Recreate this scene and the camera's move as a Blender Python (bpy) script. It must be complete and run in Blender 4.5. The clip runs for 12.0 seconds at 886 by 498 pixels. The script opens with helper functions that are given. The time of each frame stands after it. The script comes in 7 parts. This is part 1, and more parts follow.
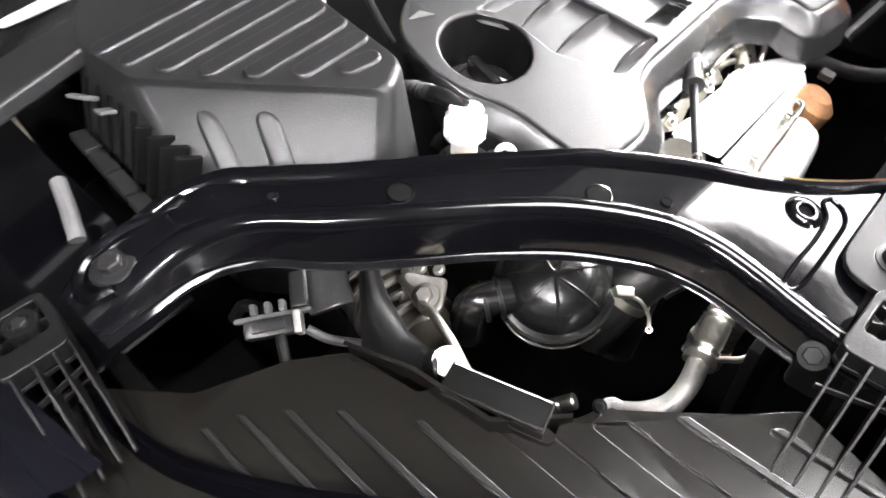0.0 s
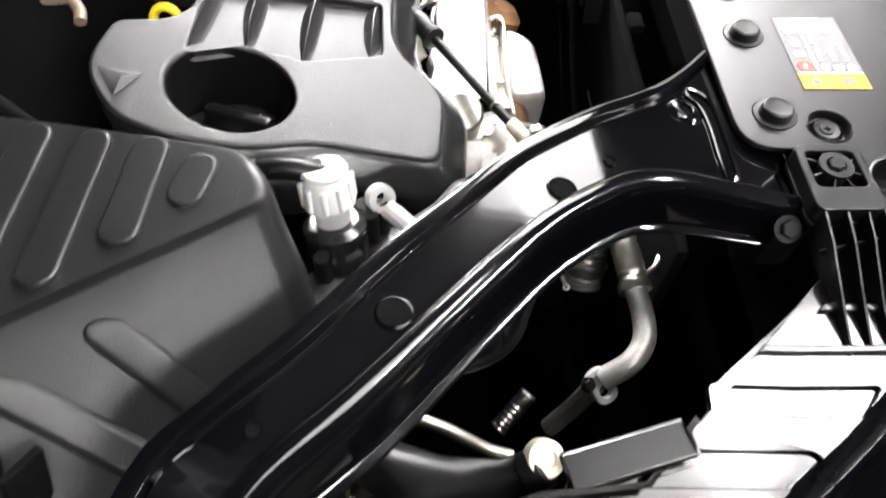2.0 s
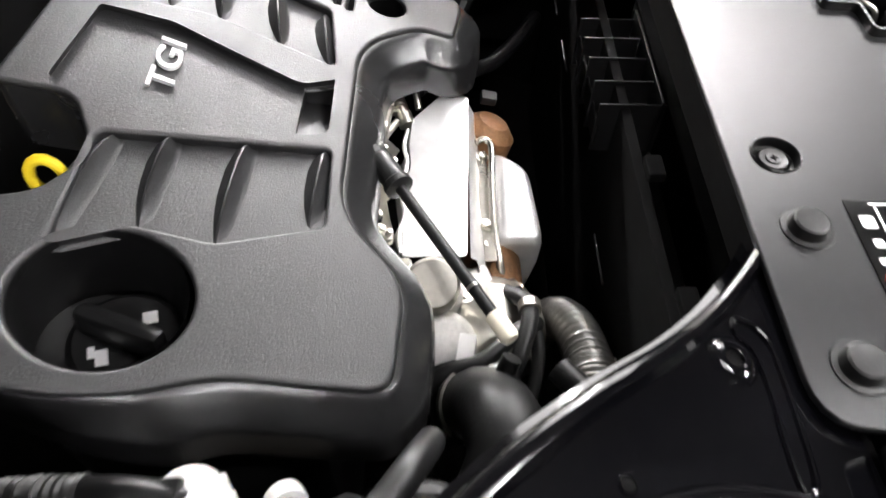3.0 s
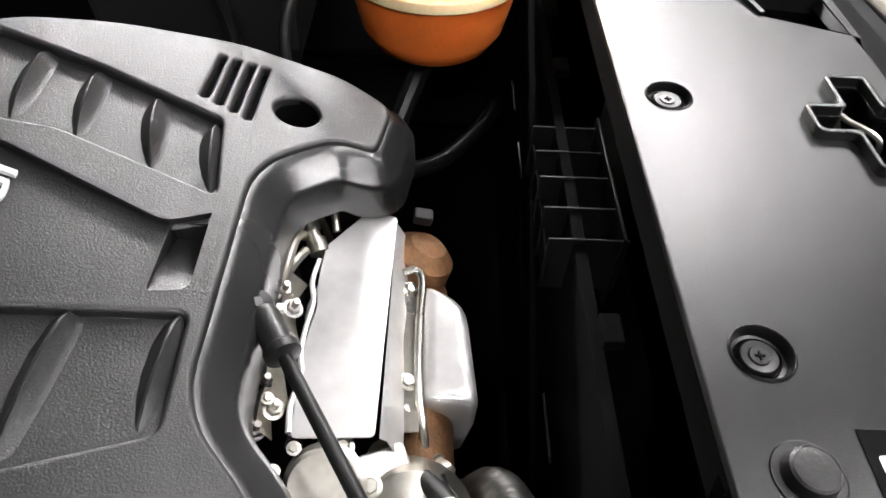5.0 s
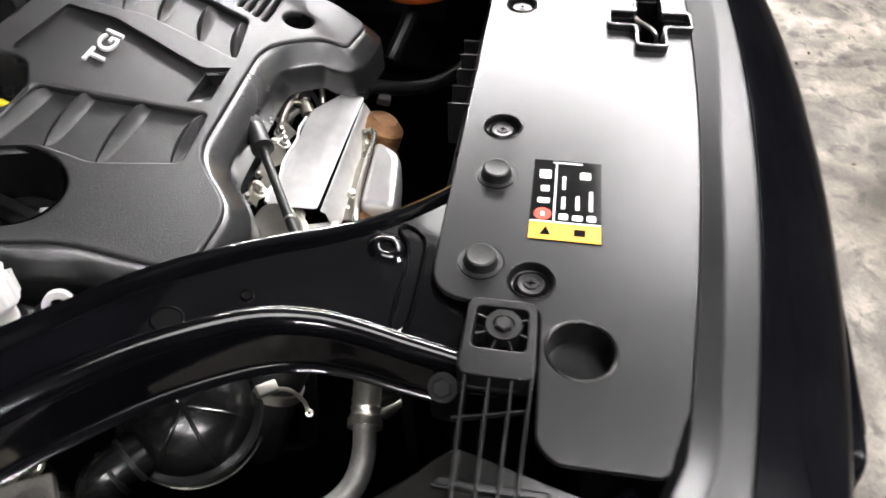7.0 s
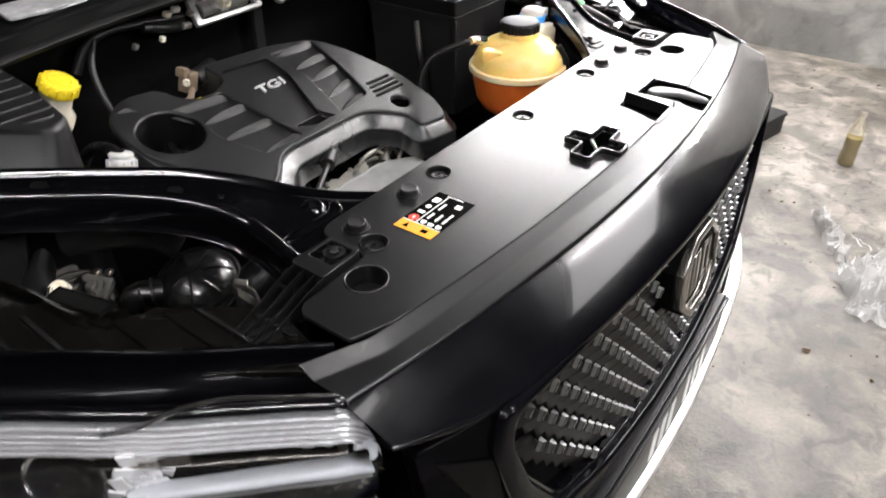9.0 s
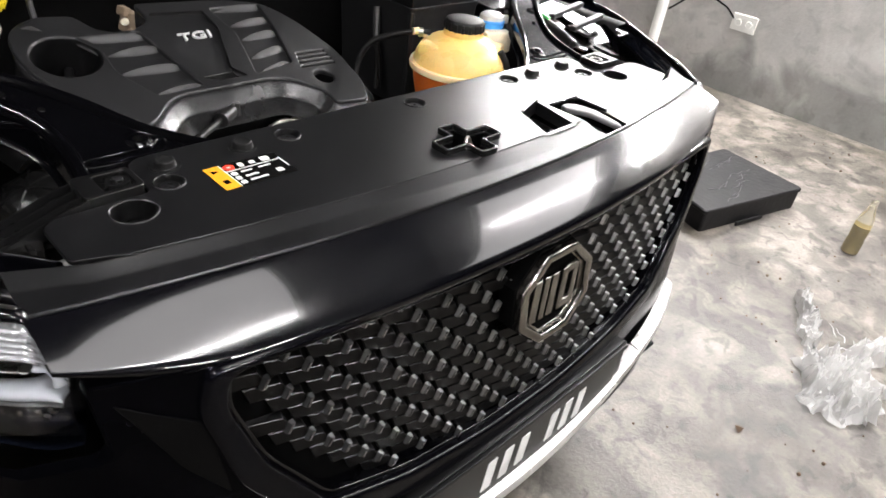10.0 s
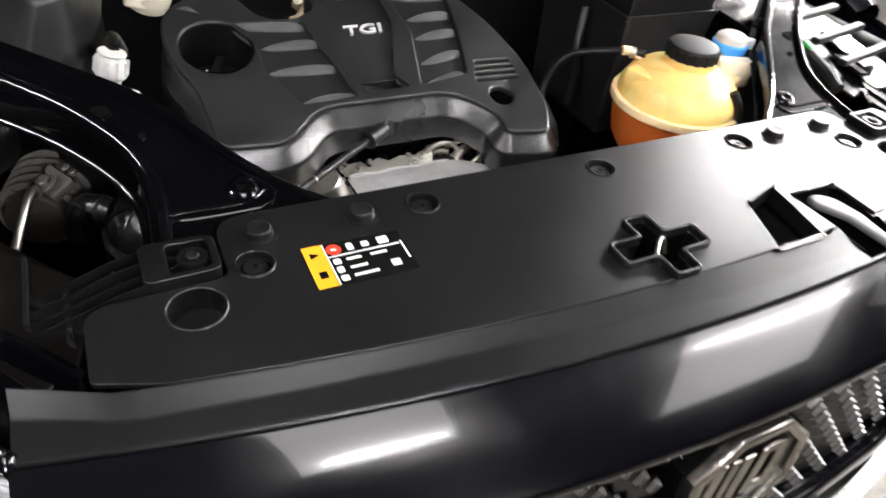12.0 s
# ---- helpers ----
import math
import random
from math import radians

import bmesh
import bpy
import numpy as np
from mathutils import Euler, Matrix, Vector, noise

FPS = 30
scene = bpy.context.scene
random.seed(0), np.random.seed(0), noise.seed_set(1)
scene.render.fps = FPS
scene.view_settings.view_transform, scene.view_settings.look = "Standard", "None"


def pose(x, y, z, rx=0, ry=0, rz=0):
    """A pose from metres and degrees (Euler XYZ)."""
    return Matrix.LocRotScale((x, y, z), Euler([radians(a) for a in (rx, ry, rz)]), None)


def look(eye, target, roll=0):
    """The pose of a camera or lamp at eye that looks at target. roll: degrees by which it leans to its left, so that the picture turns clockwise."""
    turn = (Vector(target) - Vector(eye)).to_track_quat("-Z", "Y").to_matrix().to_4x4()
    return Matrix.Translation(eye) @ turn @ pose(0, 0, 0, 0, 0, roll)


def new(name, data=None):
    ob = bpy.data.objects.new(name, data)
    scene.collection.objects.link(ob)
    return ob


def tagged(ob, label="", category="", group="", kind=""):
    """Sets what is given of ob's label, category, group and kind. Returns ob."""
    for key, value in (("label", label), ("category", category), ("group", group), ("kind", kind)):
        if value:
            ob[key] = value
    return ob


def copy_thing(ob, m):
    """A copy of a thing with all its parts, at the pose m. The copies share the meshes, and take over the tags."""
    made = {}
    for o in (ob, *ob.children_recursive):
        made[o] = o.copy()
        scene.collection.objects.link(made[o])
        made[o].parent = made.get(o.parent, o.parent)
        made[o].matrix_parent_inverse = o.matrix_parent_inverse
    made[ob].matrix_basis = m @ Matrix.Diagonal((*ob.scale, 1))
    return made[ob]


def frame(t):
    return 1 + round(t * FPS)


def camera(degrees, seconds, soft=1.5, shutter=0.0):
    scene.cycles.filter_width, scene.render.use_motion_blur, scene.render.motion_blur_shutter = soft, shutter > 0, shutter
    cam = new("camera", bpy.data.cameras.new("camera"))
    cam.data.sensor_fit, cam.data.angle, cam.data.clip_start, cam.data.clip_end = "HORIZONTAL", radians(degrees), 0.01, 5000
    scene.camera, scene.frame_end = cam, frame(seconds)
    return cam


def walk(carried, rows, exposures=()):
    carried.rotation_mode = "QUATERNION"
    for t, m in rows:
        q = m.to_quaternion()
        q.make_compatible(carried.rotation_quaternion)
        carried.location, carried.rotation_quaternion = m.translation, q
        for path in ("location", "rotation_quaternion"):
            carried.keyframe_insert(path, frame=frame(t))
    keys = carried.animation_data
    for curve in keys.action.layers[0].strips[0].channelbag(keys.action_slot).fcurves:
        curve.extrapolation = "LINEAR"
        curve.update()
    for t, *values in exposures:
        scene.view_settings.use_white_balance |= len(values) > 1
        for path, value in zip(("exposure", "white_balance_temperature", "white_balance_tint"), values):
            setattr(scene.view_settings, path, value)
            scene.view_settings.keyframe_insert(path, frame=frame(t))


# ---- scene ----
cam = camera(67.1, 12.0, soft=1.6, shutter=0.35)
PATH = [
    (0, (-0.918, 0.01, 1.409), (-0.086, 0.993, -0.121), -8.7),
    (0.5, (-0.896, 0.099, 1.368), (-0.006, 0.824, -0.27), -7.4),
    (1, (-0.908, 0.166, 1.334), (0.057, 0.567, -0.372), -0.4),
    (1.5, (-0.915, 0.264, 1.346), (0.141, 0.362, -0.35), 0.8),
    (2, (-0.88, 0.309, 1.367), (0.264, 0.272, -0.273), 1.4),
    (2.5, (-0.776, 0.3, 1.358), (0.423, 0.154, -0.236), 2.3),
    (3, (-0.64, 0.27, 1.321), (0.575, 0.244, -0.267), 2.0),
    (3.3, (-0.567, 0.253, 1.289), (0.65, 0.221, -0.298), 3.7),
    (3.5, (-0.53, 0.224, 1.278), (0.699, 0.262, -0.3), 1.2),
    (3.7, (-0.511, 0.23, 1.265), (0.739, 0.185, -0.296), 4.5),
    (5.3, (-0.475, 0.196, 1.282), (0.872, 0.14, -0.195), 3.7),
    (5.5, (-0.492, 0.191, 1.286), (0.832, 0.083, -0.209), 5.1),
    (6, (-0.583, 0.105, 1.293), (0.647, -0.033, -0.278), 4.1),
    (6.5, (-0.691, 0.052, 1.308), (0.564, 0.132, -0.247), 0.3),
    (6.7, (-0.746, 0.031, 1.336), (0.536, 0.16, -0.194), -0.6),
    (8.3, (-0.968, -0.464, 1.466), (0.343, 0.447, 0.261), -2.2),
    (8.6, (-0.989, -0.5, 1.47), (0.37, 0.413, 0.322), -0.4),
    (9, (-0.984, -0.54, 1.454), (0.328, 0.42, 0.289), -0.4),
    (9.2, (-0.945, -0.603, 1.447), (0.245, 0.447, 0.23), -1.9),
    (9.5, (-0.875, -0.695, 1.415), (0.405, 0.333, 0.274), 5.1),
    (10, (-0.767, -0.78, 1.388), (0.486, 0.313, 0.277), 8.1),
    (10.5, (-0.697, -0.808, 1.374), (0.425, 0.287, 0.133), 8.6),
    (11, (-0.648, -0.766, 1.373), (0.44, 0.403, 0.169), 8.9),
    (11.5, (-0.599, -0.655, 1.383), (0.36, 0.604, 0.16), 8.3),
    (12, (-0.552, -0.546, 1.406), (0.245, 0.763, 0.122), 8.5),
]
walk(cam, [(t, look(eye, target, roll)) for t, eye, target, roll in PATH], exposures=[(0.0, 2.35), (0.5, 1.75), (1.0, 1.55), (1.5, 1.35), (2.5, 1.15), (3.0, 0.9), (3.5, 0.75), (5.3, 0.7), (6.0, 0.65), (6.7, 0.8), (8.3, 0.15), (9.0, 0.08), (9.5, 0.15), (10.5, 0.05), (11.5, 0.1), (12.0, 0.25)])

# ---- world: a closed basement garage, hardly any light from outside ----
world = bpy.data.worlds.new("garage_air")
world.use_nodes = True
world.node_tree.nodes["Background"].inputs[0].default_value = (0.75, 0.8, 0.9, 1)
world.node_tree.nodes["Background"].inputs[1].default_value = 0.01
scene.world = world


# ---- materials ----
def material(name, color, rough=0.5, metal=0.0, coat=0.0, bump=0.0, scale=200.0, vary=0.15, stain=8.0, transmission=0.0, alpha=1.0,
             emit=0.0, ior=1.45, subsurface=0.0, spec=0.5, rough_vary=0.1):
    """A surface with grain and stains at two scales, in object space."""
    m = bpy.data.materials.new(name)
    m.use_nodes = True
    nt = m.node_tree
    b = nt.nodes["Principled BSDF"]
    b.inputs["Base Color"].default_value = (*color, 1)
    b.inputs["Roughness"].default_value = rough
    b.inputs["Metallic"].default_value = metal
    b.inputs["Coat Weight"].default_value = coat
    b.inputs["Coat Roughness"].default_value = 0.04
    b.inputs["Transmission Weight"].default_value = transmission
    b.inputs["Alpha"].default_value = alpha
    b.inputs["IOR"].default_value = ior
    b.inputs["Specular IOR Level"].default_value = spec
    b.inputs["Subsurface Weight"].default_value = subsurface
    b.inputs["Subsurface Radius"].default_value = (0.03, 0.015, 0.006)
    if emit:
        b.inputs["Emission Color"].default_value = (*color, 1)
        b.inputs["Emission Strength"].default_value = emit
        return m
    tc = nt.nodes.new("ShaderNodeTexCoord")
    big = nt.nodes.new("ShaderNodeTexNoise")
    big.inputs["Scale"].default_value, big.inputs["Detail"].default_value = stain, 6
    fine = nt.nodes.new("ShaderNodeTexNoise")
    fine.inputs["Scale"].default_value, fine.inputs["Detail"].default_value = scale, 3
    for n in (big, fine):
        nt.links.new(tc.outputs["Object"], n.inputs["Vector"])
    if vary:
        mul = nt.nodes.new("ShaderNodeMath")
        mul.operation = "MULTIPLY_ADD"
        nt.links.new(fine.outputs["Fac"], mul.inputs[0])
        mul.inputs[1].default_value = 0.4
        nt.links.new(big.outputs["Fac"], mul.inputs[2])
        ramp = nt.nodes.new("ShaderNodeMapRange")
        ramp.inputs[1].default_value, ramp.inputs[2].default_value = 0.45, 0.95
        ramp.inputs[3].default_value, ramp.inputs[4].default_value = 1 - vary, 1 + vary
        nt.links.new(mul.outputs[0], ramp.inputs[0])
        mix = nt.nodes.new("ShaderNodeVectorMath")
        mix.operation = "SCALE"
        mix.inputs[0].default_value = color
        nt.links.new(ramp.outputs[0], mix.inputs["Scale"])
        nt.links.new(mix.outputs[0], b.inputs["Base Color"])
    if rough_vary:
        rr = nt.nodes.new("ShaderNodeMapRange")
        rr.inputs[1].default_value, rr.inputs[2].default_value = 0.3, 0.7
        rr.inputs[3].default_value, rr.inputs[4].default_value = max(0.02, rough - rough_vary * rough), min(1, rough + rough_vary * rough * 2)
        nt.links.new(big.outputs["Fac"], rr.inputs[0])
        nt.links.new(rr.outputs[0], b.inputs["Roughness"])
    if bump:
        bn = nt.nodes.new("ShaderNodeBump")
        bn.inputs["Strength"].default_value = bump
        bn.inputs["Distance"].default_value = 0.002
        nt.links.new(fine.outputs["Fac"], bn.inputs["Height"])
        nt.links.new(bn.outputs[0], b.inputs["Normal"])
    return m


M = {
    "panel": material("panel_plastic", (0.007, 0.007, 0.0075), 0.29, bump=0.10, scale=900, vary=0.25, stain=11, rough_vary=0.03, spec=0.46),
    "cover": material("cover_plastic", (0.011, 0.011, 0.0115), 0.38, bump=0.3, scale=650, vary=0.2),
    "airbox": material("airbox_plastic", (0.010, 0.010, 0.0105), 0.36, bump=0.18, scale=600, vary=0.15),
    "black": material("black_plastic", (0.004, 0.004, 0.0042), 0.34, bump=0.1, scale=500, vary=0.25, spec=0.4),
    "dark": material("dark_metal", (0.005, 0.005, 0.0055), 0.55, bump=0.1, scale=300, vary=0.3, spec=0.3),
    "paint": material("gloss_paint", (0.002, 0.002, 0.003), 0.17, coat=0.18, vary=0.1, rough_vary=0.3, spec=0.08),
    # copy of the body paint, darker and less reflective to look shaded
    "bumper_paint": material("shaded_body_paint", (0.001, 0.001, 0.0015), 0.2, coat=0.03, vary=0.1, rough_vary=0.3, spec=0.02),
    "fin_black": material("grille_plastic", (0.003, 0.003, 0.003), 0.3, vary=0.2, spec=0.28),
    "steel_paint": material("painted_steel", (0.0015, 0.0015, 0.002), 0.10, coat=0.35, bump=0.025, scale=120, vary=0.2, rough_vary=0.4, spec=0.35),
    "ribbed": material("ribbed_plastic", (0.004, 0.0037, 0.0033), 0.17, bump=0.0, scale=300, vary=0.3, stain=14),
    "chrome": material("chrome", (0.75, 0.74, 0.72), 0.12, metal=1.0, vary=0.08, rough_vary=0.5),
    "dark_chrome": material("smoked_chrome", (0.42, 0.40, 0.37), 0.16, metal=1.0, vary=0.1, rough_vary=0.4),
    "trim_silver": material("satin_silver_trim", (0.82, 0.81, 0.79), 0.3, metal=0.55, vary=0.08, rough_vary=0.3),
    "insert": material("satin_insert", (0.0015, 0.0015, 0.0016), 0.45, vary=0.2, spec=0.1),
    # bright metal for the glints on the black plastic fins
    "fin_glint": material("edge_glint", (0.72, 0.72, 0.72), 0.3, metal=1.0, vary=0.1, rough_vary=0.4),
    "light_guide": material("milky_light_guide", (0.55, 0.57, 0.60), 0.12, coat=0.6, vary=0.05, spec=0.8),
    "lamp_black": material("lamp_bezel_black", (0.004, 0.005, 0.009), 0.08, coat=0.8, vary=0.1),
    # pale and partly diffuse: the bowl's bright reflections are put into the colour
    "facet_silver": material("facet_highlight", (0.92, 0.92, 0.93), 0.22, metal=0.35, vary=0.05, rough_vary=0.3),
    "reflector": material("lamp_reflector", (0.93, 0.93, 0.94), 0.12, metal=0.8, vary=0.06, rough_vary=0.4),
    "row_tube": material("ceiling_row_tube", (0.98, 0.955, 0.96), emit=270.0),
    # copy of the body paint, more reflective to catch the ceiling lights
    "lip_paint": material("glossier_body_paint", (0.002, 0.002, 0.003), 0.15, coat=0.5, vary=0.1, rough_vary=0.3, spec=0.3),
    # emission stands in for tube light thrown back by the pan
    "pan_glow": material("glowing_lamp_pan", (0.98, 0.955, 0.96), emit=6.2),
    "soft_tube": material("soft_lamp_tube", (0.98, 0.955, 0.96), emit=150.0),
    "alu": material("aluminium_sheet", (0.88, 0.875, 0.87), 0.36, metal=0.7, bump=0.05, scale=60, vary=0.12, stain=20),
    "cast": material("cast_metal", (0.5, 0.49, 0.47), 0.42, metal=0.8, bump=0.2, scale=300, vary=0.25, stain=30),
    "dull_cast": material("dull_cast_metal", (0.20, 0.19, 0.175), 0.5, metal=0.6, bump=0.2, scale=300, vary=0.3, stain=30),
    "rust": material("rusty_iron", (0.17, 0.085, 0.038), 0.55, metal=0.5, bump=0.5, scale=250, vary=0.5, stain=40),
    "felt": material("grey_felt", (0.38, 0.38, 0.385), 0.8, bump=0.6, scale=140, vary=0.35, stain=25),
    "grey": material("grey_plastic", (0.09, 0.09, 0.09), 0.35, bump=0.1, scale=300, vary=0.25, stain=30),
    "foil": material("corrugated_foil", (0.30, 0.295, 0.28), 0.34, metal=0.85, bump=0.1, scale=200, vary=0.25, stain=25),
    "steel": material("zinc_steel", (0.6, 0.58, 0.52), 0.3, metal=1.0, bump=0.05, scale=150, vary=0.2),
    "rubber": material("rubber", (0.006, 0.006, 0.006), 0.42, bump=0.15, scale=300, vary=0.2, spec=0.4),
    "orange": material("coolant_orange", (0.75, 0.17, 0.03), 0.32, subsurface=0.3, vary=0.15, stain=12),
    "amber": material("tank_amber", (1.0, 0.67, 0.23), 0.28, subsurface=0.5, vary=0.12, stain=12),
    "cream": material("tank_seam", (0.95, 0.72, 0.42), 0.35, subsurface=0.3, vary=0.1),
    "white": material("white_plastic", (0.52, 0.515, 0.50), 0.4, subsurface=0.1, vary=0.08),
    "offwhite": material("aged_white_plastic", (0.78, 0.72, 0.58), 0.45, vary=0.12),
    "yellow": material("yellow_plastic", (0.9, 0.68, 0.03), 0.4, vary=0.08),
    "blue": material("blue_plastic", (0.05, 0.3, 0.75), 0.35, vary=0.05),
    "label_black": material("label_black", (0.006, 0.006, 0.006), 0.09, vary=0.05, spec=0.4),
    "label_white": material("label_white", (0.85, 0.85, 0.83), 0.4, vary=0.05),
    "label_yellow": material("label_yellow", (0.9, 0.37, 0.02), 0.35, vary=0.06),
    "label_red": material("label_red", (0.75, 0.04, 0.02), 0.35, vary=0.05),
    "silver_ink": material("silver_letter", (0.75, 0.75, 0.75), 0.3, metal=0.3, vary=0.05),
    "glass": material("lens_glass", (0.95, 0.97, 1.0), 0.03, transmission=1.0, vary=0, rough_vary=0),
    "plate": material("number_plate_black", (0.02, 0.02, 0.018), 0.3, vary=0.2),
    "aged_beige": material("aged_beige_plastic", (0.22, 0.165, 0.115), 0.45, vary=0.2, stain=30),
    # alternator housing, near-black so the gaps between ribs look shaded
    "beige": material("rib_gap_shade", (0.03, 0.026, 0.021), 0.45, vary=0.2, stain=30),
    # cover plastic again, lighter and glossier to look lit on the front slope
    "skirt": material("lit_cover_plastic", (0.014, 0.014, 0.0145), 0.24, bump=0.1, scale=900, vary=0.2, spec=0.7),
    "lever_grey": material("lever_plastic", (0.11, 0.11, 0.11), 0.4, vary=0.1),
    "rim_gloss": material("rim_plastic", (0.008, 0.008, 0.008), 0.22, vary=0.2, spec=0.7),
    # near-black of wells, holes, slots and backings: shade put into the colour
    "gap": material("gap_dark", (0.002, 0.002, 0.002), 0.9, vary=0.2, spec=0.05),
    # near-black for the bay's depths: shade is put into the colour
    "shade_black": material("undertray", (0.002, 0.002, 0.002), 0.9, bump=0.2, scale=60, vary=0.4, spec=0.1),
    "box": material("worn_black_board", (0.011, 0.011, 0.012), 0.5, bump=0.8, scale=45, vary=0.5, stain=7, spec=0.3),
    "bag": material("clear_film", (0.92, 0.92, 0.90), 0.2, transmission=0.25, alpha=0.55, vary=0.05),
    "bag_fold": material("creased_film", (0.85, 0.85, 0.83), 0.25, alpha=0.7, vary=0.05),
    "bottle": material("clear_bottle", (0.9, 0.88, 0.8), 0.08, transmission=0.9, vary=0, rough_vary=0),
    "liquid": material("brown_liquid", (0.16, 0.12, 0.04), 0.2, vary=0.2),
    "wall_tube": material("bright_fluorescent_tube", (0.98, 0.955, 0.955), emit=720.0),
    "lamp_body": material("lamp_body", (0.75, 0.75, 0.75), 0.5),
    "debris": material("dry_debris", (0.12, 0.08, 0.05), 0.9, vary=0.4),
    "socket": material("socket_white", (0.8, 0.8, 0.76), 0.4, vary=0.05),
}


def concrete(name, light, dark, scale, rough, bump=0.4, damp=0.0, strong=1.0):
    """Trowelled concrete or plaster: broad stains, mid blotches and fine grit; damp is the height of a ragged tide mark."""
    m = bpy.data.materials.new(name)
    m.use_nodes = True
    nt = m.node_tree
    b = nt.nodes["Principled BSDF"]
    tc = nt.nodes.new("ShaderNodeTexCoord")
    col = None
    for k, (sc, det, lo, hi) in enumerate(((scale, 8, 0.35, 0.68), (scale * 5, 10, 0.4, 0.75), (scale * 2.3, 14, 0.47, 0.56), (scale * 11, 12, 0.36, 0.46), (scale * 60, 4, 0.3, 0.8))):
        n = nt.nodes.new("ShaderNodeTexNoise")
        n.inputs["Scale"].default_value, n.inputs["Detail"].default_value = sc, det
        n.inputs["Distortion"].default_value = (0.6, 0.6, 1.4, 0.8, 0.6)[k]
        nt.links.new(tc.outputs["Object"], n.inputs["Vector"])
        r = nt.nodes.new("ShaderNodeMapRange")
        r.inputs[1].default_value, r.inputs[2].default_value = lo, hi
        nt.links.new(n.outputs["Fac"], r.inputs[0])
        if col is None:
            mix = nt.nodes.new("ShaderNodeMix")
            mix.data_type = "RGBA"
            mix.inputs[6].default_value, mix.inputs[7].default_value = (*dark, 1), (*light, 1)
            nt.links.new(r.outputs[0], mix.inputs[0])
            col = mix.outputs[2]
        else:
            lo_, hi_ = ((0.62, 1.16), (0.66, 1.06), (0.60, 1.0), (0.80, 1.12))[k - 1]
            r.inputs[3].default_value, r.inputs[4].default_value = 1 + (lo_ - 1) * strong, 1 + (hi_ - 1) * strong
            s = nt.nodes.new("ShaderNodeVectorMath")
            s.operation = "SCALE"
            nt.links.new(col, s.inputs[0])
            nt.links.new(r.outputs[0], s.inputs["Scale"])
            col = s.outputs[0]
        grit = n
    if damp:
        xyz = nt.nodes.new("ShaderNodeSeparateXYZ")
        nt.links.new(tc.outputs["Object"], xyz.inputs[0])
        rag = nt.nodes.new("ShaderNodeTexNoise")
        rag.inputs["Scale"].default_value, rag.inputs["Detail"].default_value, rag.inputs["Distortion"].default_value = 1.7, 12, 1.0
        nt.links.new(tc.outputs["Object"], rag.inputs["Vector"])
        add = nt.nodes.new("ShaderNodeMath")
        add.operation = "MULTIPLY_ADD"
        nt.links.new(rag.outputs["Fac"], add.inputs[0])
        add.inputs[1].default_value = 1.3
        nt.links.new(xyz.outputs[2], add.inputs[2])
        tide = nt.nodes.new("ShaderNodeMapRange")
        tide.inputs[1].default_value, tide.inputs[2].default_value = damp + 0.52, damp + 0.70
        tide.inputs[3].default_value, tide.inputs[4].default_value = 0.58, 1.0
        nt.links.new(add.outputs[0], tide.inputs[0])
        wet = nt.nodes.new("ShaderNodeVectorMath")
        wet.operation = "SCALE"
        nt.links.new(col, wet.inputs[0])
        nt.links.new(tide.outputs[0], wet.inputs["Scale"])
        col = wet.outputs[0]
    nt.links.new(col, b.inputs["Base Color"])
    b.inputs["Roughness"].default_value = rough
    bn = nt.nodes.new("ShaderNodeBump")
    bn.inputs["Strength"].default_value, bn.inputs["Distance"].default_value = bump, 0.004
    nt.links.new(grit.outputs["Fac"], bn.inputs["Height"])
    nt.links.new(bn.outputs[0], b.inputs["Normal"])
    return m


M["floor"] = concrete("concrete_floor", (0.325, 0.295, 0.258), (0.108, 0.092, 0.070), 1.3, 0.5, strong=1.2)
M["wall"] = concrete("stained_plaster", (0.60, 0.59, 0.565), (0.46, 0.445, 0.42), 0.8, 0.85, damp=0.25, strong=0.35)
# unseen ceiling and far walls, darkened to keep reflections in black paint low
M["ceiling"] = concrete("darkened_ceiling", (0.13, 0.128, 0.131), (0.08, 0.078, 0.08), 0.7, 0.9)
M["far_wall"] = concrete("darkened_wall", (0.12, 0.117, 0.114), (0.07, 0.069, 0.066), 0.7, 0.9)


# ---- builders ----
from mathutils.bvhtree import BVHTree


def thing(name, label, category, loc=(0, 0, 0), group="", kind=""):
    ob = new(name)
    ob.location = loc
    ob.empty_display_size = 0.02
    return tagged(ob, label, category, group, kind)


def link(name, mesh, mat, parent=None, label="", smooth=35):
    """Links a mesh with world coordinates as one part under its thing."""
    mesh.materials.clear()
    mesh.materials.append(M[mat] if isinstance(mat, str) else mat)
    if smooth:
        mesh.shade_smooth()
        mesh.set_sharp_from_angle(angle=radians(smooth))
    ob = new(name, mesh)
    if smooth:
        ob.modifiers.new("flat_faces", "WEIGHTED_NORMAL").keep_sharp = True
    if parent is not None:
        ob.parent = parent
        ob.matrix_parent_inverse = Matrix.Translation(-parent.location) if parent.parent is None else Matrix()
    if label:
        ob["label"] = label
    return ob


def part(name, bm, mat, parent=None, label="", smooth=35):
    bmesh.ops.recalc_face_normals(bm, faces=bm.faces)
    me = bpy.data.meshes.new(name)
    bm.to_mesh(me)
    bm.free()
    return link(name, me, mat, parent, label, smooth)


def mesh_bm(verts, faces):
    bm = bmesh.new()
    vs = [bm.verts.new(v) for v in verts]
    for f in faces:
        try:
            bm.faces.new([vs[i] for i in f])
        except ValueError:
            pass
    return bm


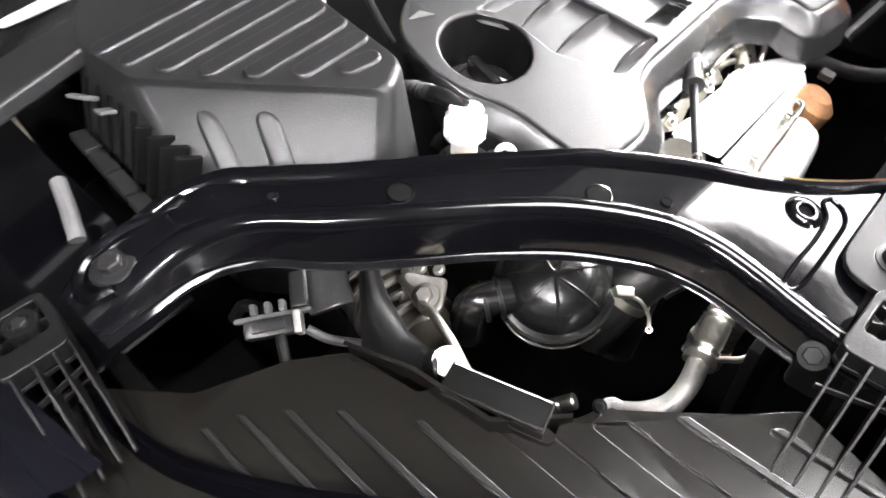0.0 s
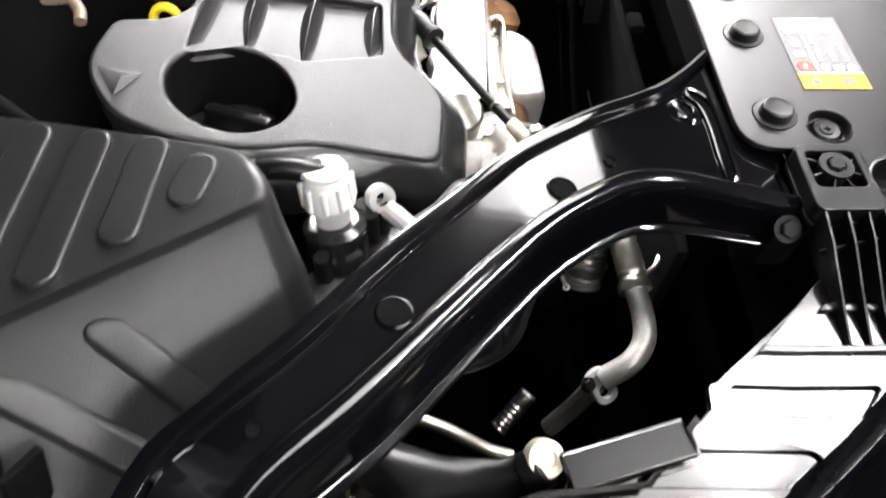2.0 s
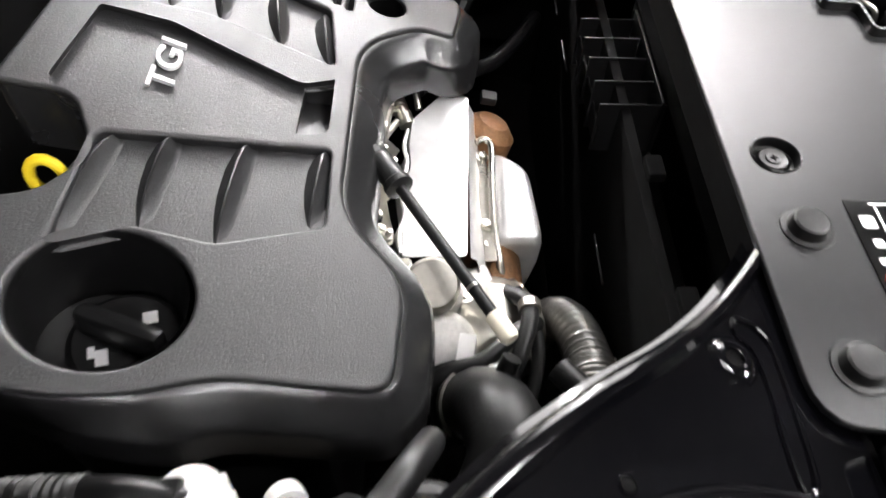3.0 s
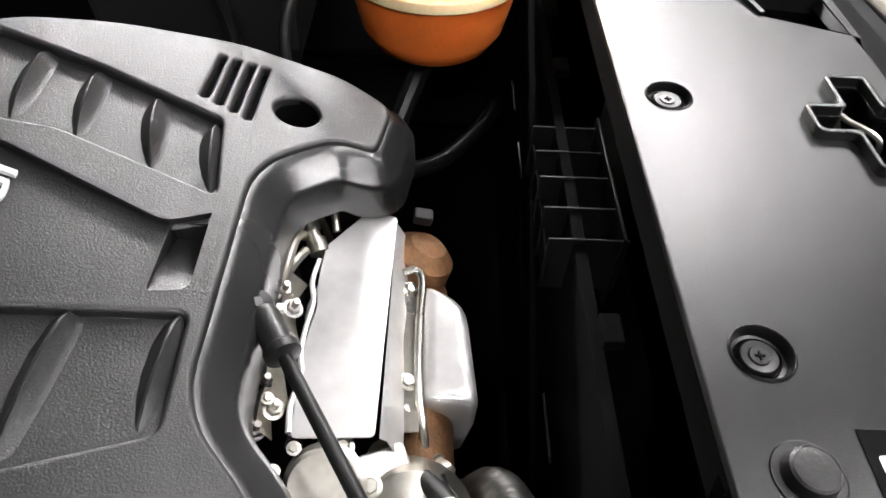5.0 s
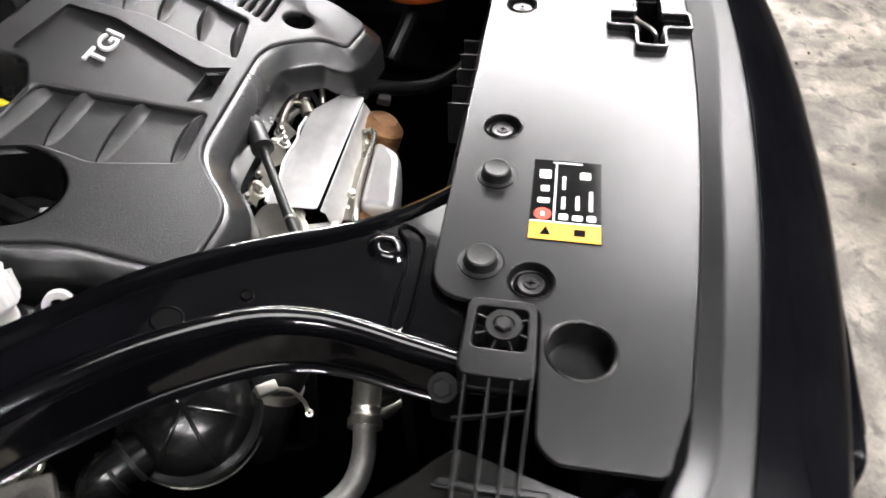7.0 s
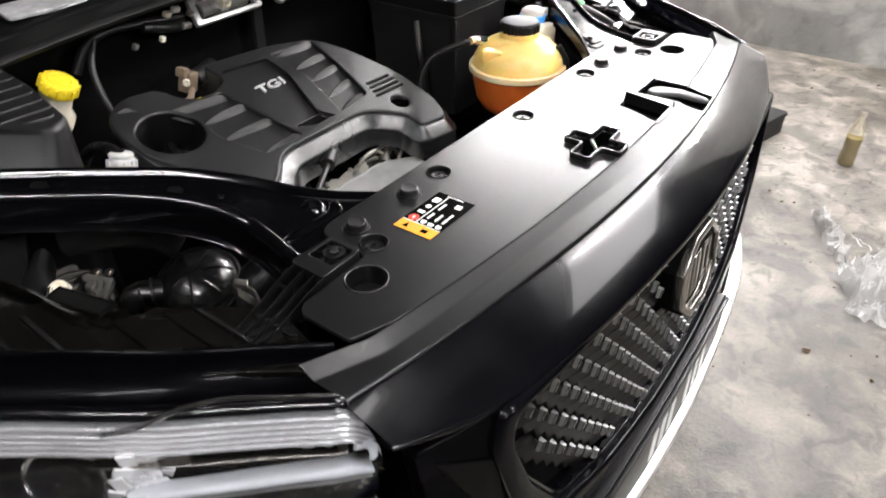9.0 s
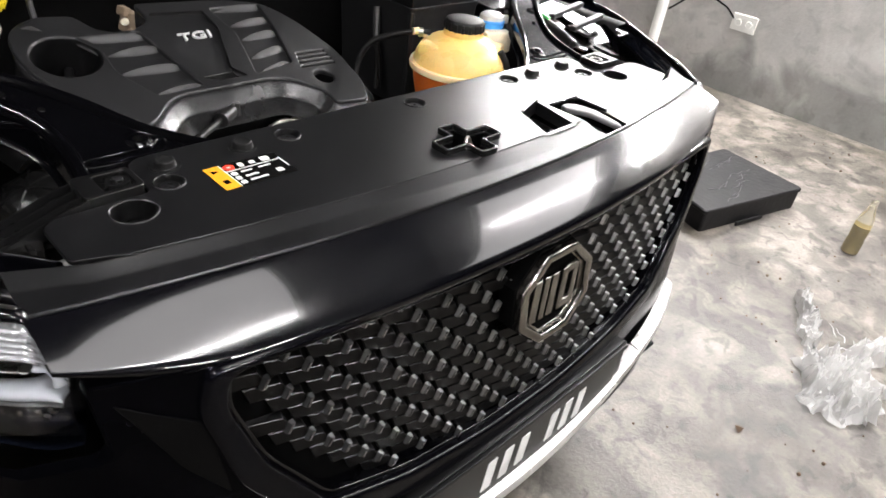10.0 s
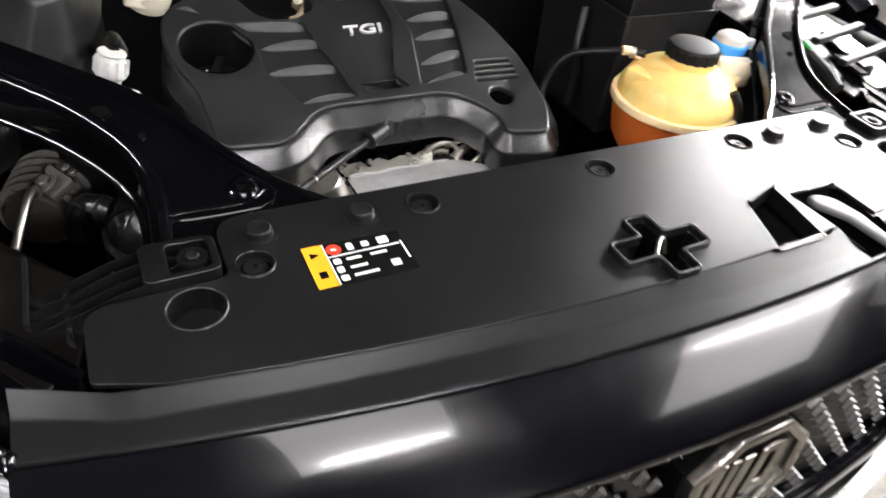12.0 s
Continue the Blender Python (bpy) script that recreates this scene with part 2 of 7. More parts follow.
def join(*bms):
    """Several bmeshes as one."""
    out = bmesh.new()
    for bm in bms:
        me = bpy.data.meshes.new("tmp")
        bm.to_mesh(me)
        bm.free()
        out.from_mesh(me)
        bpy.data.meshes.remove(me)
    return out


def move(bm, m):
    bmesh.ops.transform(bm, matrix=m, verts=bm.verts)
    return bm


def rounded(pts, r, n=5):
    """A closed outline with its corners rounded; a point may bring its own radius as a third number."""
    out, k = [], len(pts)
    for i in range(k):
        p, a, c = (Vector(pts[j % k][:2]) for j in (i, i - 1, i + 1))
        rr = pts[i][2] if len(pts[i]) > 2 else r
        d1, d2 = a - p, c - p
        rr = min(rr, d1.length * 0.48, d2.length * 0.48)
        if rr < 1e-5:
            out.append(tuple(p))
            continue
        s, e = p + d1.normalized() * rr, p + d2.normalized() * rr
        for j in range(n + 1):
            t = j / n
            q = s * (1 - t) ** 2 + p * 2 * t * (1 - t) + e * t * t
            out.append((q.x, q.y))
    return out


def circle(cx, cy, r, n=28, ry=None):
    return [(cx + r * math.cos(2 * math.pi * i / n), cy + (ry or r) * math.sin(2 * math.pi * i / n)) for i in range(n)]


def plate(outer, holes=(), z0=0.0, z1=0.01, bevel=0.001, res=2):
    """A flat sheet with holes and rounded edges, between two heights."""
    cu = bpy.data.curves.new("tmp", "CURVE")
    cu.dimensions, cu.fill_mode = "2D", "BOTH"
    cu.extrude, cu.bevel_depth, cu.bevel_resolution, cu.offset = max((z1 - z0) / 2 - bevel, 0), bevel, res, -bevel
    for ring in (outer, *holes):
        sp = cu.splines.new("POLY")
        sp.points.add(len(ring) - 1)
        for p, (x, y) in zip(sp.points, ring):
            p.co = (x, y, 0, 1)
        sp.use_cyclic_u = True
    ob = bpy.data.objects.new("tmp", cu)
    me = bpy.data.meshes.new_from_object(ob)
    bpy.data.objects.remove(ob)
    bpy.data.curves.remove(cu)
    bm = bmesh.new()
    bm.from_mesh(me)
    bpy.data.meshes.remove(me)
    bmesh.ops.remove_doubles(bm, verts=bm.verts, dist=1e-6)
    return move(bm, Matrix.Translation((0, 0, (z0 + z1) / 2)))


def bend(bm, f, cuts=(), axis=(1, 0, 0)):
    """Maps every corner through f, after cutting the mesh across at the given places so that it can bend."""
    for c in cuts:
        bmesh.ops.bisect_plane(bm, geom=bm.verts[:] + bm.edges[:] + bm.faces[:], plane_co=Vector(axis) * c, plane_no=axis, dist=1e-6)
    for v in bm.verts:
        v.co = f(*v.co)
    return bm


def spline(pts, n=8):
    """A smooth line through points."""
    P = [Vector(p) for p in pts]
    if len(P) < 3:
        return P
    P = [2 * P[0] - P[1], *P, 2 * P[-1] - P[-2]]
    out = []
    for i in range(1, len(P) - 2):
        a, b, c, d = P[i - 1 : i + 3]
        for j in range(n):
            t = j / n
            out.append(0.5 * (2 * b + (c - a) * t + (2 * a - 5 * b + 4 * c - d) * t * t + (3 * b - a - 3 * c + d) * t**3))
    return out + [P[-2]]


def tube(pts, r, sides=10, n=8, wave=0.0, pitch=0.008, closed=True, straight=False):
    """A round pipe along a smooth line; r is one radius or one for each end; wave makes it corrugated."""
    line = [Vector(p) for p in pts] if straight else spline(pts, n)
    if wave:
        fine = []
        for a, b in zip(line, line[1:]):
            k = max(1, int((b - a).length / pitch * 4))
            fine += [a.lerp(b, j / k) for j in range(k)]
        line = fine + [line[-1]]
    r0, r1 = r if isinstance(r, tuple) else (r, r)
    verts, faces, up, run = [], [], None, 0.0
    for i, p in enumerate(line):
        d = (line[min(i + 1, len(line) - 1)] - line[max(i - 1, 0)]).normalized()
        if up is None:
            up = d.orthogonal().normalized()
        up = (up - d * up.dot(d)).normalized()
        side = d.cross(up)
        if i:
            run += (p - line[i - 1]).length
        rr = r0 + (r1 - r0) * i / max(1, len(line) - 1)
        if wave:
            rr += wave * math.sin(2 * math.pi * run / pitch)
        for k in range(sides):
            a = 2 * math.pi * k / sides
            verts.append(p + (up * math.cos(a) + side * math.sin(a)) * rr)
    for i in range(len(line) - 1):
        for k in range(sides):
            a, b = i * sides + k, i * sides + (k + 1) % sides
            faces.append((a, b, b + sides, a + sides))
    if closed:
        faces += [tuple(range(sides)), tuple(range((len(line) - 1) * sides, len(line) * sides))]
    return mesh_bm(verts, faces)


def lathe(profile, n=28):
    """A turned shape about z from (radius, height) pairs."""
    verts, faces = [], []
    for r, z in profile:
        for k in range(n):
            a = 2 * math.pi * k / n
            verts.append((r * math.cos(a), r * math.sin(a), z))
    for i in range(len(profile) - 1):
        for k in range(n):
            a, b = i * n + k, i * n + (k + 1) % n
            faces.append((a, b, b + n, a + n))
    bm = mesh_bm(verts, faces)
    bmesh.ops.remove_doubles(bm, verts=bm.verts, dist=1e-6)
    return bm


def turned(profile, at, axis=(0, 0, 1), n=28):
    q = Vector((0, 0, 1)).rotation_difference(Vector(axis)).to_matrix().to_4x4()
    return move(lathe(profile, n), Matrix.Translation(at) @ q)


def rod(a, b, r, n=16, bevel=0.15):
    """A straight cylinder from a to b with softened ends."""
    a, b = Vector(a), Vector(b)
    h, c = (b - a).length, r * bevel
    return turned([(0, 0), (r - c, 0), (r, c), (r, h - c), (r - c, h), (0, h)], a, b - a, n)


def rbox(size, bevel, m=None, seg=2):
    bm = bmesh.new()
    bmesh.ops.create_cube(bm, size=1.0)
    bmesh.ops.scale(bm, vec=size, verts=bm.verts)
    if bevel:
        bmesh.ops.bevel(bm, geom=bm.edges[:], offset=bevel, segments=seg, affect="EDGES", profile=0.5)
    return move(bm, m) if m is not None else bm


def hexbolt(at, r, axis=(0, 0, 1), washer=1.45, h=None):
    h = h or r * 0.9
    w = r * washer
    bm = turned([(0, 0), (w, 0), (w, h * 0.25), (r * 1.05, h * 0.3), (0, h * 0.3)], at, axis, 20)
    head = turned([(0, h * 0.3), (r, h * 0.3), (r, h * 0.9), (r * 0.85, h * 1.05), (0, h * 1.05)], at, axis, 6)
    return join(bm, head)


def loft(rows, close=False):
    """A sheet through rows of points, all of one length."""
    n = len(rows[0])
    verts = [p for row in rows for p in row]
    faces = []
    for i in range(len(rows) - 1):
        for k in range(n if close else n - 1):
            a, b = i * n + k, i * n + (k + 1) % n
            faces.append((a, b, b + n, a + n))
    if close:
        faces += [tuple(range(n)), tuple(range((len(rows) - 1) * n, len(rows) * n))]
    return mesh_bm(verts, faces)


def letters(text, size, depth, m, shear=0.0):
    cu = bpy.data.curves.new("tmp", "FONT")
    cu.body, cu.size, cu.extrude, cu.bevel_depth, cu.shear = text, size, depth, 0.0004, shear
    cu.align_x, cu.align_y = "CENTER", "CENTER"
    ob = bpy.data.objects.new("tmp", cu)
    me = bpy.data.meshes.new_from_object(ob)
    bpy.data.objects.remove(ob)
    bpy.data.curves.remove(cu)
    me.transform(m)
    return me


def frange(a, b, n):
    return [a + (b - a) * i / (n - 1) for i in range(n)]


# ---- the room ----
def setting(name, bm, mat, label, category):
    return tagged(part(name, bm, mat), label, category, kind="structure")


ROOM = (-9.0, -9.0, 3.66, 9.0, 2.9)  # west, south, east, north, height
x0, y0, x1, y1, HIGH = ROOM
FAR = 9.0  # unseen widening past the pale wall, added so the nose lip reflects dark
mid_x, wide = (x0 + FAR) / 2, FAR - x0
setting("floor", rbox((wide + 0.4, y1 - y0 + 0.4, 0.2), 0, pose(mid_x, (y0 + y1) / 2, -0.1)), "floor", "stained grey concrete garage floor with dust and grit", "floor")
setting("ceiling", rbox((wide + 0.4, y1 - y0 + 0.4, 0.2), 0, pose(mid_x, (y0 + y1) / 2, HIGH + 0.1)), "ceiling", "unseen garage ceiling, darkened to cut reflections", "ceiling")
setting("wall_east", rbox((FAR - x1, y1 + 1.5, HIGH), 0, pose((x1 + FAR) / 2, (y1 - 1.5) / 2, HIGH / 2)), "wall", "stained grey plaster wall with damp marks", "wall")
setting("wall_east_far", rbox((0.2, -1.5 - y0, HIGH), 0, pose(FAR + 0.1, (y0 - 1.5) / 2, HIGH / 2)), "far_wall", "unseen dark grey garage wall, darkened to cut reflections", "wall")
setting("wall_west", rbox((0.2, y1 - y0 + 0.4, HIGH), 0, pose(x0 - 0.1, (y0 + y1) / 2, HIGH / 2)), "far_wall", "unseen dark grey garage wall, darkened to cut reflections", "wall")
setting("wall_south", rbox((wide, 0.2, HIGH), 0, pose(mid_x, y0 - 0.1, HIGH / 2)), "far_wall", "unseen dark grey garage wall, darkened to cut reflections", "wall")
setting("wall_north", rbox((wide, 0.2, HIGH), 0, pose(mid_x, y1 + 0.1, HIGH / 2)), "far_wall", "unseen dark grey garage wall, darkened to cut reflections", "wall")


def tube_lamp(a, b, back, glow="row_tube"):
    """A bare fluorescent batten: body, glowing tube and two end caps."""
    a, b, back = Vector(a), Vector(b), Vector(back)
    mid = (a + b) / 2 + back * 0.05
    lamp = thing("tube_lamp", "unseen white fluorescent tube lamp batten, switched on", "lamp", mid, group="garage tube lamps")
    d = (b - a).normalized()
    side = d.cross(back).normalized()
    m = Matrix((side.to_4d(), d.to_4d(), back.to_4d(), (0, 0, 0, 1))).transposed()
    m.col[3] = (*((a + b) / 2 + back * 0.04), 1)
    for c in range(3):
        m[3][c] = 0
    part("batten", rbox((0.05, (b - a).length, 0.04), 0.004, m), "lamp_body", lamp)
    part("glowing_tube", rod(a + d * 0.04, b - d * 0.04, 0.016), glow, lamp, "lit white tube")
    for p, s in ((a, 1), (b, -1)):
        part("end_cap", rod(p, p + d * s * 0.045, 0.019), "white", lamp)


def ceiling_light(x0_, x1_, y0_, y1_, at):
    """A wide ceiling fitting: one bright tube across a white pan that glows by itself, as if lit."""
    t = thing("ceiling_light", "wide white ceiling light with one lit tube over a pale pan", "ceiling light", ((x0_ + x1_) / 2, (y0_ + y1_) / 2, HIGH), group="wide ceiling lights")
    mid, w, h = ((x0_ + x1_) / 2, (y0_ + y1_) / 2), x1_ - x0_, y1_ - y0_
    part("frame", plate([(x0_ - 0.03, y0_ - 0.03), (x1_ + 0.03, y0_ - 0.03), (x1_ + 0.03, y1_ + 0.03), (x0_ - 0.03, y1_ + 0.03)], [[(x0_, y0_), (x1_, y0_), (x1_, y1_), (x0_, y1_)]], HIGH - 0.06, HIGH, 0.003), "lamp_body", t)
    part("glowing_pan", rbox((w, h, 0.006), 0, pose(*mid, HIGH - 0.03)), "pan_glow", t, "white pan with a soft glow of its own")
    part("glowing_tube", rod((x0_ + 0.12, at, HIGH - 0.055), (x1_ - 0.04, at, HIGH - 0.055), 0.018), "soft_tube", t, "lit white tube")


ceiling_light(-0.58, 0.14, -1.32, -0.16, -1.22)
# stretched frontwards beyond its likely size to brighten the radiator panel
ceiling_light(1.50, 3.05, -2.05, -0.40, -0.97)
# outer two tubes are added to widen the bright patch on the nose lip
for y in (-3.6, -4.0, -4.4):
    tube_lamp((-0.95, y, HIGH - 0.06), (0.27, y, HIGH - 0.06), (0, 0, 1), "row_tube")
# unseen fill tubes, added to brighten the headlight and the air filter box
tube_lamp((-2.4, -1.7, HIGH - 0.06), (-2.4, -0.5, HIGH - 0.06), (0, 0, 1), "row_tube")
tube_lamp((-2.1, 0.0, HIGH - 0.06), (-2.1, 0.6, HIGH - 0.06), (0, 0, 1), "row_tube")
for y in (-0.3, 0.9, 2.1):
    tube_lamp((3.58, y - 0.6, 2.45), (3.58, y + 0.6, 2.45), (1, 0, 0), "wall_tube")


# ---- front end of the car: shared lines ----
def front_y(x):
    return -0.265 + 0.17 * x * x


def crease_y(x):
    return -0.206 + 0.14 * x * x


def skin_y(x, z):
    return -0.333 - 0.06 * min(max(0.855 - z, 0), 0.5) + 0.10 * x * x + 1.2 * max(0, abs(x) - 0.5) ** 2 + 7 * max(0, abs(x) - 0.66) ** 2


def edge_z(x):
    """Height of the front edge, where panel and painted lip meet."""
    return 0.9415 - 0.012 * x * x


def both(pts):
    """A left-hand outline and its mirror image as one ring."""
    return pts + [(-p[0], *p[1:]) for p in reversed(pts)]


# ---- radiator cover panel ----
Z = 0.95
PINS = [(-0.458, -0.043), (-0.256, 0.0), (0.0, 0.0), (0.25, 0.0), (0.434, -0.048)]
CAPS = [(-0.443, 0.001), (-0.331, -0.001), (0.322, -0.001), (0.425, 0.001)]
PORTS = [(-0.521, -0.085), (0.489, -0.092)]
def plus(cx, cy, ax, ay, w, turn, r):
    c, s_ = math.cos(radians(turn)), math.sin(radians(turn))
    raw = [(ax, -w), (ax, w), (w, w), (w, ay), (-w, ay), (-w, w), (-ax, w), (-ax, -w), (-w, -w), (-w, -ay), (w, -ay), (w, -w)]
    return rounded([(cx + c * x - s_ * y, cy + s_ * x + c * y) for x, y in raw], r)


CROSS = plus(-0.033, -0.157, 0.058, 0.0465, 0.0145, 0, 0.005)
LATCH = [(0.219, -0.126), (0.303, -0.126), (0.302, -0.247), (0.226, -0.252)]  # reaches across the crease down the front slope
SCOOP = [(0.206, -0.105), (0.144, -0.124), (0.111, -0.209), (0.190, -0.208)]


def radiator_cover():
    t = thing("radiator_cover", "matte black plastic radiator cover panel with cut-outs and push pins", "cover panel", (0, 0, 0.92))
    side = [(-0.484, 0.040, 0.035), (-0.485, -0.052, 0.012), (-0.600, -0.055, 0.01), (-0.614, -0.068, 0.01), (-0.614, -0.142, 0.006)]
    left = [p for p in rounded([(-0.3, 0.04), *side, (-0.56, -0.165), (-0.3, -0.2)], 0.001)]
    left = [p for p in left if p[0] < -0.31]
    notch = rounded([(0.30, -0.30), (0.2235, -0.24), (0.219, -0.126), (0.303, -0.126), (0.3025, -0.24)], 0.008)
    notch = [p for p in notch if p[1] > -0.19]
    arc = [(x, crease_y(x)) for x in frange(-0.56, 0.56, 25)]
    arc = [p for p in arc if p[0] < 0.22] + [(0.2222, crease_y(0.2222)), *notch, (0.3025, crease_y(0.3025))] + [p for p in arc if p[0] > 0.304]
    ring = left[:-1] if left[-1][1] < -0.19 else left
    ring = [p for p in ring if not (p[1] < -0.15 and p[0] > -0.6)]
    outer = ring + arc + [(-x, y) for x, y in reversed(ring)]
    holes = [circle(x, y, 0.0185) for x, y in PINS] + [circle(x, y, 0.019) for x, y in CAPS] + [circle(x, y, 0.0265) for x, y in PORTS]
    holes += [CROSS, SCOOP]
    part("cover_plate", plate(outer, holes, Z - 0.006, Z, 0.0015), "panel", t)
    rows = []
    for x in sorted(frange(-0.672, 0.672, 57) + [0.2235, 0.3025]):
        c, f, e = crease_y(x) - 0.001, front_y(x), edge_z(x)
        if abs(x) > 0.6:
            c = crease_y(0.6) + (abs(x) - 0.6) * 0.45
        band = min(0.019 + 0.05 * max(0, x + 0.25), (c - f) * 0.55)
        rows.append([(x, c + 0.006, Z - 0.012), (x, c, Z - 0.0008), (x, c - 0.003, Z - 0.0016), (x, c - band, e + 0.0022), (x, c - band - 0.006, e + 0.0014), (x, f + 0.005, e + 0.0008), (x, f + 0.0015, e), (x, f, e - 0.002), (x, f + 0.001, e - 0.014)])
    bits = [loft([r for r in rows if r[0][0] <= 0.2236]), loft([r[5:] for r in rows if 0.2234 <= r[0][0] <= 0.3026]), loft([r for r in rows if r[0][0] >= 0.3024])]
    part("front_slope", join(*bits), "panel", t, "satin black slope along the front")
    for x, y in PINS:
        cup = turned([(0.0205, 0.0002), (0.0192, 0.0018), (0.0178, 0.0002), (0.0168, -0.0065), (0.0145, -0.007), (0.0140, -0.0055), (0.0132, -0.0095), (0, -0.010)], (x, y, Z), n=26)
        pin = part("pin_recess", cup, "black", t)
        part("push_pin", turned([(0, -0.003), (0.006, -0.003), (0.0065, -0.004), (0.0112, -0.0035), (0.0126, -0.0055), (0.0126, -0.009), (0, -0.009)], (x, y, Z), n=22), "panel", pin)
        slot = join(rbox((0.006, 0.0012, 0.001), 0, pose(x, y, Z - 0.0028)), rbox((0.0012, 0.006, 0.001), 0, pose(x, y, Z - 0.00275)))
        part("screw_slot", slot, "gap", pin)
    for x, y in CAPS:
        part("bump_stop", turned([(0, 0.0090), (0.0085, 0.0092), (0.0115, 0.0098), (0.0132, 0.0088), (0.0138, 0.0065), (0.0142, 0.0025), (0.0150, 0.0008), (0.0192, 0.0004), (0.0192, -0.006), (0, -0.006)], (x, y, Z), n=26), "rubber", t, "round black rubber bump stop")
    for x, y in PORTS:
        part("access_port", turned([(0.0285, 0.0), (0.027, 0.0012), (0.0255, 0.0), (0.0245, -0.026), (0, -0.027)], (x, y, Z), n=30), "black", t)
    # near-black boxes stand in for the shaded bay below the openings
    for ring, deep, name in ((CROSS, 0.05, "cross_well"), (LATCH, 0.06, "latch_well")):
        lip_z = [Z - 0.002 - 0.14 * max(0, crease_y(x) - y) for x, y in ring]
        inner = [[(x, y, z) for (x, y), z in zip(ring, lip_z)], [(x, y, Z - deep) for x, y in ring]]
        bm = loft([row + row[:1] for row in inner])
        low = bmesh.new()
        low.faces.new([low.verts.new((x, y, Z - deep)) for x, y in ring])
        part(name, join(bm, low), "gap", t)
    rim = plus(-0.033, -0.157, 0.0625, 0.051, 0.0190, 0, 0.008)
    part("raised_rim", plate(rim, [CROSS], Z - 0.001, Z + 0.0095, 0.0014, 2), "rim_gloss", t, "raised glossy rim round the cross-shaped opening")
    edge = [(x, y, Z + 0.0004 - 0.14 * max(0, crease_y(x) - y)) for x, y in LATCH]
    edge = [Vector(edge[0]).lerp(Vector(edge[3]), k) for k in frange(0.9, 0, 8)] + [Vector(edge[0]).lerp(Vector(edge[1]), k) for k in frange(0.1, 1, 5)]
    part("latch_edge", tube(edge, 0.0016, 8, straight=True), "rim_gloss", t)
    # the scoop: a pocket with its shade as near-black colour; its front wall rises towards the latch
    a, b, c, d = [Vector((x, y, Z)) for x, y in SCOOP]
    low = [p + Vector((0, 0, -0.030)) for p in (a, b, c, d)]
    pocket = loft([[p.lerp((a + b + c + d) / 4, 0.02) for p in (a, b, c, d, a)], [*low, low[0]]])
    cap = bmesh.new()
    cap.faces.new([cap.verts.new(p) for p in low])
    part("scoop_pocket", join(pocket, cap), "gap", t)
    for p, q_, h0, h1 in ((a, b, 0.007, 0.004), (d, a, 0.0005, 0.003)):
        side_ = (q_ - p).normalized().cross(Vector((0, 0, 1))) * 0.0026
        rows = [[p + side_ + Vector((0, 0, -0.001)), p + side_ + Vector((0, 0, h0)), p - side_ + Vector((0, 0, h0)), p - side_ + Vector((0, 0, -0.02))],
                [q_ + side_ + Vector((0, 0, -0.001)), q_ + side_ + Vector((0, 0, h1)), q_ - side_ + Vector((0, 0, h1)), q_ - side_ + Vector((0, 0, -0.02))]]
        part("scoop_wall", loft(rows), "panel", t, "thin upright wall of the scoop")
    return t


radiator_cover()


def hood_latch():
    t = thing("hood_latch", "steel hood latch with hook inside the dark opening", "latch", (0.255, -0.19, 0.9))
    part("latch_plate", rbox((0.07, 0.1, 0.004), 0.001, pose(0.256, -0.187, 0.902)), "dark", t)
    lever = rounded([(0.236, -0.150), (0.240, -0.136), (0.258, -0.134), (0.276, -0.150), (0.283, -0.185), (0.294, -0.232), (0.290, -0.243), (0.281, -0.240), (0.266, -0.205), (0.254, -0.180)], 0.009)
    part("release_lever", bend(plate(lever, (), 0.940, 0.950, 0.004, 3), lambda x, y, z: Vector((x, y, z - 0.2 * max(0, -0.188 - y))), (-0.188,), (0, 1, 0)), "lever_grey", t, "smooth pale grey release lever")
    s = thing("safety_catch", "small dark steel catch in the cross-shaped opening", "catch", (-0.033, -0.157, 0.9))
    part("catch_hook", tube([(-0.045, -0.168, 0.915), (-0.043, -0.166, 0.944), (-0.022, -0.146, 0.948), (-0.012, -0.143, 0.946), (-0.010, -0.150, 0.93)], 0.0026, 8), "steel", s)
    part("catch_base", rbox((0.05, 0.04, 0.01), 0.002, pose(-0.033, -0.157, 0.9055, 0, 0, 30)), "dark", s)


hood_latch()


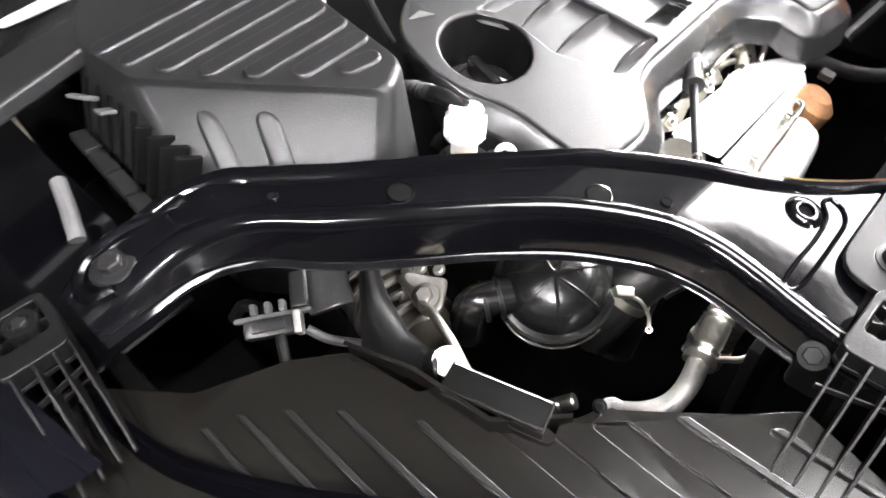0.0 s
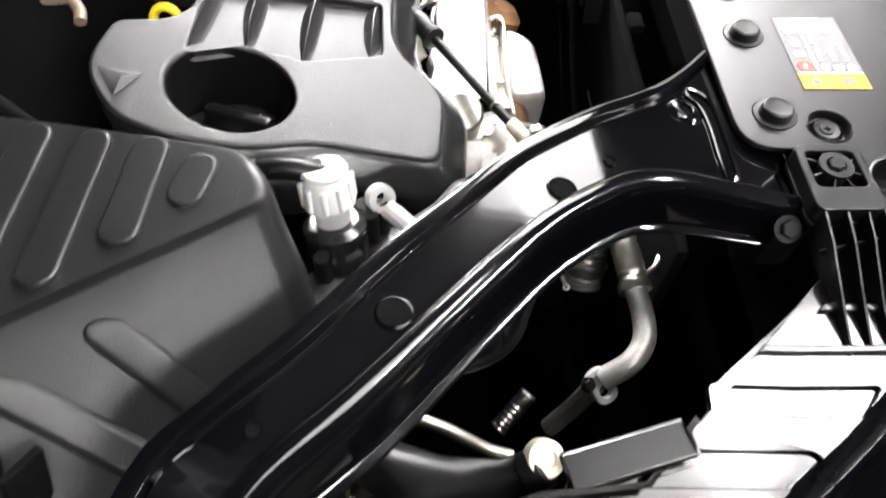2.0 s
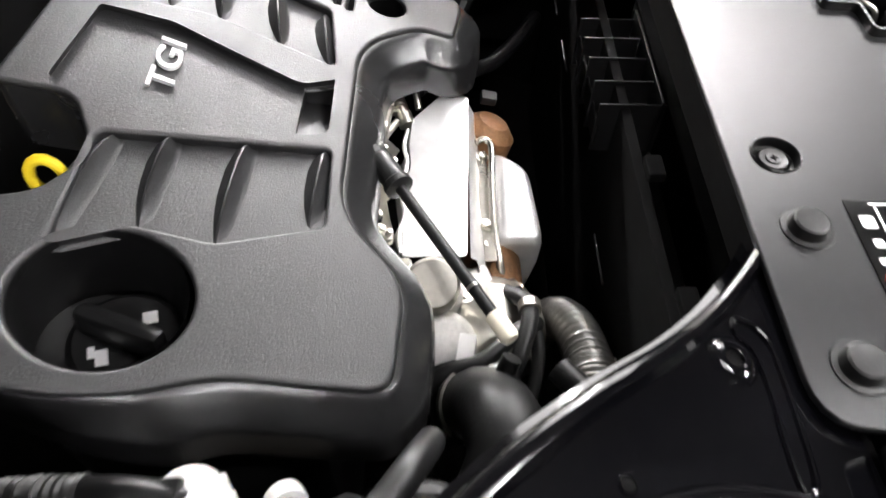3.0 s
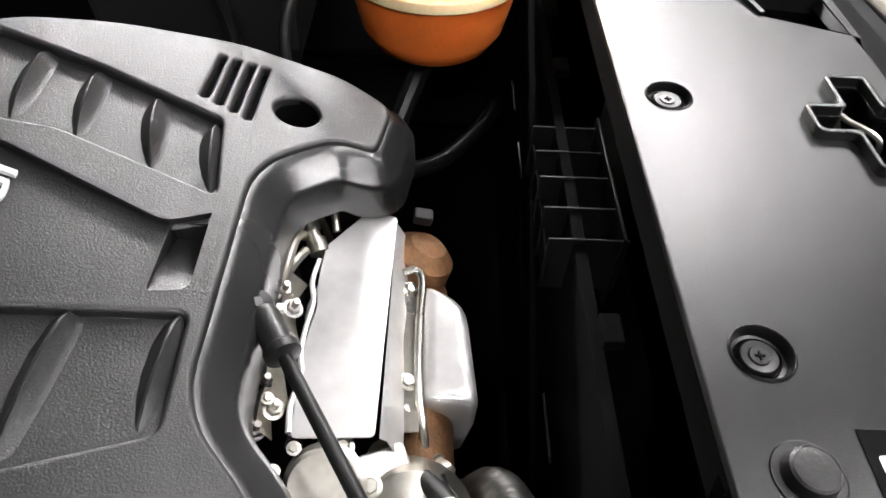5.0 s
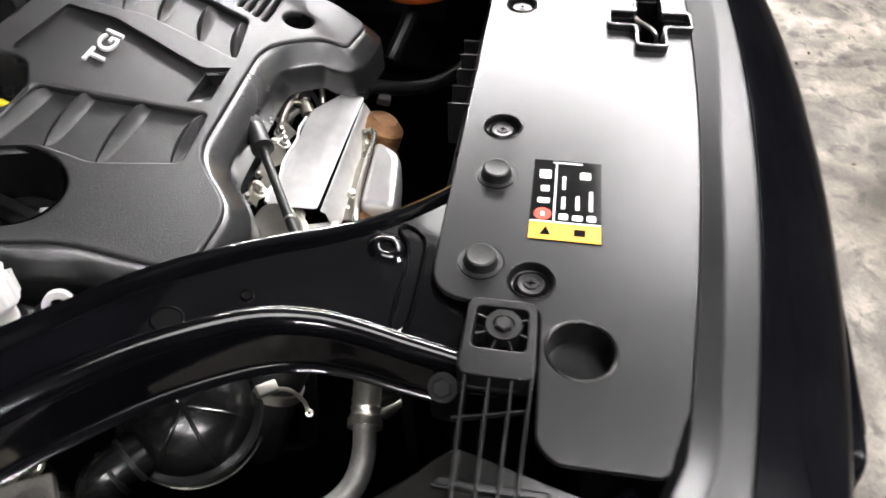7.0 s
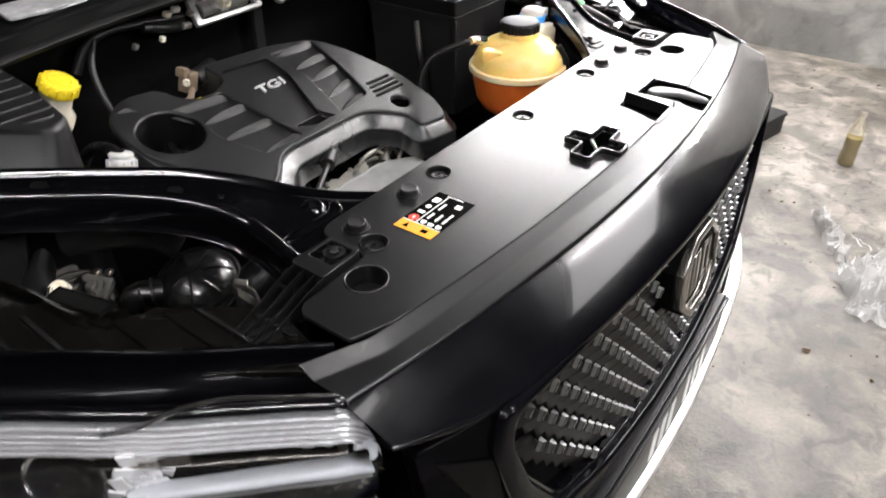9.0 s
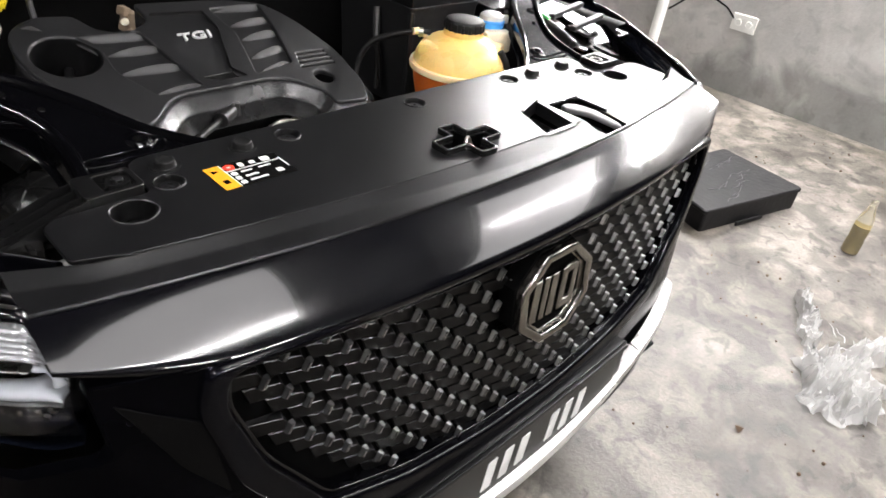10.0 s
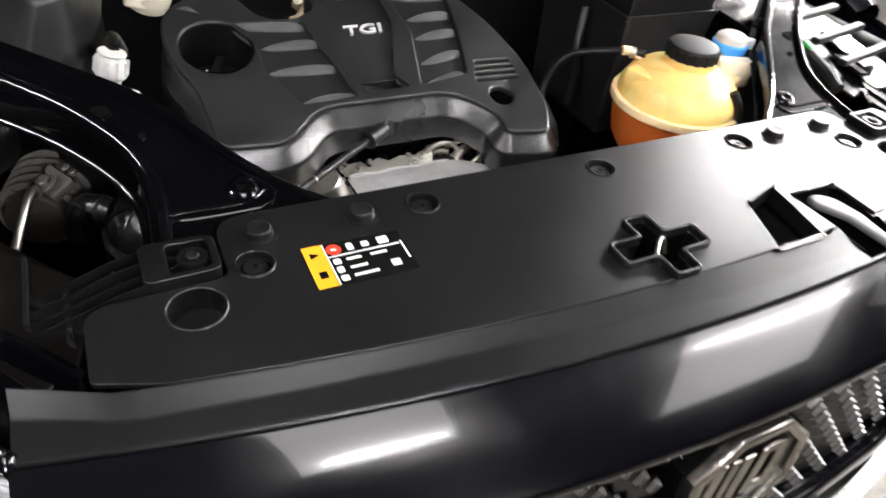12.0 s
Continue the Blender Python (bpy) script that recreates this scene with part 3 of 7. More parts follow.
def warning_label():
    """Service sticker on the cover: yellow end band, black field, pictograms and unreadable lines."""
    t = thing("warning_label", "black and yellow service sticker with red sign on the cover panel", "sticker", (-0.357, -0.068, Z))
    ox, oy, w, h = -0.411, -0.1, 0.107, 0.064
    z = Z + 0.0006
    q = lambda a, b, c, d, zz: rbox((c - a, d - b, 0.0003), 0, pose(ox + (a + c) / 2, oy + (b + d) / 2, zz))
    part("label_sheet", q(0, 0, w, h, z), "label_black", t)
    part("yellow_band", q(0.0005, 0.0005, 0.0215, h - 0.0005, z + 0.0004), "label_yellow", t)
    tri = mesh_bm([(ox + 0.006, oy + 0.044, z + 0.0008), (ox + 0.0165, oy + 0.049, z + 0.0008), (ox + 0.006, oy + 0.054, z + 0.0008)], [(0, 1, 2)])
    part("warning_triangle", tri, "label_black", t, smooth=0)
    part("book_mark", q(0.007, 0.014, 0.015, 0.024, z + 0.0008), "label_black", t)
    part("edge_line", q(0.0218, 0.001, 0.0232, h - 0.001, z + 0.0006), "label_white", t)
    part("dividing_line", q(0.0218, 0.0415, w - 0.006, 0.0432, z + 0.0006), "label_white", t)
    part("red_sign", turned([(0, 0.0004), (0.0078, 0.0004), (0.0078, 0), (0, 0)], (ox + 0.032, oy + 0.0525, z + 0.0002), n=24), "label_red", t)
    for a, b, c, d in ((0.029, 0.051, 0.035, 0.054), (0.046, 0.047, 0.053, 0.058), (0.062, 0.048, 0.07, 0.056), (0.08, 0.047, 0.092, 0.058), (0.026, 0.03, 0.034, 0.038),
                       (0.026, 0.017, 0.033, 0.026), (0.026, 0.005, 0.034, 0.013), (0.082, 0.01, 0.092, 0.02)):
        part("pictogram", plate(rounded([(ox + a, oy + b), (ox + c, oy + b), (ox + c, oy + d), (ox + a, oy + d)], 0.002, 3), (), z + 0.0003, z + 0.0007, 0.0001, 0), "label_white", t)
    for a, b, c in ((0.04, 0.033, 0.056), (0.04, 0.02, 0.058), (0.04, 0.008, 0.066), (0.066, 0.033, 0.084)):
        part("text_line", q(a, b, c, b + 0.0032, z + 0.0005), "label_white", t)
    part("side_text", q(w - 0.0045, 0.018, w - 0.0025, 0.046, z + 0.0005), "label_white", t)


warning_label()


# ---- nose: painted lip, bumper, grille, badge, number plate ----
def nose_lip():
    rows = []
    prof = [(0.006, 0.920), (0.0012, 0.9285), (-0.0015, 0.9318), (-0.005, 0.9312), (-0.020, 0.9255), (-0.037, 0.9175), (-0.054, 0.9085), (-0.070, 0.8990), (-0.081, 0.8918), (-0.0865, 0.8875),
            (-0.0892, 0.8835), (-0.0895, 0.8785), (-0.0865, 0.8730), (-0.077, 0.8690), (-0.050, 0.866)]
    for x in frange(-0.675, 0.675, 67):
        k = 1 - 0.6 * max(0, (abs(x) - 0.5) / 0.175) ** 1.5
        rows.append([(x, front_y(x) + dy * (0.55 + 0.45 * k), edge_z(x) - 0.002 - (0.9325 - z) * 1.12 * k) for dy, z in prof])
    t = thing("hood_front_lip", "gloss black painted nose lip above the grille", "body panel", (0, -0.3, 0.87))
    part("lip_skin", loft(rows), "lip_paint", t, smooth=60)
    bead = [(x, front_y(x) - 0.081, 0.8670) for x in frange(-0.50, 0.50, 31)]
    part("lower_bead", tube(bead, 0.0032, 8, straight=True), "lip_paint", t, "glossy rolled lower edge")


nose_lip()

OPENING = rounded(both([(-0.530, 0.872), (-0.538, 0.825), (-0.500, 0.715), (-0.415, 0.583), (-0.28, 0.545), (-0.1, 0.527)]), 0.02)


def to_skin(off=0.0):
    return lambda u, v, w: Vector((u, skin_y(u, v) - w - off, v))


def bumper():
    t = thing("front_bumper", "gloss black painted front bumper", "bumper", (0, -0.3, 0.2))
    outline = rounded(both([(-0.655, 0.888), (-0.645, 0.79), (-0.80, 0.70), (-0.86, 0.52), (-0.82, 0.30), (-0.6, 0.25), (-0.3, 0.24)]), 0.01)
    big = rounded(both([(-0.540, 0.878), (-0.549, 0.825), (-0.512, 0.710), (-0.425, 0.572), (-0.285, 0.534), (-0.1, 0.516)]), 0.02)
    cuts = frange(-0.84, 0.84, 29)
    part("bumper_skin", bend(plate(outline, [big], -0.02, 0.0, 0.002), to_skin(), cuts), "bumper_paint", t, smooth=50)
    ring = rounded(both([(-0.555, 0.885), (-0.568, 0.825), (-0.535, 0.700), (-0.440, 0.545), (-0.29, 0.500), (-0.1, 0.482)]), 0.02)
    part("grille_surround", bend(plate(ring, [OPENING], -0.03, 0.012, 0.008, 3), to_skin(), cuts), "paint", t, "gloss black grille surround", 50)
    for s in (-1, 1):
        tri = rounded([(s * 0.638, 0.862), (s * 0.559, 0.810), (s * 0.543, 0.69), (s * 0.587, 0.752), (s * 0.622, 0.83)], 0.006)
        part("side_insert", bend(plate(tri, (), -0.002, 0.003, 0.001), to_skin(), frange(-0.62, 0.62, 25)), "insert", t, "satin black insert")
    return t


bumper()


def grille():
    t = thing("front_grille", "gloss black grille of staggered angular fins", "grille", (0, -0.3, 0.55))
    # near-black sheet stands in for the shade behind the fins
    part("backing", bend(plate(OPENING, (), -0.040, -0.030, 0.001), to_skin(), frange(-0.5, 0.5, 19)), "gap", t)
    inner = [(x * 0.985, 0.70 + (z - 0.70) * 0.97) for x, z in OPENING]
    part("inner_frame", bend(plate(OPENING, [inner], -0.030, -0.004, 0.002), to_skin(), frange(-0.5, 0.5, 19)), "steel_paint", t)
    # one fin: a broad dark wing whose outer end folds into a thin, deep slanting link
    wing = mesh_bm([(-0.0255, 0.015, 0.0120), (0.0190, 0.007, 0.0105), (0.0270, 0.006, -0.0085), (-0.0175, 0.013, -0.0110), (-0.0245, 0.022, 0.0145), (0.0200, 0.020, 0.0130), (0.0260, 0.020, -0.0060), (-0.0185, 0.022, -0.0080)],
                   [(0, 1, 2, 3), (4, 7, 6, 5), (0, 4, 5, 1), (1, 5, 6, 2), (2, 6, 7, 3), (3, 7, 4, 0)])
    link_bar = mesh_bm([(0.0250, -0.0035, 0.0062), (0.0285, -0.0045, 0.0070), (0.0225, -0.0035, -0.0075), (0.0190, -0.0025, -0.0082), (0.0225, 0.0045, 0.0068), (0.0290, 0.0050, 0.0078), (0.0230, 0.0050, -0.0080), (0.0165, 0.0045, -0.0088)],
                       [(0, 3, 2, 1), (4, 5, 6, 7), (0, 1, 5, 4), (1, 2, 6, 5), (2, 3, 7, 6), (3, 0, 4, 7)])
    # links take the bright metal: their glint is put into the colour
    for f_ in link_bar.faces:
        f_.material_index = 1
    bm = join(wing, link_bar)
    bmesh.ops.bevel(bm, geom=[e for e in bm.edges if e.calc_length() > 0.012], offset=0.0009, segments=1, affect="EDGES")
    bmesh.ops.recalc_face_normals(bm, faces=bm.faces)
    me = bpy.data.meshes.new("fin")
    bm.to_mesh(me)
    bm.free()
    me.materials.append(M["fin_black"])
    me.materials.append(M["fin_glint"])
    poly = [Vector(p) for p in OPENING]

    def inside(x, z):
        c = False
        for i, a in enumerate(poly):
            b = poly[i - 1]
            if (a.y > z) != (b.y > z) and x < (b.x - a.x) * (z - a.y) / (b.y - a.y) + a.x:
                c = not c
        return c

    row = 0
    z = 0.858
    while z > 0.535:
        for i in range(-11, 12):
            x = i * 0.054 + (0.027 if row % 2 else 0)
            if not inside(x - 0.022, z) or not inside(x + 0.022, z - 0.006) or (abs(x) < 0.085 and abs(z - 0.766) < 0.066):
                continue
            ob = new("fin", me)
            ob.parent = t
            ob.matrix_parent_inverse = Matrix.Translation(-t.location)
            ob.matrix_basis = pose(x, skin_y(x, z) + 0.006, z, 0, 0, math.degrees(math.atan(0.32 * x)))
        z -= 0.0285
        row += 1


grille()


def badge():
    cz = 0.766
    t = thing("grille_badge", "smoked chrome octagonal badge standing on the grille", "badge", (0, -0.34, cz))
    oct_ = lambda r: [(r * 1.13 * math.cos(math.pi / 8 + k * math.pi / 4), cz + r * math.sin(math.pi / 8 + k * math.pi / 4)) for k in range(8)]
    f = lambda u, v, w: Vector((u, skin_y(0, cz) + 0.2 * u * u - 0.12 * (cz - v) - w, v))
    part("badge_base", bend(plate(oct_(0.089), (), -0.02, 0.012, 0.003), f), "gap", t)
    part("badge_rim", bend(plate(oct_(0.086), [oct_(0.071)], 0.008, 0.026, 0.004), f), "dark_chrome", t, "smoked chrome rim")
    part("badge_step", bend(plate(oct_(0.071), [oct_(0.066)], 0.004, 0.016, 0.002), f), "dark_chrome", t)
    for x, w in ((-0.051, 0.008), (-0.029, 0.006), (-0.009, 0.008), (0.018, 0.007), (0.047, 0.006)):
        ring = [(x - w - 0.005, -0.036), (x + w - 0.005, -0.036), (x + w + 0.005, 0.036), (x - w + 0.005, 0.036)]
        part("badge_shape", bend(plate([(u, cz + v) for u, v in ring], (), 0.008, 0.021, 0.002), f), "dark_chrome", t)
    for v in (-0.031, 0.031):
        part("badge_shape", bend(plate(rounded([(0.020, cz - 0.007 + v), (0.046, cz - 0.007 + v), (0.048, cz + 0.007 + v), (0.022, cz + 0.007 + v)], 0.003), (), 0.010, 0.020, 0.0015), f), "dark_chrome", t)


badge()


def number_plate():
    t = thing("number_plate", "black number plate with pale characters on the bumper", "number plate", (0, -0.36, 0.37))
    f = lambda u, v, w: Vector((u, skin_y(0, v) + 0.05 * u * u - 0.02 - w, v))
    cuts = frange(-0.3, 0.3, 9)
    part("plate_holder", bend(plate(rounded([(-0.33, 0.368), (0.33, 0.368), (0.33, 0.492), (-0.33, 0.492)], 0.008), (), -0.03, 0.0, 0.003), f, cuts), "black", t)
    part("plate_sheet", bend(plate(rounded([(-0.3, 0.374), (0.3, 0.374), (0.3, 0.476), (-0.3, 0.476)], 0.006), (), 0.0005, 0.003, 0.0008), f, cuts), "plate", t)
    part("top_rail", bend(plate(rounded([(-0.325, 0.479), (0.325, 0.479), (0.325, 0.49), (-0.325, 0.49)], 0.004), (), 0.0, 0.008, 0.002), f, cuts), "panel", t, "grey plastic rail")
    for k, x in enumerate((-0.105, -0.06, -0.015, 0.075, 0.12, 0.165)):
        bar = [(x - 0.019, 0.391), (x + 0.006, 0.391), (x + 0.019, 0.455), (x - 0.006, 0.455)]
        part("character_bar", bend(plate(rounded(bar, 0.003), (), 0.003, 0.0045, 0.0004), f), "label_white", t, "pale grey bar")


number_plate()


def lower_trim():
    """Silver skid strip under the number plate, in lengths with dark joints."""
    t = thing("bumper_trim", "bright silver trim strip along the lower bumper", "trim strip", (0, -0.38, 0.3))
    for a, b in ((-0.62, -0.282), (-0.279, -0.132), (-0.129, 0.008), (0.011, 0.128), (0.131, 0.400), (0.403, 0.62)):
        rows = []
        for x in frange(a, b, 12):
            up = 0.36 * min(abs(x), 0.45) ** 2 + 0.25 * max(0, abs(x) - 0.45)
            y = -0.402 + 0.13 * x * x + 0.8 * max(0, abs(x) - 0.42) ** 2
            rows.append([(x, y + 0.030, 0.372 + up), (x, y + 0.012, 0.370 + up), (x, y + 0.003, 0.366 + up), (x, y, 0.358 + up), (x, y + 0.002, 0.340 + up), (x, y + 0.010, 0.331 + up), (x, y + 0.035, 0.327 + up)])
        part("trim_length", loft(rows), "trim_silver", t)


lower_trim()


# ---- braces, headlights and covers on both sides ----
def sided(s, pts):
    return [(s * p[0], *p[1:]) for p in pts]


def cross_brace(s):
    """Pressed steel brace from the strut side down to the radiator panel, ending in a flared gusset."""
    t = thing("cross_brace", "glossy black pressed steel brace bolted beside the radiator panel", "brace", (s * -0.65, 0.25, 0.95), group="cross braces")
    rear = [(-0.925, 0.452, 1.034), (-0.895, 0.462, 1.040), (-0.850, 0.462, 1.047), (-0.815, 0.462, 1.050), (-0.780, 0.455, 1.047), (-0.754, 0.440, 1.043), (-0.698, 0.390, 1.033), (-0.631, 0.338, 1.022),
            (-0.580, 0.292, 1.014), (-0.525, 0.243, 1.004), (-0.472, 0.179, 0.988), (-0.435, 0.128, 0.972), (-0.400, 0.088, 0.960), (-0.360, 0.052, 0.951), (-0.325, 0.026, 0.944)]
    front = [(-0.925, 0.406, 1.031), (-0.895, 0.404, 1.037), (-0.866, 0.404, 1.041), (-0.840, 0.403, 1.043), (-0.815, 0.396, 1.043), (-0.788, 0.381, 1.040), (-0.749, 0.344, 1.031), (-0.693, 0.297, 1.021),
             (-0.648, 0.258, 1.014), (-0.601, 0.213, 1.003), (-0.560, 0.160, 0.987), (-0.543, 0.122, 0.972), (-0.540, 0.085, 0.961), (-0.543, 0.045, 0.951), (-0.547, 0.004, 0.944)]
    rear, front = spline(rear, 4), spline(front, 4)
    n = len(rear)
    rows = []
    for i, (a, b) in enumerate(zip(rear, front)):
        out = (b - a).normalized()
        out.z = 0
        w = (b - a).length
        k = i / (n - 1)
        e = lambda m: min(m, w * 0.3)
        d = 0.007 * min(1, max(0, (k - 0.29) * 18))
        up = Vector((0, 0, 1))
        wall = 0.042 - 0.010 * max(0, (k - 0.75) * 4) - 0.030 * max(0, (0.45 - k) / 0.45)
        P = lambda m, h: a + out * m + (b - a) * 0 + up * (h + (b.z - a.z) * m / w)
        row = [P(-0.012, -0.034), P(-0.002, -0.032), P(0.0, -0.006), P(0.003, -0.001), P(0.008, 0.001), P(0.014, 0.0), P(0.0165, -0.004), P(0.0175, -0.0045), P(0.019, -d - 0.0005),
               P(w * 0.5, -d), P(w - 0.021, -d), P(w - 0.017, -0.001), P(w - 0.012, 0.0012), P(w - 0.006, 0.0), P(w - 0.001, -0.004), P(w + 0.002, -0.012),
               P(w + 0.005, -wall), P(w + 0.0065, -wall - 0.003), P(w + 0.010, -wall - 0.0042), P(w + 0.0125, -wall - 0.0068), P(w + 0.0115, -wall - 0.0085)]
        rows.append([(s * p.x, p.y, p.z) for p in row])
    bm = loft(rows)
    bmesh.ops.remove_doubles(bm, verts=bm.verts, dist=1e-5)
    skin = BVHTree.FromBMesh(bm)

    def on(x, y, lift=0.0):
        """A point of the pressing's upper face."""
        hit = skin.ray_cast(Vector((s * x, y, 1.3)), Vector((0, 0, -1)))[0]
        return (s * x, y, (hit.z if hit else 0.95) + lift)

    def out_of(x, y):
        """The upward normal of the pressing's upper face."""
        n_ = skin.ray_cast(Vector((s * x, y, 1.3)), Vector((0, 0, -1)))[1]
        return (n_ if n_.z > 0 else -n_) if n_ else Vector((0, 0, 1))

    part("brace_pressing", bm, "steel_paint", t, smooth=38)
    # black discs on the closed pressing stand in for shaded drilled holes
    for x, y, r in ((-0.760, 0.400, 0.0045), (-0.683, 0.331, 0.0105), (-0.567, 0.213, 0.0105), (-0.529, 0.170, 0.0045)):
        part("hole_disc", turned([(0, 0.0012), (r * 0.9, 0.0012), (r, 0.0006), (r, -0.004), (0, -0.004)], on(x, y), out_of(x, y), 24), "gap", t)
        part("hole_rim", turned([(r * 0.97, 0.0), (r * 1.02, 0.0018), (r * 1.10, 0.0016), (r * 1.22, -0.001)], on(x, y), out_of(x, y), 24), "steel_paint", t)
    # narrow pressed groove beside the gusset's mounting hole
    loop = [(-0.409, 0.073), (-0.413, 0.060), (-0.425, 0.052), (-0.445, 0.0505), (-0.475, 0.050), (-0.508, 0.051), (-0.521, 0.055), (-0.520, 0.0625), (-0.495, 0.064), (-0.460, 0.063), (-0.433, 0.066), (-0.419, 0.0755), (-0.409, 0.073)]
    part("pressed_groove", tube([on(x, y, 0.0004) for x, y in loop], 0.0021, 8), "steel_paint", t)
    part("mount_boss", turned([(0.0062, 0.000), (0.0068, 0.0035), (0.0095, 0.0042), (0.014, 0.003), (0.019, -0.001)], on(-0.441, 0.083), out_of(-0.441, 0.083)), "steel_paint", t)
    # another black disc, standing in for the shaded mounting hole
    part("mount_hole_disc", turned([(0, 0.0012), (0.0066, 0.0012), (0.0066, -0.003), (0, -0.003)], on(-0.441, 0.083), out_of(-0.441, 0.083)), "gap", t)
    part("end_flange", rbox((0.012, 0.052, 0.006), 0.002, pose(s * -0.552, 0.0, 0.929)), "steel_paint", t)
    part("brace_bolt", hexbolt((s * -0.556, 0.016, 0.930), 0.008, (s * -0.6, 0, 0.8)), "dark", t)
    ridge = [(-0.812, 0.440), (-0.835, 0.446), (-0.860, 0.452), (-0.885, 0.455), (-0.903, 0.450), (-0.914, 0.436), (-0.910, 0.420), (-0.895, 0.412)]
    part("strut_ridge", tube([on(x, y, -0.001) for x, y in ridge], 0.0058, 10), "steel_paint", t)
    part("strut_washer", turned([(0.011, 0.0), (0.012, 0.002), (0.017, 0.002), (0.018, 0.0)], on(-0.886, 0.431), (0, 0, 1)), "dark", t)
    part("strut_bolt", hexbolt(on(-0.886, 0.431), 0.009, (0, 0, 1), 1.3), "dark", t)
    return t


for side in (1, -1):
    cross_brace(side)


def finger_guide(s):
    """Ribbed plastic guide screwed to the end of the radiator panel; its blades reach out over the headlight cover."""
    t = thing("ribbed_guide", "black ribbed plastic guide bracket with long thin blades", "bracket", (s * -0.56, -0.025, 0.93), group="ribbed guides")
    ring = rounded(sided(s, [(-0.489, 0.004), (-0.489, -0.050), (-0.56, -0.052), (-0.56, 0.006)]), 0.01)
    hole = rounded(sided(s, [(-0.497, -0.003), (-0.497, -0.043), (-0.536, -0.044), (-0.536, -0.002)]), 0.006)
    part("rim", plate(ring, [hole], 0.945, 0.961, 0.0015), "black", t)
    part("web_floor", plate(ring, (), 0.938, 0.943, 0.001), "black", t)
    part("screw_boss", turned([(0.0, 0.012), (0.008, 0.012), (0.0085, 0.016), (0.014, 0.016), (0.0155, 0.0), (0, 0)], (s * -0.513, -0.025, 0.945)), "black", t)
    part("guide_screw", hexbolt((s * -0.513, -0.025, 0.957), 0.007), "dark", t)
    for k in range(8):
        a = k * math.pi / 4 + 0.4
        c = Vector((s * -0.513, -0.025, 0.952))
        d = Vector((math.cos(a), math.sin(a), 0))
        m = pose(c.x + d.x * 0.019, c.y + d.y * 0.017, c.z, 0, 0, math.degrees(a))
        part("spoke", rbox((0.012, 0.0016, 0.013), 0.0004, m), "black", t)
    for (xa, ya), (xb, yb) in zip(((-0.546, -0.050), (-0.548, -0.036), (-0.550, -0.019), (-0.550, -0.001)), ((-0.658, -0.046), (-0.660, -0.033), (-0.663, -0.018), (-0.666, -0.002))):
        rows = []
        for k, hi, lo in ((0, 0.961, 0.930), (0.3, 0.953, 0.922), (0.7, 0.935, 0.921), (1, 0.923, 0.920)):
            x, y = xa + (xb - xa) * k, ya + (yb - ya) * k
            rows.append([(s * x, y - 0.0012, lo), (s * x, y - 0.0009, hi), (s * x, y + 0.0009, hi), (s * x, y + 0.0012, lo)])
        part("blade", loft(rows, close=True), "black", t)
    part("tie_bar", rbox((0.0022, 0.054, 0.006), 0.0006, pose(s * -0.580, -0.021, 0.940, 0, 0, s * 14)), "black", t)
    return t


guide = finger_guide(1)
finger_guide(-1)
copy_thing(guide, pose(-0.968, 0.455, 0.955, 0, 0, 84))


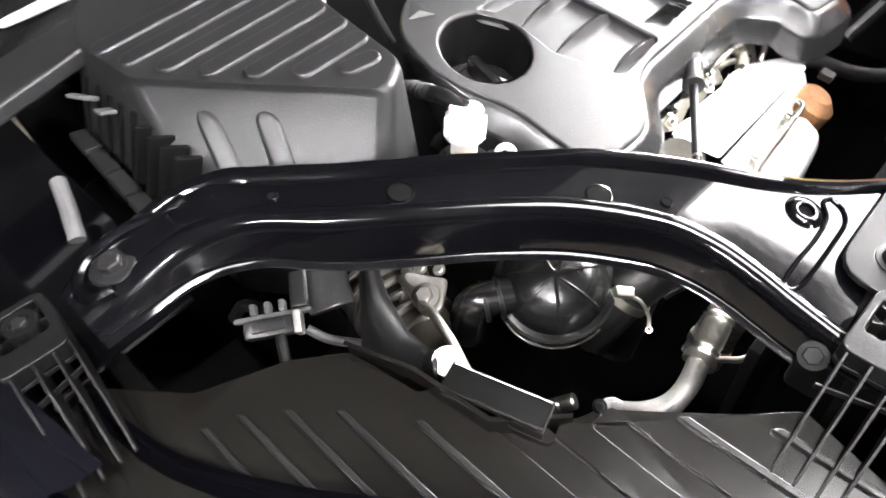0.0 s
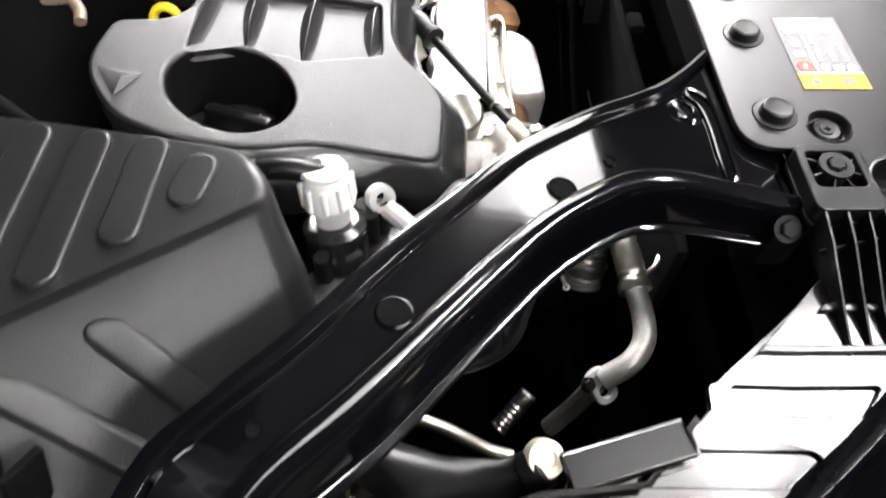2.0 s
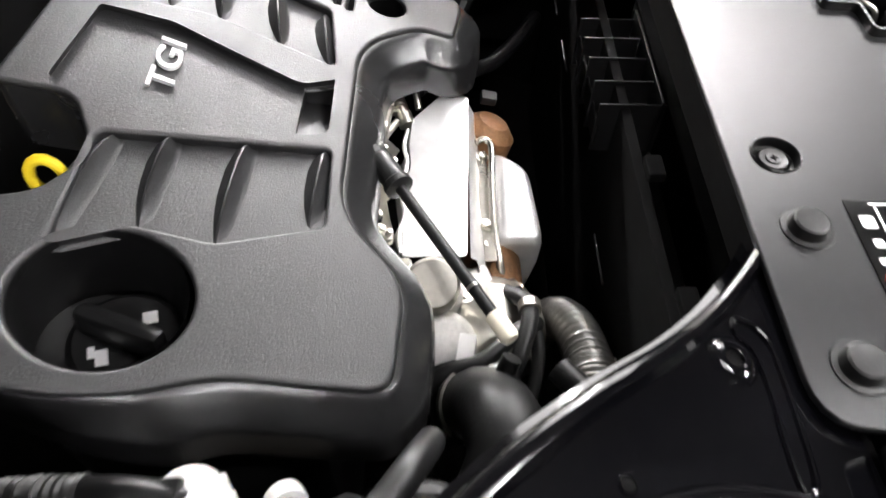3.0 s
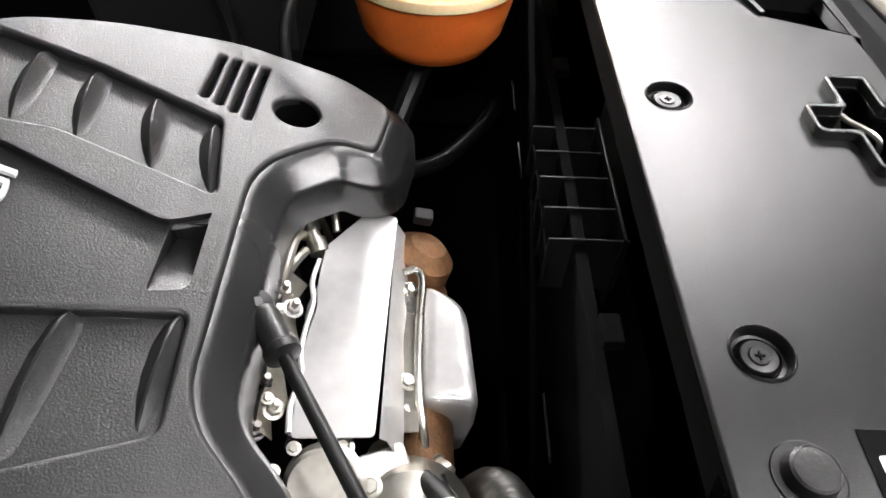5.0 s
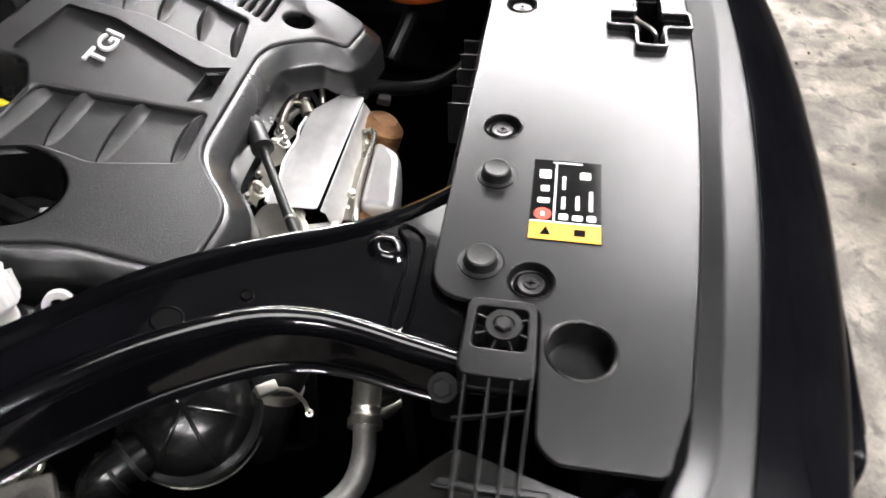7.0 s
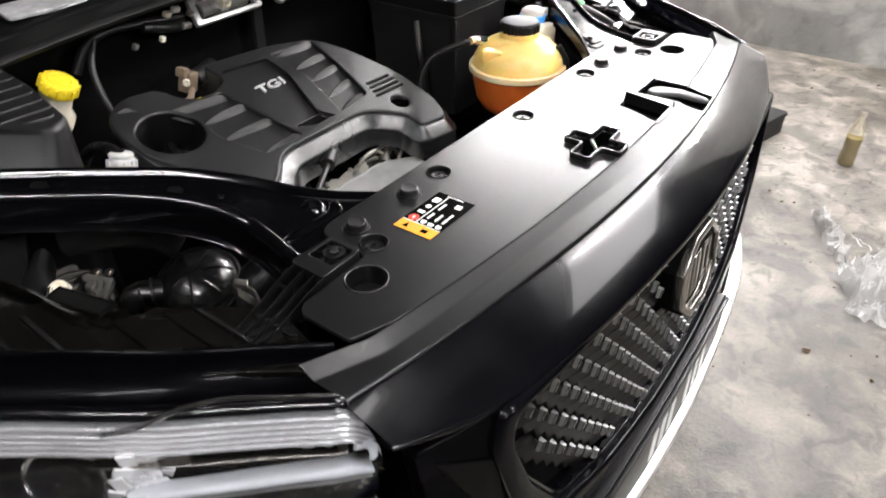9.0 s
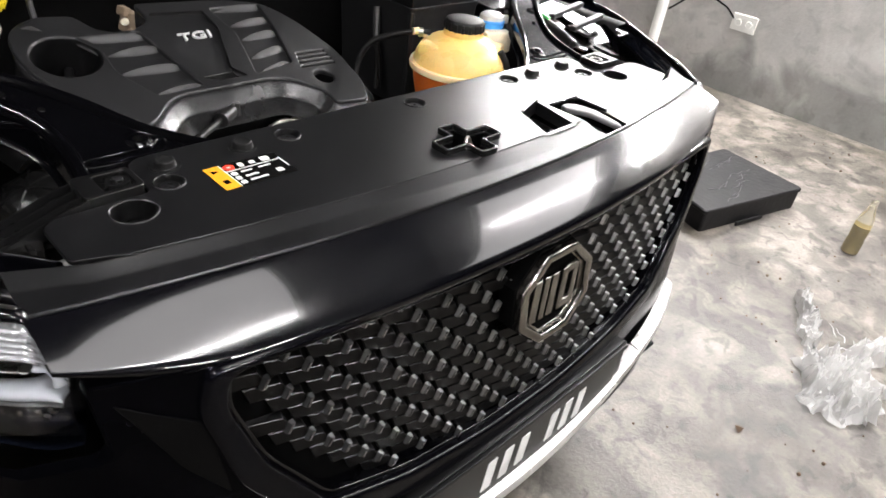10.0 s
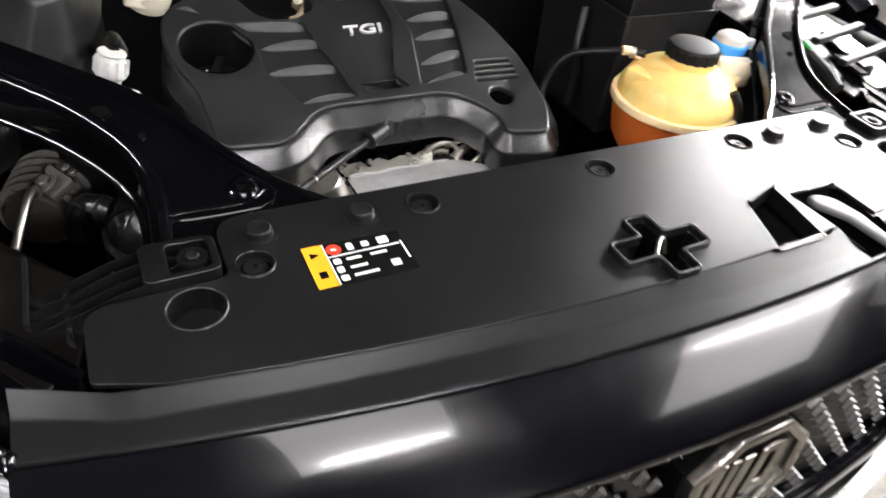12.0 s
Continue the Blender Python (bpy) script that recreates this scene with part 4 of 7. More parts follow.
def headlight_cover(s):
    """Ribbed plastic shelf behind the headlight."""
    t = thing("headlight_cover", "black ribbed plastic cover behind the headlight", "cover", (s * -0.72, 0.1, 0.9), group="headlight covers")
    outer = [(-0.600, 0.000), (-0.614, 0.016), (-0.716, 0.124), (-0.722, 0.134), (-0.742, 0.128), (-0.752, 0.160), (-0.745, 0.215), (-0.778, 0.232), (-0.790, 0.300), (-0.830, 0.335), (-0.900, 0.372),
             (-0.960, 0.450), (-1.040, 0.440), (-1.010, 0.370), (-0.842, 0.150), (-0.742, 0.006), (-0.655, -0.115), (-0.625, -0.100)]
    zz = lambda y: 0.920 + 0.09 * max(0, y - 0.05)
    f = lambda x, y, z: Vector((x, y, z + zz(y) - 0.07 * (abs(x) - 0.68)))
    wells = [[(-0.711, 0.112), (-0.690, 0.110), (-0.690, -0.016), (-0.711, 0.002)], [(-0.760, 0.176), (-0.736, 0.158), (-0.736, 0.046), (-0.760, 0.030)]]
    wells = [rounded(sided(s, w), 0.004) for w in wells]
    part("shelf", bend(plate(rounded(sided(s, outer), 0.006), wells, -0.010, 0.0, 0.0016), f, frange(-0.1, 0.4, 11), (0, 1, 0)), "ribbed", t)
    for w in wells:
        cx, cy = sum(p[0] for p in w) / len(w), sum(p[1] for p in w) / len(w)
        part("recessed_field", bend(plate([(cx + (x - cx) * 1.1, cy + (y - cy) * 1.03) for x, y in w], (), -0.008, -0.0042, 0.0004), f, frange(-0.05, 0.25, 7), (0, 1, 0)), "ribbed", t)
    for x, ya, yb in ((-0.628, 0.010, -0.07), (-0.662, 0.066, -0.035), (-0.796, 0.215, 0.095), (-0.831, 0.268, 0.150), (-0.859, 0.300, 0.195), (-0.886, 0.325, 0.235), (-0.913, 0.340, 0.275)):
        ring = rounded(sided(s, [(x - 0.003, ya + 0.003), (x + 0.003, ya - 0.003), (x + 0.003, yb), (x - 0.003, yb + 0.004)]), 0.0015)
        part("raised_rib", bend(plate(ring, (), -0.002, 0.0046, 0.0014, 2), f, frange(-0.05, 0.35, 9), (0, 1, 0)), "rim_gloss", t)
    wall = [(-0.714, 0.128), (-0.760, 0.172), (-0.768, 0.244), (-0.790, 0.302)]
    rows = [[(s * x, y, 0.80), (s * x, y, 0.93 + 0.02 * i / 3), (s * (x - 0.004), y - 0.002, 0.931 + 0.02 * i / 3)] for i, (x, y) in enumerate(wall)]
    part("edge_wall", loft(rows), "ribbed", t)
    m = pose(s * -0.743, 0.180, 0.934, 0, 0, s * -74.6)
    part("channel", rbox((0.088, 0.026, 0.005), 0.0015, m), "fin_black", t)
    rim = [m @ Vector(p) for p in ((-0.043, -0.012, 0.003), (0.043, -0.012, 0.003), (0.043, 0.012, 0.003), (-0.043, 0.012, 0.003), (-0.043, -0.012, 0.003))]
    part("channel_rim", tube(rim, 0.0014, 8, straight=True), "ribbed", t)


for side in (1, -1):
    headlight_cover(side)


def headlight(s):
    """Swept headlight: dark housing, ribbed chrome band on top, light bar, projector and clear lens."""
    t = thing("headlight", "swept headlight with chrome bands behind a clear lens", "headlight", (s * -0.78, -0.05, 0.75), group="headlights")
    line = [(-0.654, -0.208), (-0.683, -0.194), (-0.718, -0.153), (-0.752, -0.113), (-0.80, -0.058), (-0.84, -0.005), (-0.878, 0.05), (-0.97, 0.175), (-1.035, 0.30), (-1.06, 0.42)]
    L = spline([(x, y, 0) for x, y in line], 6)
    nrm = []
    for i, p in enumerate(L):
        d = (L[min(i + 1, len(L) - 1)] - L[max(i - 1, 0)]).normalized()
        nrm.append(Vector((-abs(d.y), -abs(d.x), 0)).normalized())
    n = len(L)

    def strip(prof, a=0, b=n):
        rows = []
        for i in range(a, b):
            k = i / (n - 1)
            drop = 0.062 * max(0, (0.115 - k) / 0.115) ** 1.6
            rows.append([(s * (L[i].x + nrm[i].x * o), L[i].y + nrm[i].y * o, z - drop * max(0, (z - 0.79) / 0.145)) for o, z in prof(k)])
        return rows

    lens = part("lens", loft(strip(lambda k: [(-0.010, 0.938), (0.002, 0.937), (0.009, 0.930), (0.014, 0.905), (0.017, 0.87), (0.016, 0.82), (0.006, 0.77)])), "glass", t, "clear lens", 60)
    lens.visible_shadow = False
    part("housing", loft(strip(lambda k: [(-0.02, 0.936), (-0.03, 0.92), (-0.05, 0.88), (-0.06, 0.82), (-0.04, 0.765), (0.006, 0.765)])), "lamp_black", t)
    ribs = [(-0.016, 0.9265)]
    for k in range(5):
        o, z = -0.004 + 0.0016 * k, 0.9255 - 0.0062 * k
        ribs += [(o, z), (o + 0.0022, z - 0.0022), (o + 0.0018, z - 0.0046), (o - 0.0006, z - 0.0054)]
    ribs += [(-0.016, 0.893)]
    part("upper_band", loft(strip(lambda k: ribs)), "reflector", t, "ribbed chrome upper band", 60)
    part("light_bar", loft(strip(lambda k: [(-0.030, 0.862 - 0.050 * k), (-0.004, 0.8615 - 0.050 * k), (0.003, 0.857 - 0.050 * k), (0.0035, 0.851 - 0.050 * k), (-0.002, 0.846 - 0.050 * k), (-0.028, 0.8455 - 0.050 * k)], 2, n - 25)), "light_guide", t, "milky white light bar", 60)
    part("bar_lip", loft(strip(lambda k: [(-0.004, 0.8445 - 0.050 * k), (0.005, 0.8435 - 0.050 * k), (0.004, 0.8415 - 0.050 * k), (-0.006, 0.841 - 0.050 * k)], 2, n - 25)), "chrome", t)
    part("thin_bar", loft(strip(lambda k: [(-0.03, 0.881 - 0.006 * k), (-0.002, 0.880 - 0.006 * k), (-0.001, 0.8785 - 0.006 * k), (-0.03, 0.878 - 0.006 * k)], 6, n - 22)), "dark_chrome", t)
    hook = [L[5] + nrm[5] * 0.002, L[3] + nrm[3] * 0.002, L[2] + nrm[2] * 0.002, L[2] + nrm[2] * 0.002]
    part("inner_hook", tube([(s * p.x, p.y, z) for p, z in zip(hook, (0.886, 0.882, 0.872, 0.858))], 0.0045, 10), "light_guide", t, "bent end of the light bar")
    part("bezel", loft(strip(lambda k: [(-0.034, 0.842 - 0.02 * k), (-0.008, 0.836 - 0.02 * k), (-0.002, 0.815), (-0.010, 0.798)], 1)), "lamp_black", t, "glossy blue-black bezel", 60)
    bowl = turned([(0.016, -0.04), (0.034, -0.02), (0.045, 0.004), (0.041, 0.004), (0.03, -0.015), (0.012, -0.034)], (s * -0.862, 0.040, 0.850), (s * -0.70, -0.55, 0.45))
    part("projector_bowl", bowl, "lamp_black", t)
    part("projector_rim", turned([(0.040, 0.0035), (0.043, 0.0055), (0.046, 0.0045), (0.0445, 0.0015)], (s * -0.862, 0.040, 0.850), (s * -0.70, -0.55, 0.45)), "chrome", t, "bright projector rim")
    part("projector_glass", turned([(0, 0.012), (0.015, 0.010), (0.026, 0.003), (0.032, -0.008), (0, -0.008)], (s * -0.864, 0.038, 0.851), (s * -0.70, -0.55, 0.45)), "glass", t)
    rnd = random.Random(3)
    for k in range(20):
        u, v = (k % 5) / 4, k // 5
        x, y, z = -0.776 - 0.050 * u - 0.004 * v, -0.030 - 0.040 * u + 0.008 * v + 0.055 * u, 0.890 - 0.019 * v
        # pale tilted chips stand in for jagged reflections in the reflector
        part("facet", rbox((0.020 - 0.002 * (k % 3), 0.004, 0.021), 0.0015, pose(s * x, y - 0.012, z, 34 - 12 * (k % 3) + rnd.uniform(-8, 8), rnd.uniform(-30, 30), s * (-48 + rnd.uniform(-22, 22)))), "facet_silver", t, "bright crumpled reflector facet")
    for k in range(22):
        i = 4 + k
        p = L[min(i, n - 1)] + nrm[min(i, n - 1)] * -0.001
        part("led_facet", rbox((0.0055, 0.004, 0.0075), 0.001, pose(s * p.x, p.y, 0.829 - 0.040 * i / n - 0.006 * (k % 2), rnd.uniform(0, 40), 12 * (k % 2), s * -45 + rnd.uniform(-25, 25))), "dark_chrome", t)
    part("lower_strip", loft(strip(lambda k: [(-0.03, 0.795), (0.004, 0.796), (0.006, 0.790), (-0.03, 0.786)], 2)), "steel_paint", t)
    flange = strip(lambda k: [(-0.112, 0.900), (-0.103, 0.936), (-0.096, 0.941), (-0.090, 0.937), (-0.083, 0.915), (-0.050, 0.895), (-0.028, 0.898), (-0.022, 0.925)], 2)
    part("upper_flange", loft(flange), "bumper_paint", t, "black upper flange with raised seam", 50)
    edge = strip(lambda k: [(-0.026, 0.925), (-0.020, 0.941), (-0.013, 0.943), (-0.006, 0.940), (-0.004, 0.933)], 2)
    part("body_edge", loft(edge), "steel_paint", t, smooth=60)
    # chrome line drawn in for the highlight along the body edge
    part("edge_highlight", tube(sided(s, [(-0.675, -0.180, 0.942), (-0.712, -0.137, 0.945), (-0.748, -0.094, 0.946), (-0.780, -0.068, 0.944), (-0.812, -0.046, 0.934), (-0.838, -0.016, 0.926)]), 0.0026, 8), "chrome", t, "thin bright highlight line along the body edge")


for side in (1, -1):
    headlight(side)


def fender(s):
    t = thing("fender", "gloss black painted front fender", "fender", (s * -0.93, 0.8, 0.6), group="fenders")
    rows = []
    for y, x, z in ((0.36, -1.05, 0.965), (0.45, -1.062, 0.99), (0.58, -1.065, 1.02), (0.75, -1.06, 1.045), (0.95, -1.05, 1.07), (1.25, -1.03, 1.10)):
        rows.append([(s * (x + 0.075), y, z - 0.05), (s * (x + 0.070), y, z - 0.012), (s * (x + 0.045), y, z - 0.008), (s * (x + 0.035), y, z), (s * (x + 0.01), y, z + 0.002), (s * (x - 0.012), y, z - 0.012), (s * (x - 0.025), y, z - 0.05), (s * (x - 0.03), y, z - 0.25), (s * (x - 0.02), y, z - 0.45)])
    part("fender_skin", loft(rows), "paint", t, smooth=60)
    part("inner_wing", rbox((0.22, 0.85, 0.01), 0.003, pose(s * -0.955, 0.88, 0.955, 3, 0, 0)), "steel_paint", t)
    # near-black sheets added to hide the lit floor below the wing
    part("splash_liner", rbox((0.34, 1.1, 0.012), 0.003, pose(s * -0.93, 0.86, 0.50)), "shade_black", t)
    part("inner_apron", rbox((0.02, 1.0, 0.55), 0.004, pose(s * -0.93, 0.82, 0.62)), "shade_black", t)


for side in (1, -1):
    fender(side)


# ---- air filter box ----
def air_filter_box():
    t = thing("air_filter_box", "black textured plastic air filter box with pressed ribs", "air filter box", (-0.66, 0.58, 0.9))
    zt = 1.05
    crown = [(-0.618, 0.402, 0.018), (-0.578, 0.425, 0.02), (-0.548, 0.590, 0.03), (-0.530, 0.80, 0.03), (-0.72, 0.83, 0.03), (-0.762, 0.735, 0.01), (-0.757, 0.626, 0.012)]
    foot = [(-0.655, 0.386, 0.022), (-0.585, 0.408, 0.03), (-0.540, 0.590, 0.03), (-0.520, 0.81, 0.03), (-0.74, 0.85, 0.03), (-0.800, 0.740, 0.01), (-0.800, 0.480, 0.015)]
    top, low = rounded(crown, 0.01, 6), rounded(foot, 0.01, 6)
    c = Vector((-0.655, 0.6))
    rows = []
    for k, z in ((0.95, zt), (0.975, zt - 0.0006), (0.992, zt - 0.004), (1.0, zt - 0.0095)):
        rows.append([(c.x + (x - c.x) * k, c.y + (y - c.y) * k, z) for x, y in top])
    for u in (0.25, 0.5, 0.75, 1.0):
        rows.append([(a[0] + (b[0] - a[0]) * u, a[1] + (b[1] - a[1]) * u, zt - 0.0095 - 0.092 * u) for a, b in zip(top, low)])
    bm = loft([r + r[:1] for r in rows])
    bmesh.ops.remove_doubles(bm, verts=bm.verts, dist=1e-6)
    cap = bmesh.new()
    cap.faces.new([cap.verts.new(p) for p in rows[0]])
    bm = join(bm, cap)
    bmesh.ops.remove_doubles(bm, verts=bm.verts, dist=1e-6)
    part("lid", bm, "airbox", t, smooth=40)
    part("lower_case", plate([(c.x + (x - c.x) * 0.97, c.y + (y - c.y) * 0.97) for x, y in top], (), 0.70, 0.945, 0.004), "black", t)

    def pill(a, b, r, h, z):
        a, b = Vector(a), Vector(b)
        d = (b - a).normalized()
        nn = Vector((-d.y, d.x))
        ring = []
        for j in range(9):
            u = math.pi * j / 8 - math.pi / 2
            ring.append(tuple(b + (d * math.cos(u) + nn * math.sin(u)) * r))
        for j in range(9):
            u = math.pi * j / 8 + math.pi / 2
            ring.append(tuple(a + (d * math.cos(u) + nn * math.sin(u)) * r))
        return plate(ring, (), z - 0.004, z + h, min(0.003, h * 0.9), 3)

    part("pressed_rib", pill((-0.616, 0.458), (-0.597, 0.454), 0.012, 0.0032, zt), "airbox", t)
    for k, (xl, y) in enumerate(((-0.645, 0.491), (-0.673, 0.529), (-0.699, 0.569), (-0.720, 0.612), (-0.738, 0.655), (-0.745, 0.700))):
        part("pressed_rib", pill((xl, y), (-0.583 + 0.006 * k, y - 0.003), 0.0125, 0.0032, zt), "airbox", t)
    # long pressed ribs that run down the sloping front face
    A, B, A2, B2 = Vector((-0.618, 0.402, zt - 0.0095)), Vector((-0.757, 0.626, zt - 0.0095)), Vector((-0.655, 0.386, 0.9485)), Vector((-0.800, 0.480, 0.9485))
    for u in (0.50, 0.75):
        rows = []
        for v in (0.14, 0.146, 0.16, 0.18, 0.21, 0.25, 0.35, 0.5, 0.65, 0.8, 1.0):
            p = A.lerp(B, u).lerp(A2.lerp(B2, u), v)
            d = ((B - A).lerp(B2 - A2, v)).normalized()
            down = (A2.lerp(B2, u) - A.lerp(B, u)).normalized()
            n = d.cross(down).normalized()
            n = n if n.z > 0 else -n
            g = math.sqrt(max(0.0, 1 - max(0.0, (0.25 - v) / 0.11) ** 2))
            rows.append([tuple(p + d * m * 0.0125 * max(g, 0.02) + n * (0.0036 * g * min(1, 1.9 * (1 - m * m)) - 0.0006)) for m in (-1, -0.9, -0.75, -0.5, 0, 0.5, 0.75, 0.9, 1)])
        part("face_rib", loft(rows), "airbox", t, smooth=60)
    # open short end: dark pleats between the lid's edge and a stepped lower flange
    for k in range(9):
        y = 0.515 + 0.024 * k
        part("pleat", rbox((0.026, 0.006, 0.080), 0.002, pose(-0.776 - 0.010 * (k < 4), y + 0.012, 0.980, 0, 24, -18)), "shade_black", t)
    for k in range(5):
        y = 0.500 + 0.046 * k
        part("flange_step", rbox((0.018, 0.044, 0.010), 0.002, pose(-0.822 + 0.003 * k, y + 0.02, 0.957 + 0.002 * k, 0, 12, -4)), "airbox", t)
    part("lid_wing", plate(rounded([(-0.755, 0.722), (-0.735, 0.795), (-0.95, 0.765), (-0.95, 0.678)], 0.006), (), 1.030, 1.049, 0.004, 3), "airbox", t, "side wing of the lid")
    part("end_clip", rbox((0.010, 0.034, 0.004), 0.001, pose(-0.790, 0.690, 1.020, 0, 30, 25)), "grey", t)
    part("end_clip", rbox((0.018, 0.012, 0.004), 0.001, pose(-0.785, 0.655, 1.015, 0, 30, 10)), "grey", t)
    part("hose_stub", tube([(-0.862, 0.640, 0.985), (-0.872, 0.605, 0.980), (-0.885, 0.575, 0.965)], 0.008, 10), "grey", t, "dull grey hose stub")
    return t


air_filter_box()


# ---- engine cover ----
def cover_z(y):
    return 0.779 + 0.304 * y


def engine_cover():
    t = thing("engine_cover", "dark grey textured plastic engine cover with fins and lettering", "engine cover", (-0.16, 0.44, 0.78))
    outer = [(-0.428, 0.300, 0.02), (-0.330, 0.292, 0.03), (-0.268, 0.352, 0.035), (-0.030, 0.353, 0.04), (0.028, 0.292, 0.02), (0.026, 0.252, 0.012), (0.100, 0.240, 0.02), (0.128, 0.296, 0.02), (0.136, 0.400, 0.03),
             (0.112, 0.505, 0.03), (0.070, 0.594, 0.04), (-0.04, 0.622, 0.03), (-0.206, 0.632, 0.012), (-0.200, 0.573, 0.02), (-0.262, 0.542, 0.02), (-0.308, 0.566, 0.015), (-0.330, 0.612, 0.012), (-0.398, 0.622, 0.03),
             (-0.452, 0.585, 0.03), (-0.464, 0.530, 0.03), (-0.456, 0.468, 0.03), (-0.434, 0.420, 0.03), (-0.432, 0.370, 0.02)]
    ring = rounded(outer, 0.01)
    oil = circle(-0.386, 0.499, 0.057, 40)
    eye = circle(0.052, 0.330, 0.021, 26, 0.021)
    slots = [rounded([(0.022 + 0.005 * k, 0.366 + 0.0135 * k), (0.106, 0.364 + 0.0135 * k), (0.106, 0.371 + 0.0135 * k), (0.022 + 0.005 * k, 0.373 + 0.0135 * k)], 0.003) for k in range(4)]
    # recessed lettering field, and the two finned fields
    field = rounded([(-0.208, 0.572), (-0.206, 0.404), (-0.178, 0.366), (-0.094, 0.368), (-0.116, 0.402), (-0.073, 0.526), (-0.075, 0.590), (-0.19, 0.600)], 0.008)
    low = rounded([(-0.236, 0.545), (-0.198, 0.366), (-0.288, 0.362), (-0.325, 0.440), (-0.322, 0.500), (-0.350, 0.545)], 0.008)
    high = rounded([(-0.060, 0.592), (0.056, 0.590), (0.042, 0.500), (0.012, 0.388), (-0.080, 0.374), (-0.068, 0.420), (-0.048, 0.500)], 0.008)
    f = lambda x, y, z: Vector((x, y, z + cover_z(y)))
    part("cover_top", bend(plate(ring, [oil, eye, *slots, field, low, high], -0.012, 0.0, 0.004, 3), f), "cover", t, smooth=40)
    # skirt that leans outwards below the rim
    cx, cy = -0.16, 0.45
    rows = []
    for out, dz in ((-0.004, -0.0045), (0.001, -0.006), (0.006, -0.0105), (0.022, -0.028), (0.026, -0.035), (0.027, -0.070), (0.024, -0.071)):
        row = []
        for i, (x, y) in enumerate(ring):
            a, b = Vector(ring[i - 1]), Vector(ring[(i + 1) % len(ring)])
            d = (b - a).normalized()
            lean = out * (1 - 0.9 * min(1, max(0, (y - 0.46) / 0.08)))
            row.append((x + d.y * lean, y - d.x * lean, cover_z(y) + dz))
        rows.append(row + row[:1])
    part("skirt", loft(rows), "skirt", t, smooth=50)
    pocket = [(-0.180, 0.400), (-0.112, 0.400), (-0.105, 0.371), (-0.169, 0.368)]
    for ringf, depth, name in ((field, 0.009, "letter_field"), (low, 0.010, "finned_field"), (high, 0.010, "finned_field")):
        big = [(sum(q[0] for q in ringf) / len(ringf) * -0.03 + x * 1.03, sum(q[1] for q in ringf) / len(ringf) * -0.03 + y * 1.03) for x, y in ringf]
        part(name, bend(plate(big, [rounded(pocket, 0.003)] if name == "letter_field" else (), -depth - 0.004, -depth, 0.001), f), "cover", t)
    wide = [(-0.183, 0.403), (-0.108, 0.403), (-0.101, 0.368), (-0.170, 0.365)]
    deep = (-0.011, -0.034, -0.034, -0.016)
    v = [(x, y, cover_z(y) - 0.0105) for x, y in wide] + [(x, y, cover_z(y) + d_) for (x, y), d_ in zip(wide, deep)]
    part("wedge_pocket", mesh_bm(v, [(4, 5, 6, 7), (0, 1, 5, 4), (1, 2, 6, 5), (2, 3, 7, 6), (3, 0, 4, 7)]), "cover", t, smooth=0)

    def fin(a, b, h):
        """A wedge: a long ramp on its back, a crisp crest and a steep front, pointed at both ends."""
        (ax, ay), (bx, by) = a, b
        d = Vector((bx - ax, by - ay)).normalized()
        nn = Vector((-d.y, d.x))
        rows = []
        for k, full in ((0, 0.45), (0.12, 0.85), (0.3, 1.0), (0.55, 0.92), (0.75, 0.68), (0.9, 0.36), (1, 0.06)):
            x, y = ax + (bx - ax) * k, ay + (by - ay) * k
            base = -0.0125
            rows.append([(x + nn.x * m, y + nn.y * m, cover_z(y) + z) for m, z in ((-0.024 * full, base), (-0.012 * full, base + h * 0.42 * full), (-0.0012, base + h * full), (0.0008, base + h * full), (0.0028 + 0.003 * full, base + h * 0.25 * full), (0.006 + 0.004 * full, base))])
        return loft(rows, close=True)

    for a, b in (((-0.233, 0.536), (-0.352, 0.548)), ((-0.219, 0.495), (-0.322, 0.497)), ((-0.208, 0.436), (-0.325, 0.442)), ((-0.196, 0.371), (-0.288, 0.376))):
        part("fin", fin(a, b, 0.0150), "cover", t)
    for a, b in (((0.054, 0.588), (-0.05, 0.594)), ((0.046, 0.541), (-0.046, 0.538)), ((0.038, 0.496), (-0.049, 0.490)), ((0.023, 0.445), (-0.063, 0.430)), ((0.008, 0.394), (-0.074, 0.382))):
        part("fin", fin(a, b, 0.0150), "cover", t)
    flash = mesh_bm([(-0.43, 0.588, 0.001), (-0.398, 0.608, 0.001), (-0.395, 0.572, 0.001), (-0.41, 0.585, 0.006)], [(0, 1, 3), (1, 2, 3), (2, 0, 3)])
    part("corner_flash", bend(flash, f), "cover", t)
    tilt = math.degrees(math.atan(0.29))
    me = letters("TGI", 0.040, 0.0016, pose(-0.134, 0.518, cover_z(0.518) - 0.0065, tilt, 0, 2) @ Matrix.Diagonal((1.15, 0.82, 1, 1)), 0.15)
    link("lettering", me, "silver_ink", t, "silver letters reading TGI", 30)
    well = turned([(0.057, -0.003), (0.056, -0.010), (0.053, -0.085), (0, -0.086)], (-0.386, 0.499, cover_z(0.499)), (0, -0.29, 1), 40)
    part("filler_well", well, "black", t)
    # near-black well and backing carry the shade of eye and slots
    part("eye_well", turned([(0.021, -0.003), (0.020, -0.04), (0, -0.041)], (0.052, 0.330, cover_z(0.330)), (0, -0.29, 1), 26), "gap", t)
    part("slot_backing", bend(plate([(0.015, 0.36), (0.112, 0.36), (0.112, 0.425), (0.03, 0.425)], (), -0.014, -0.011, 0.0005), f), "gap", t)
    return t


engine_cover()


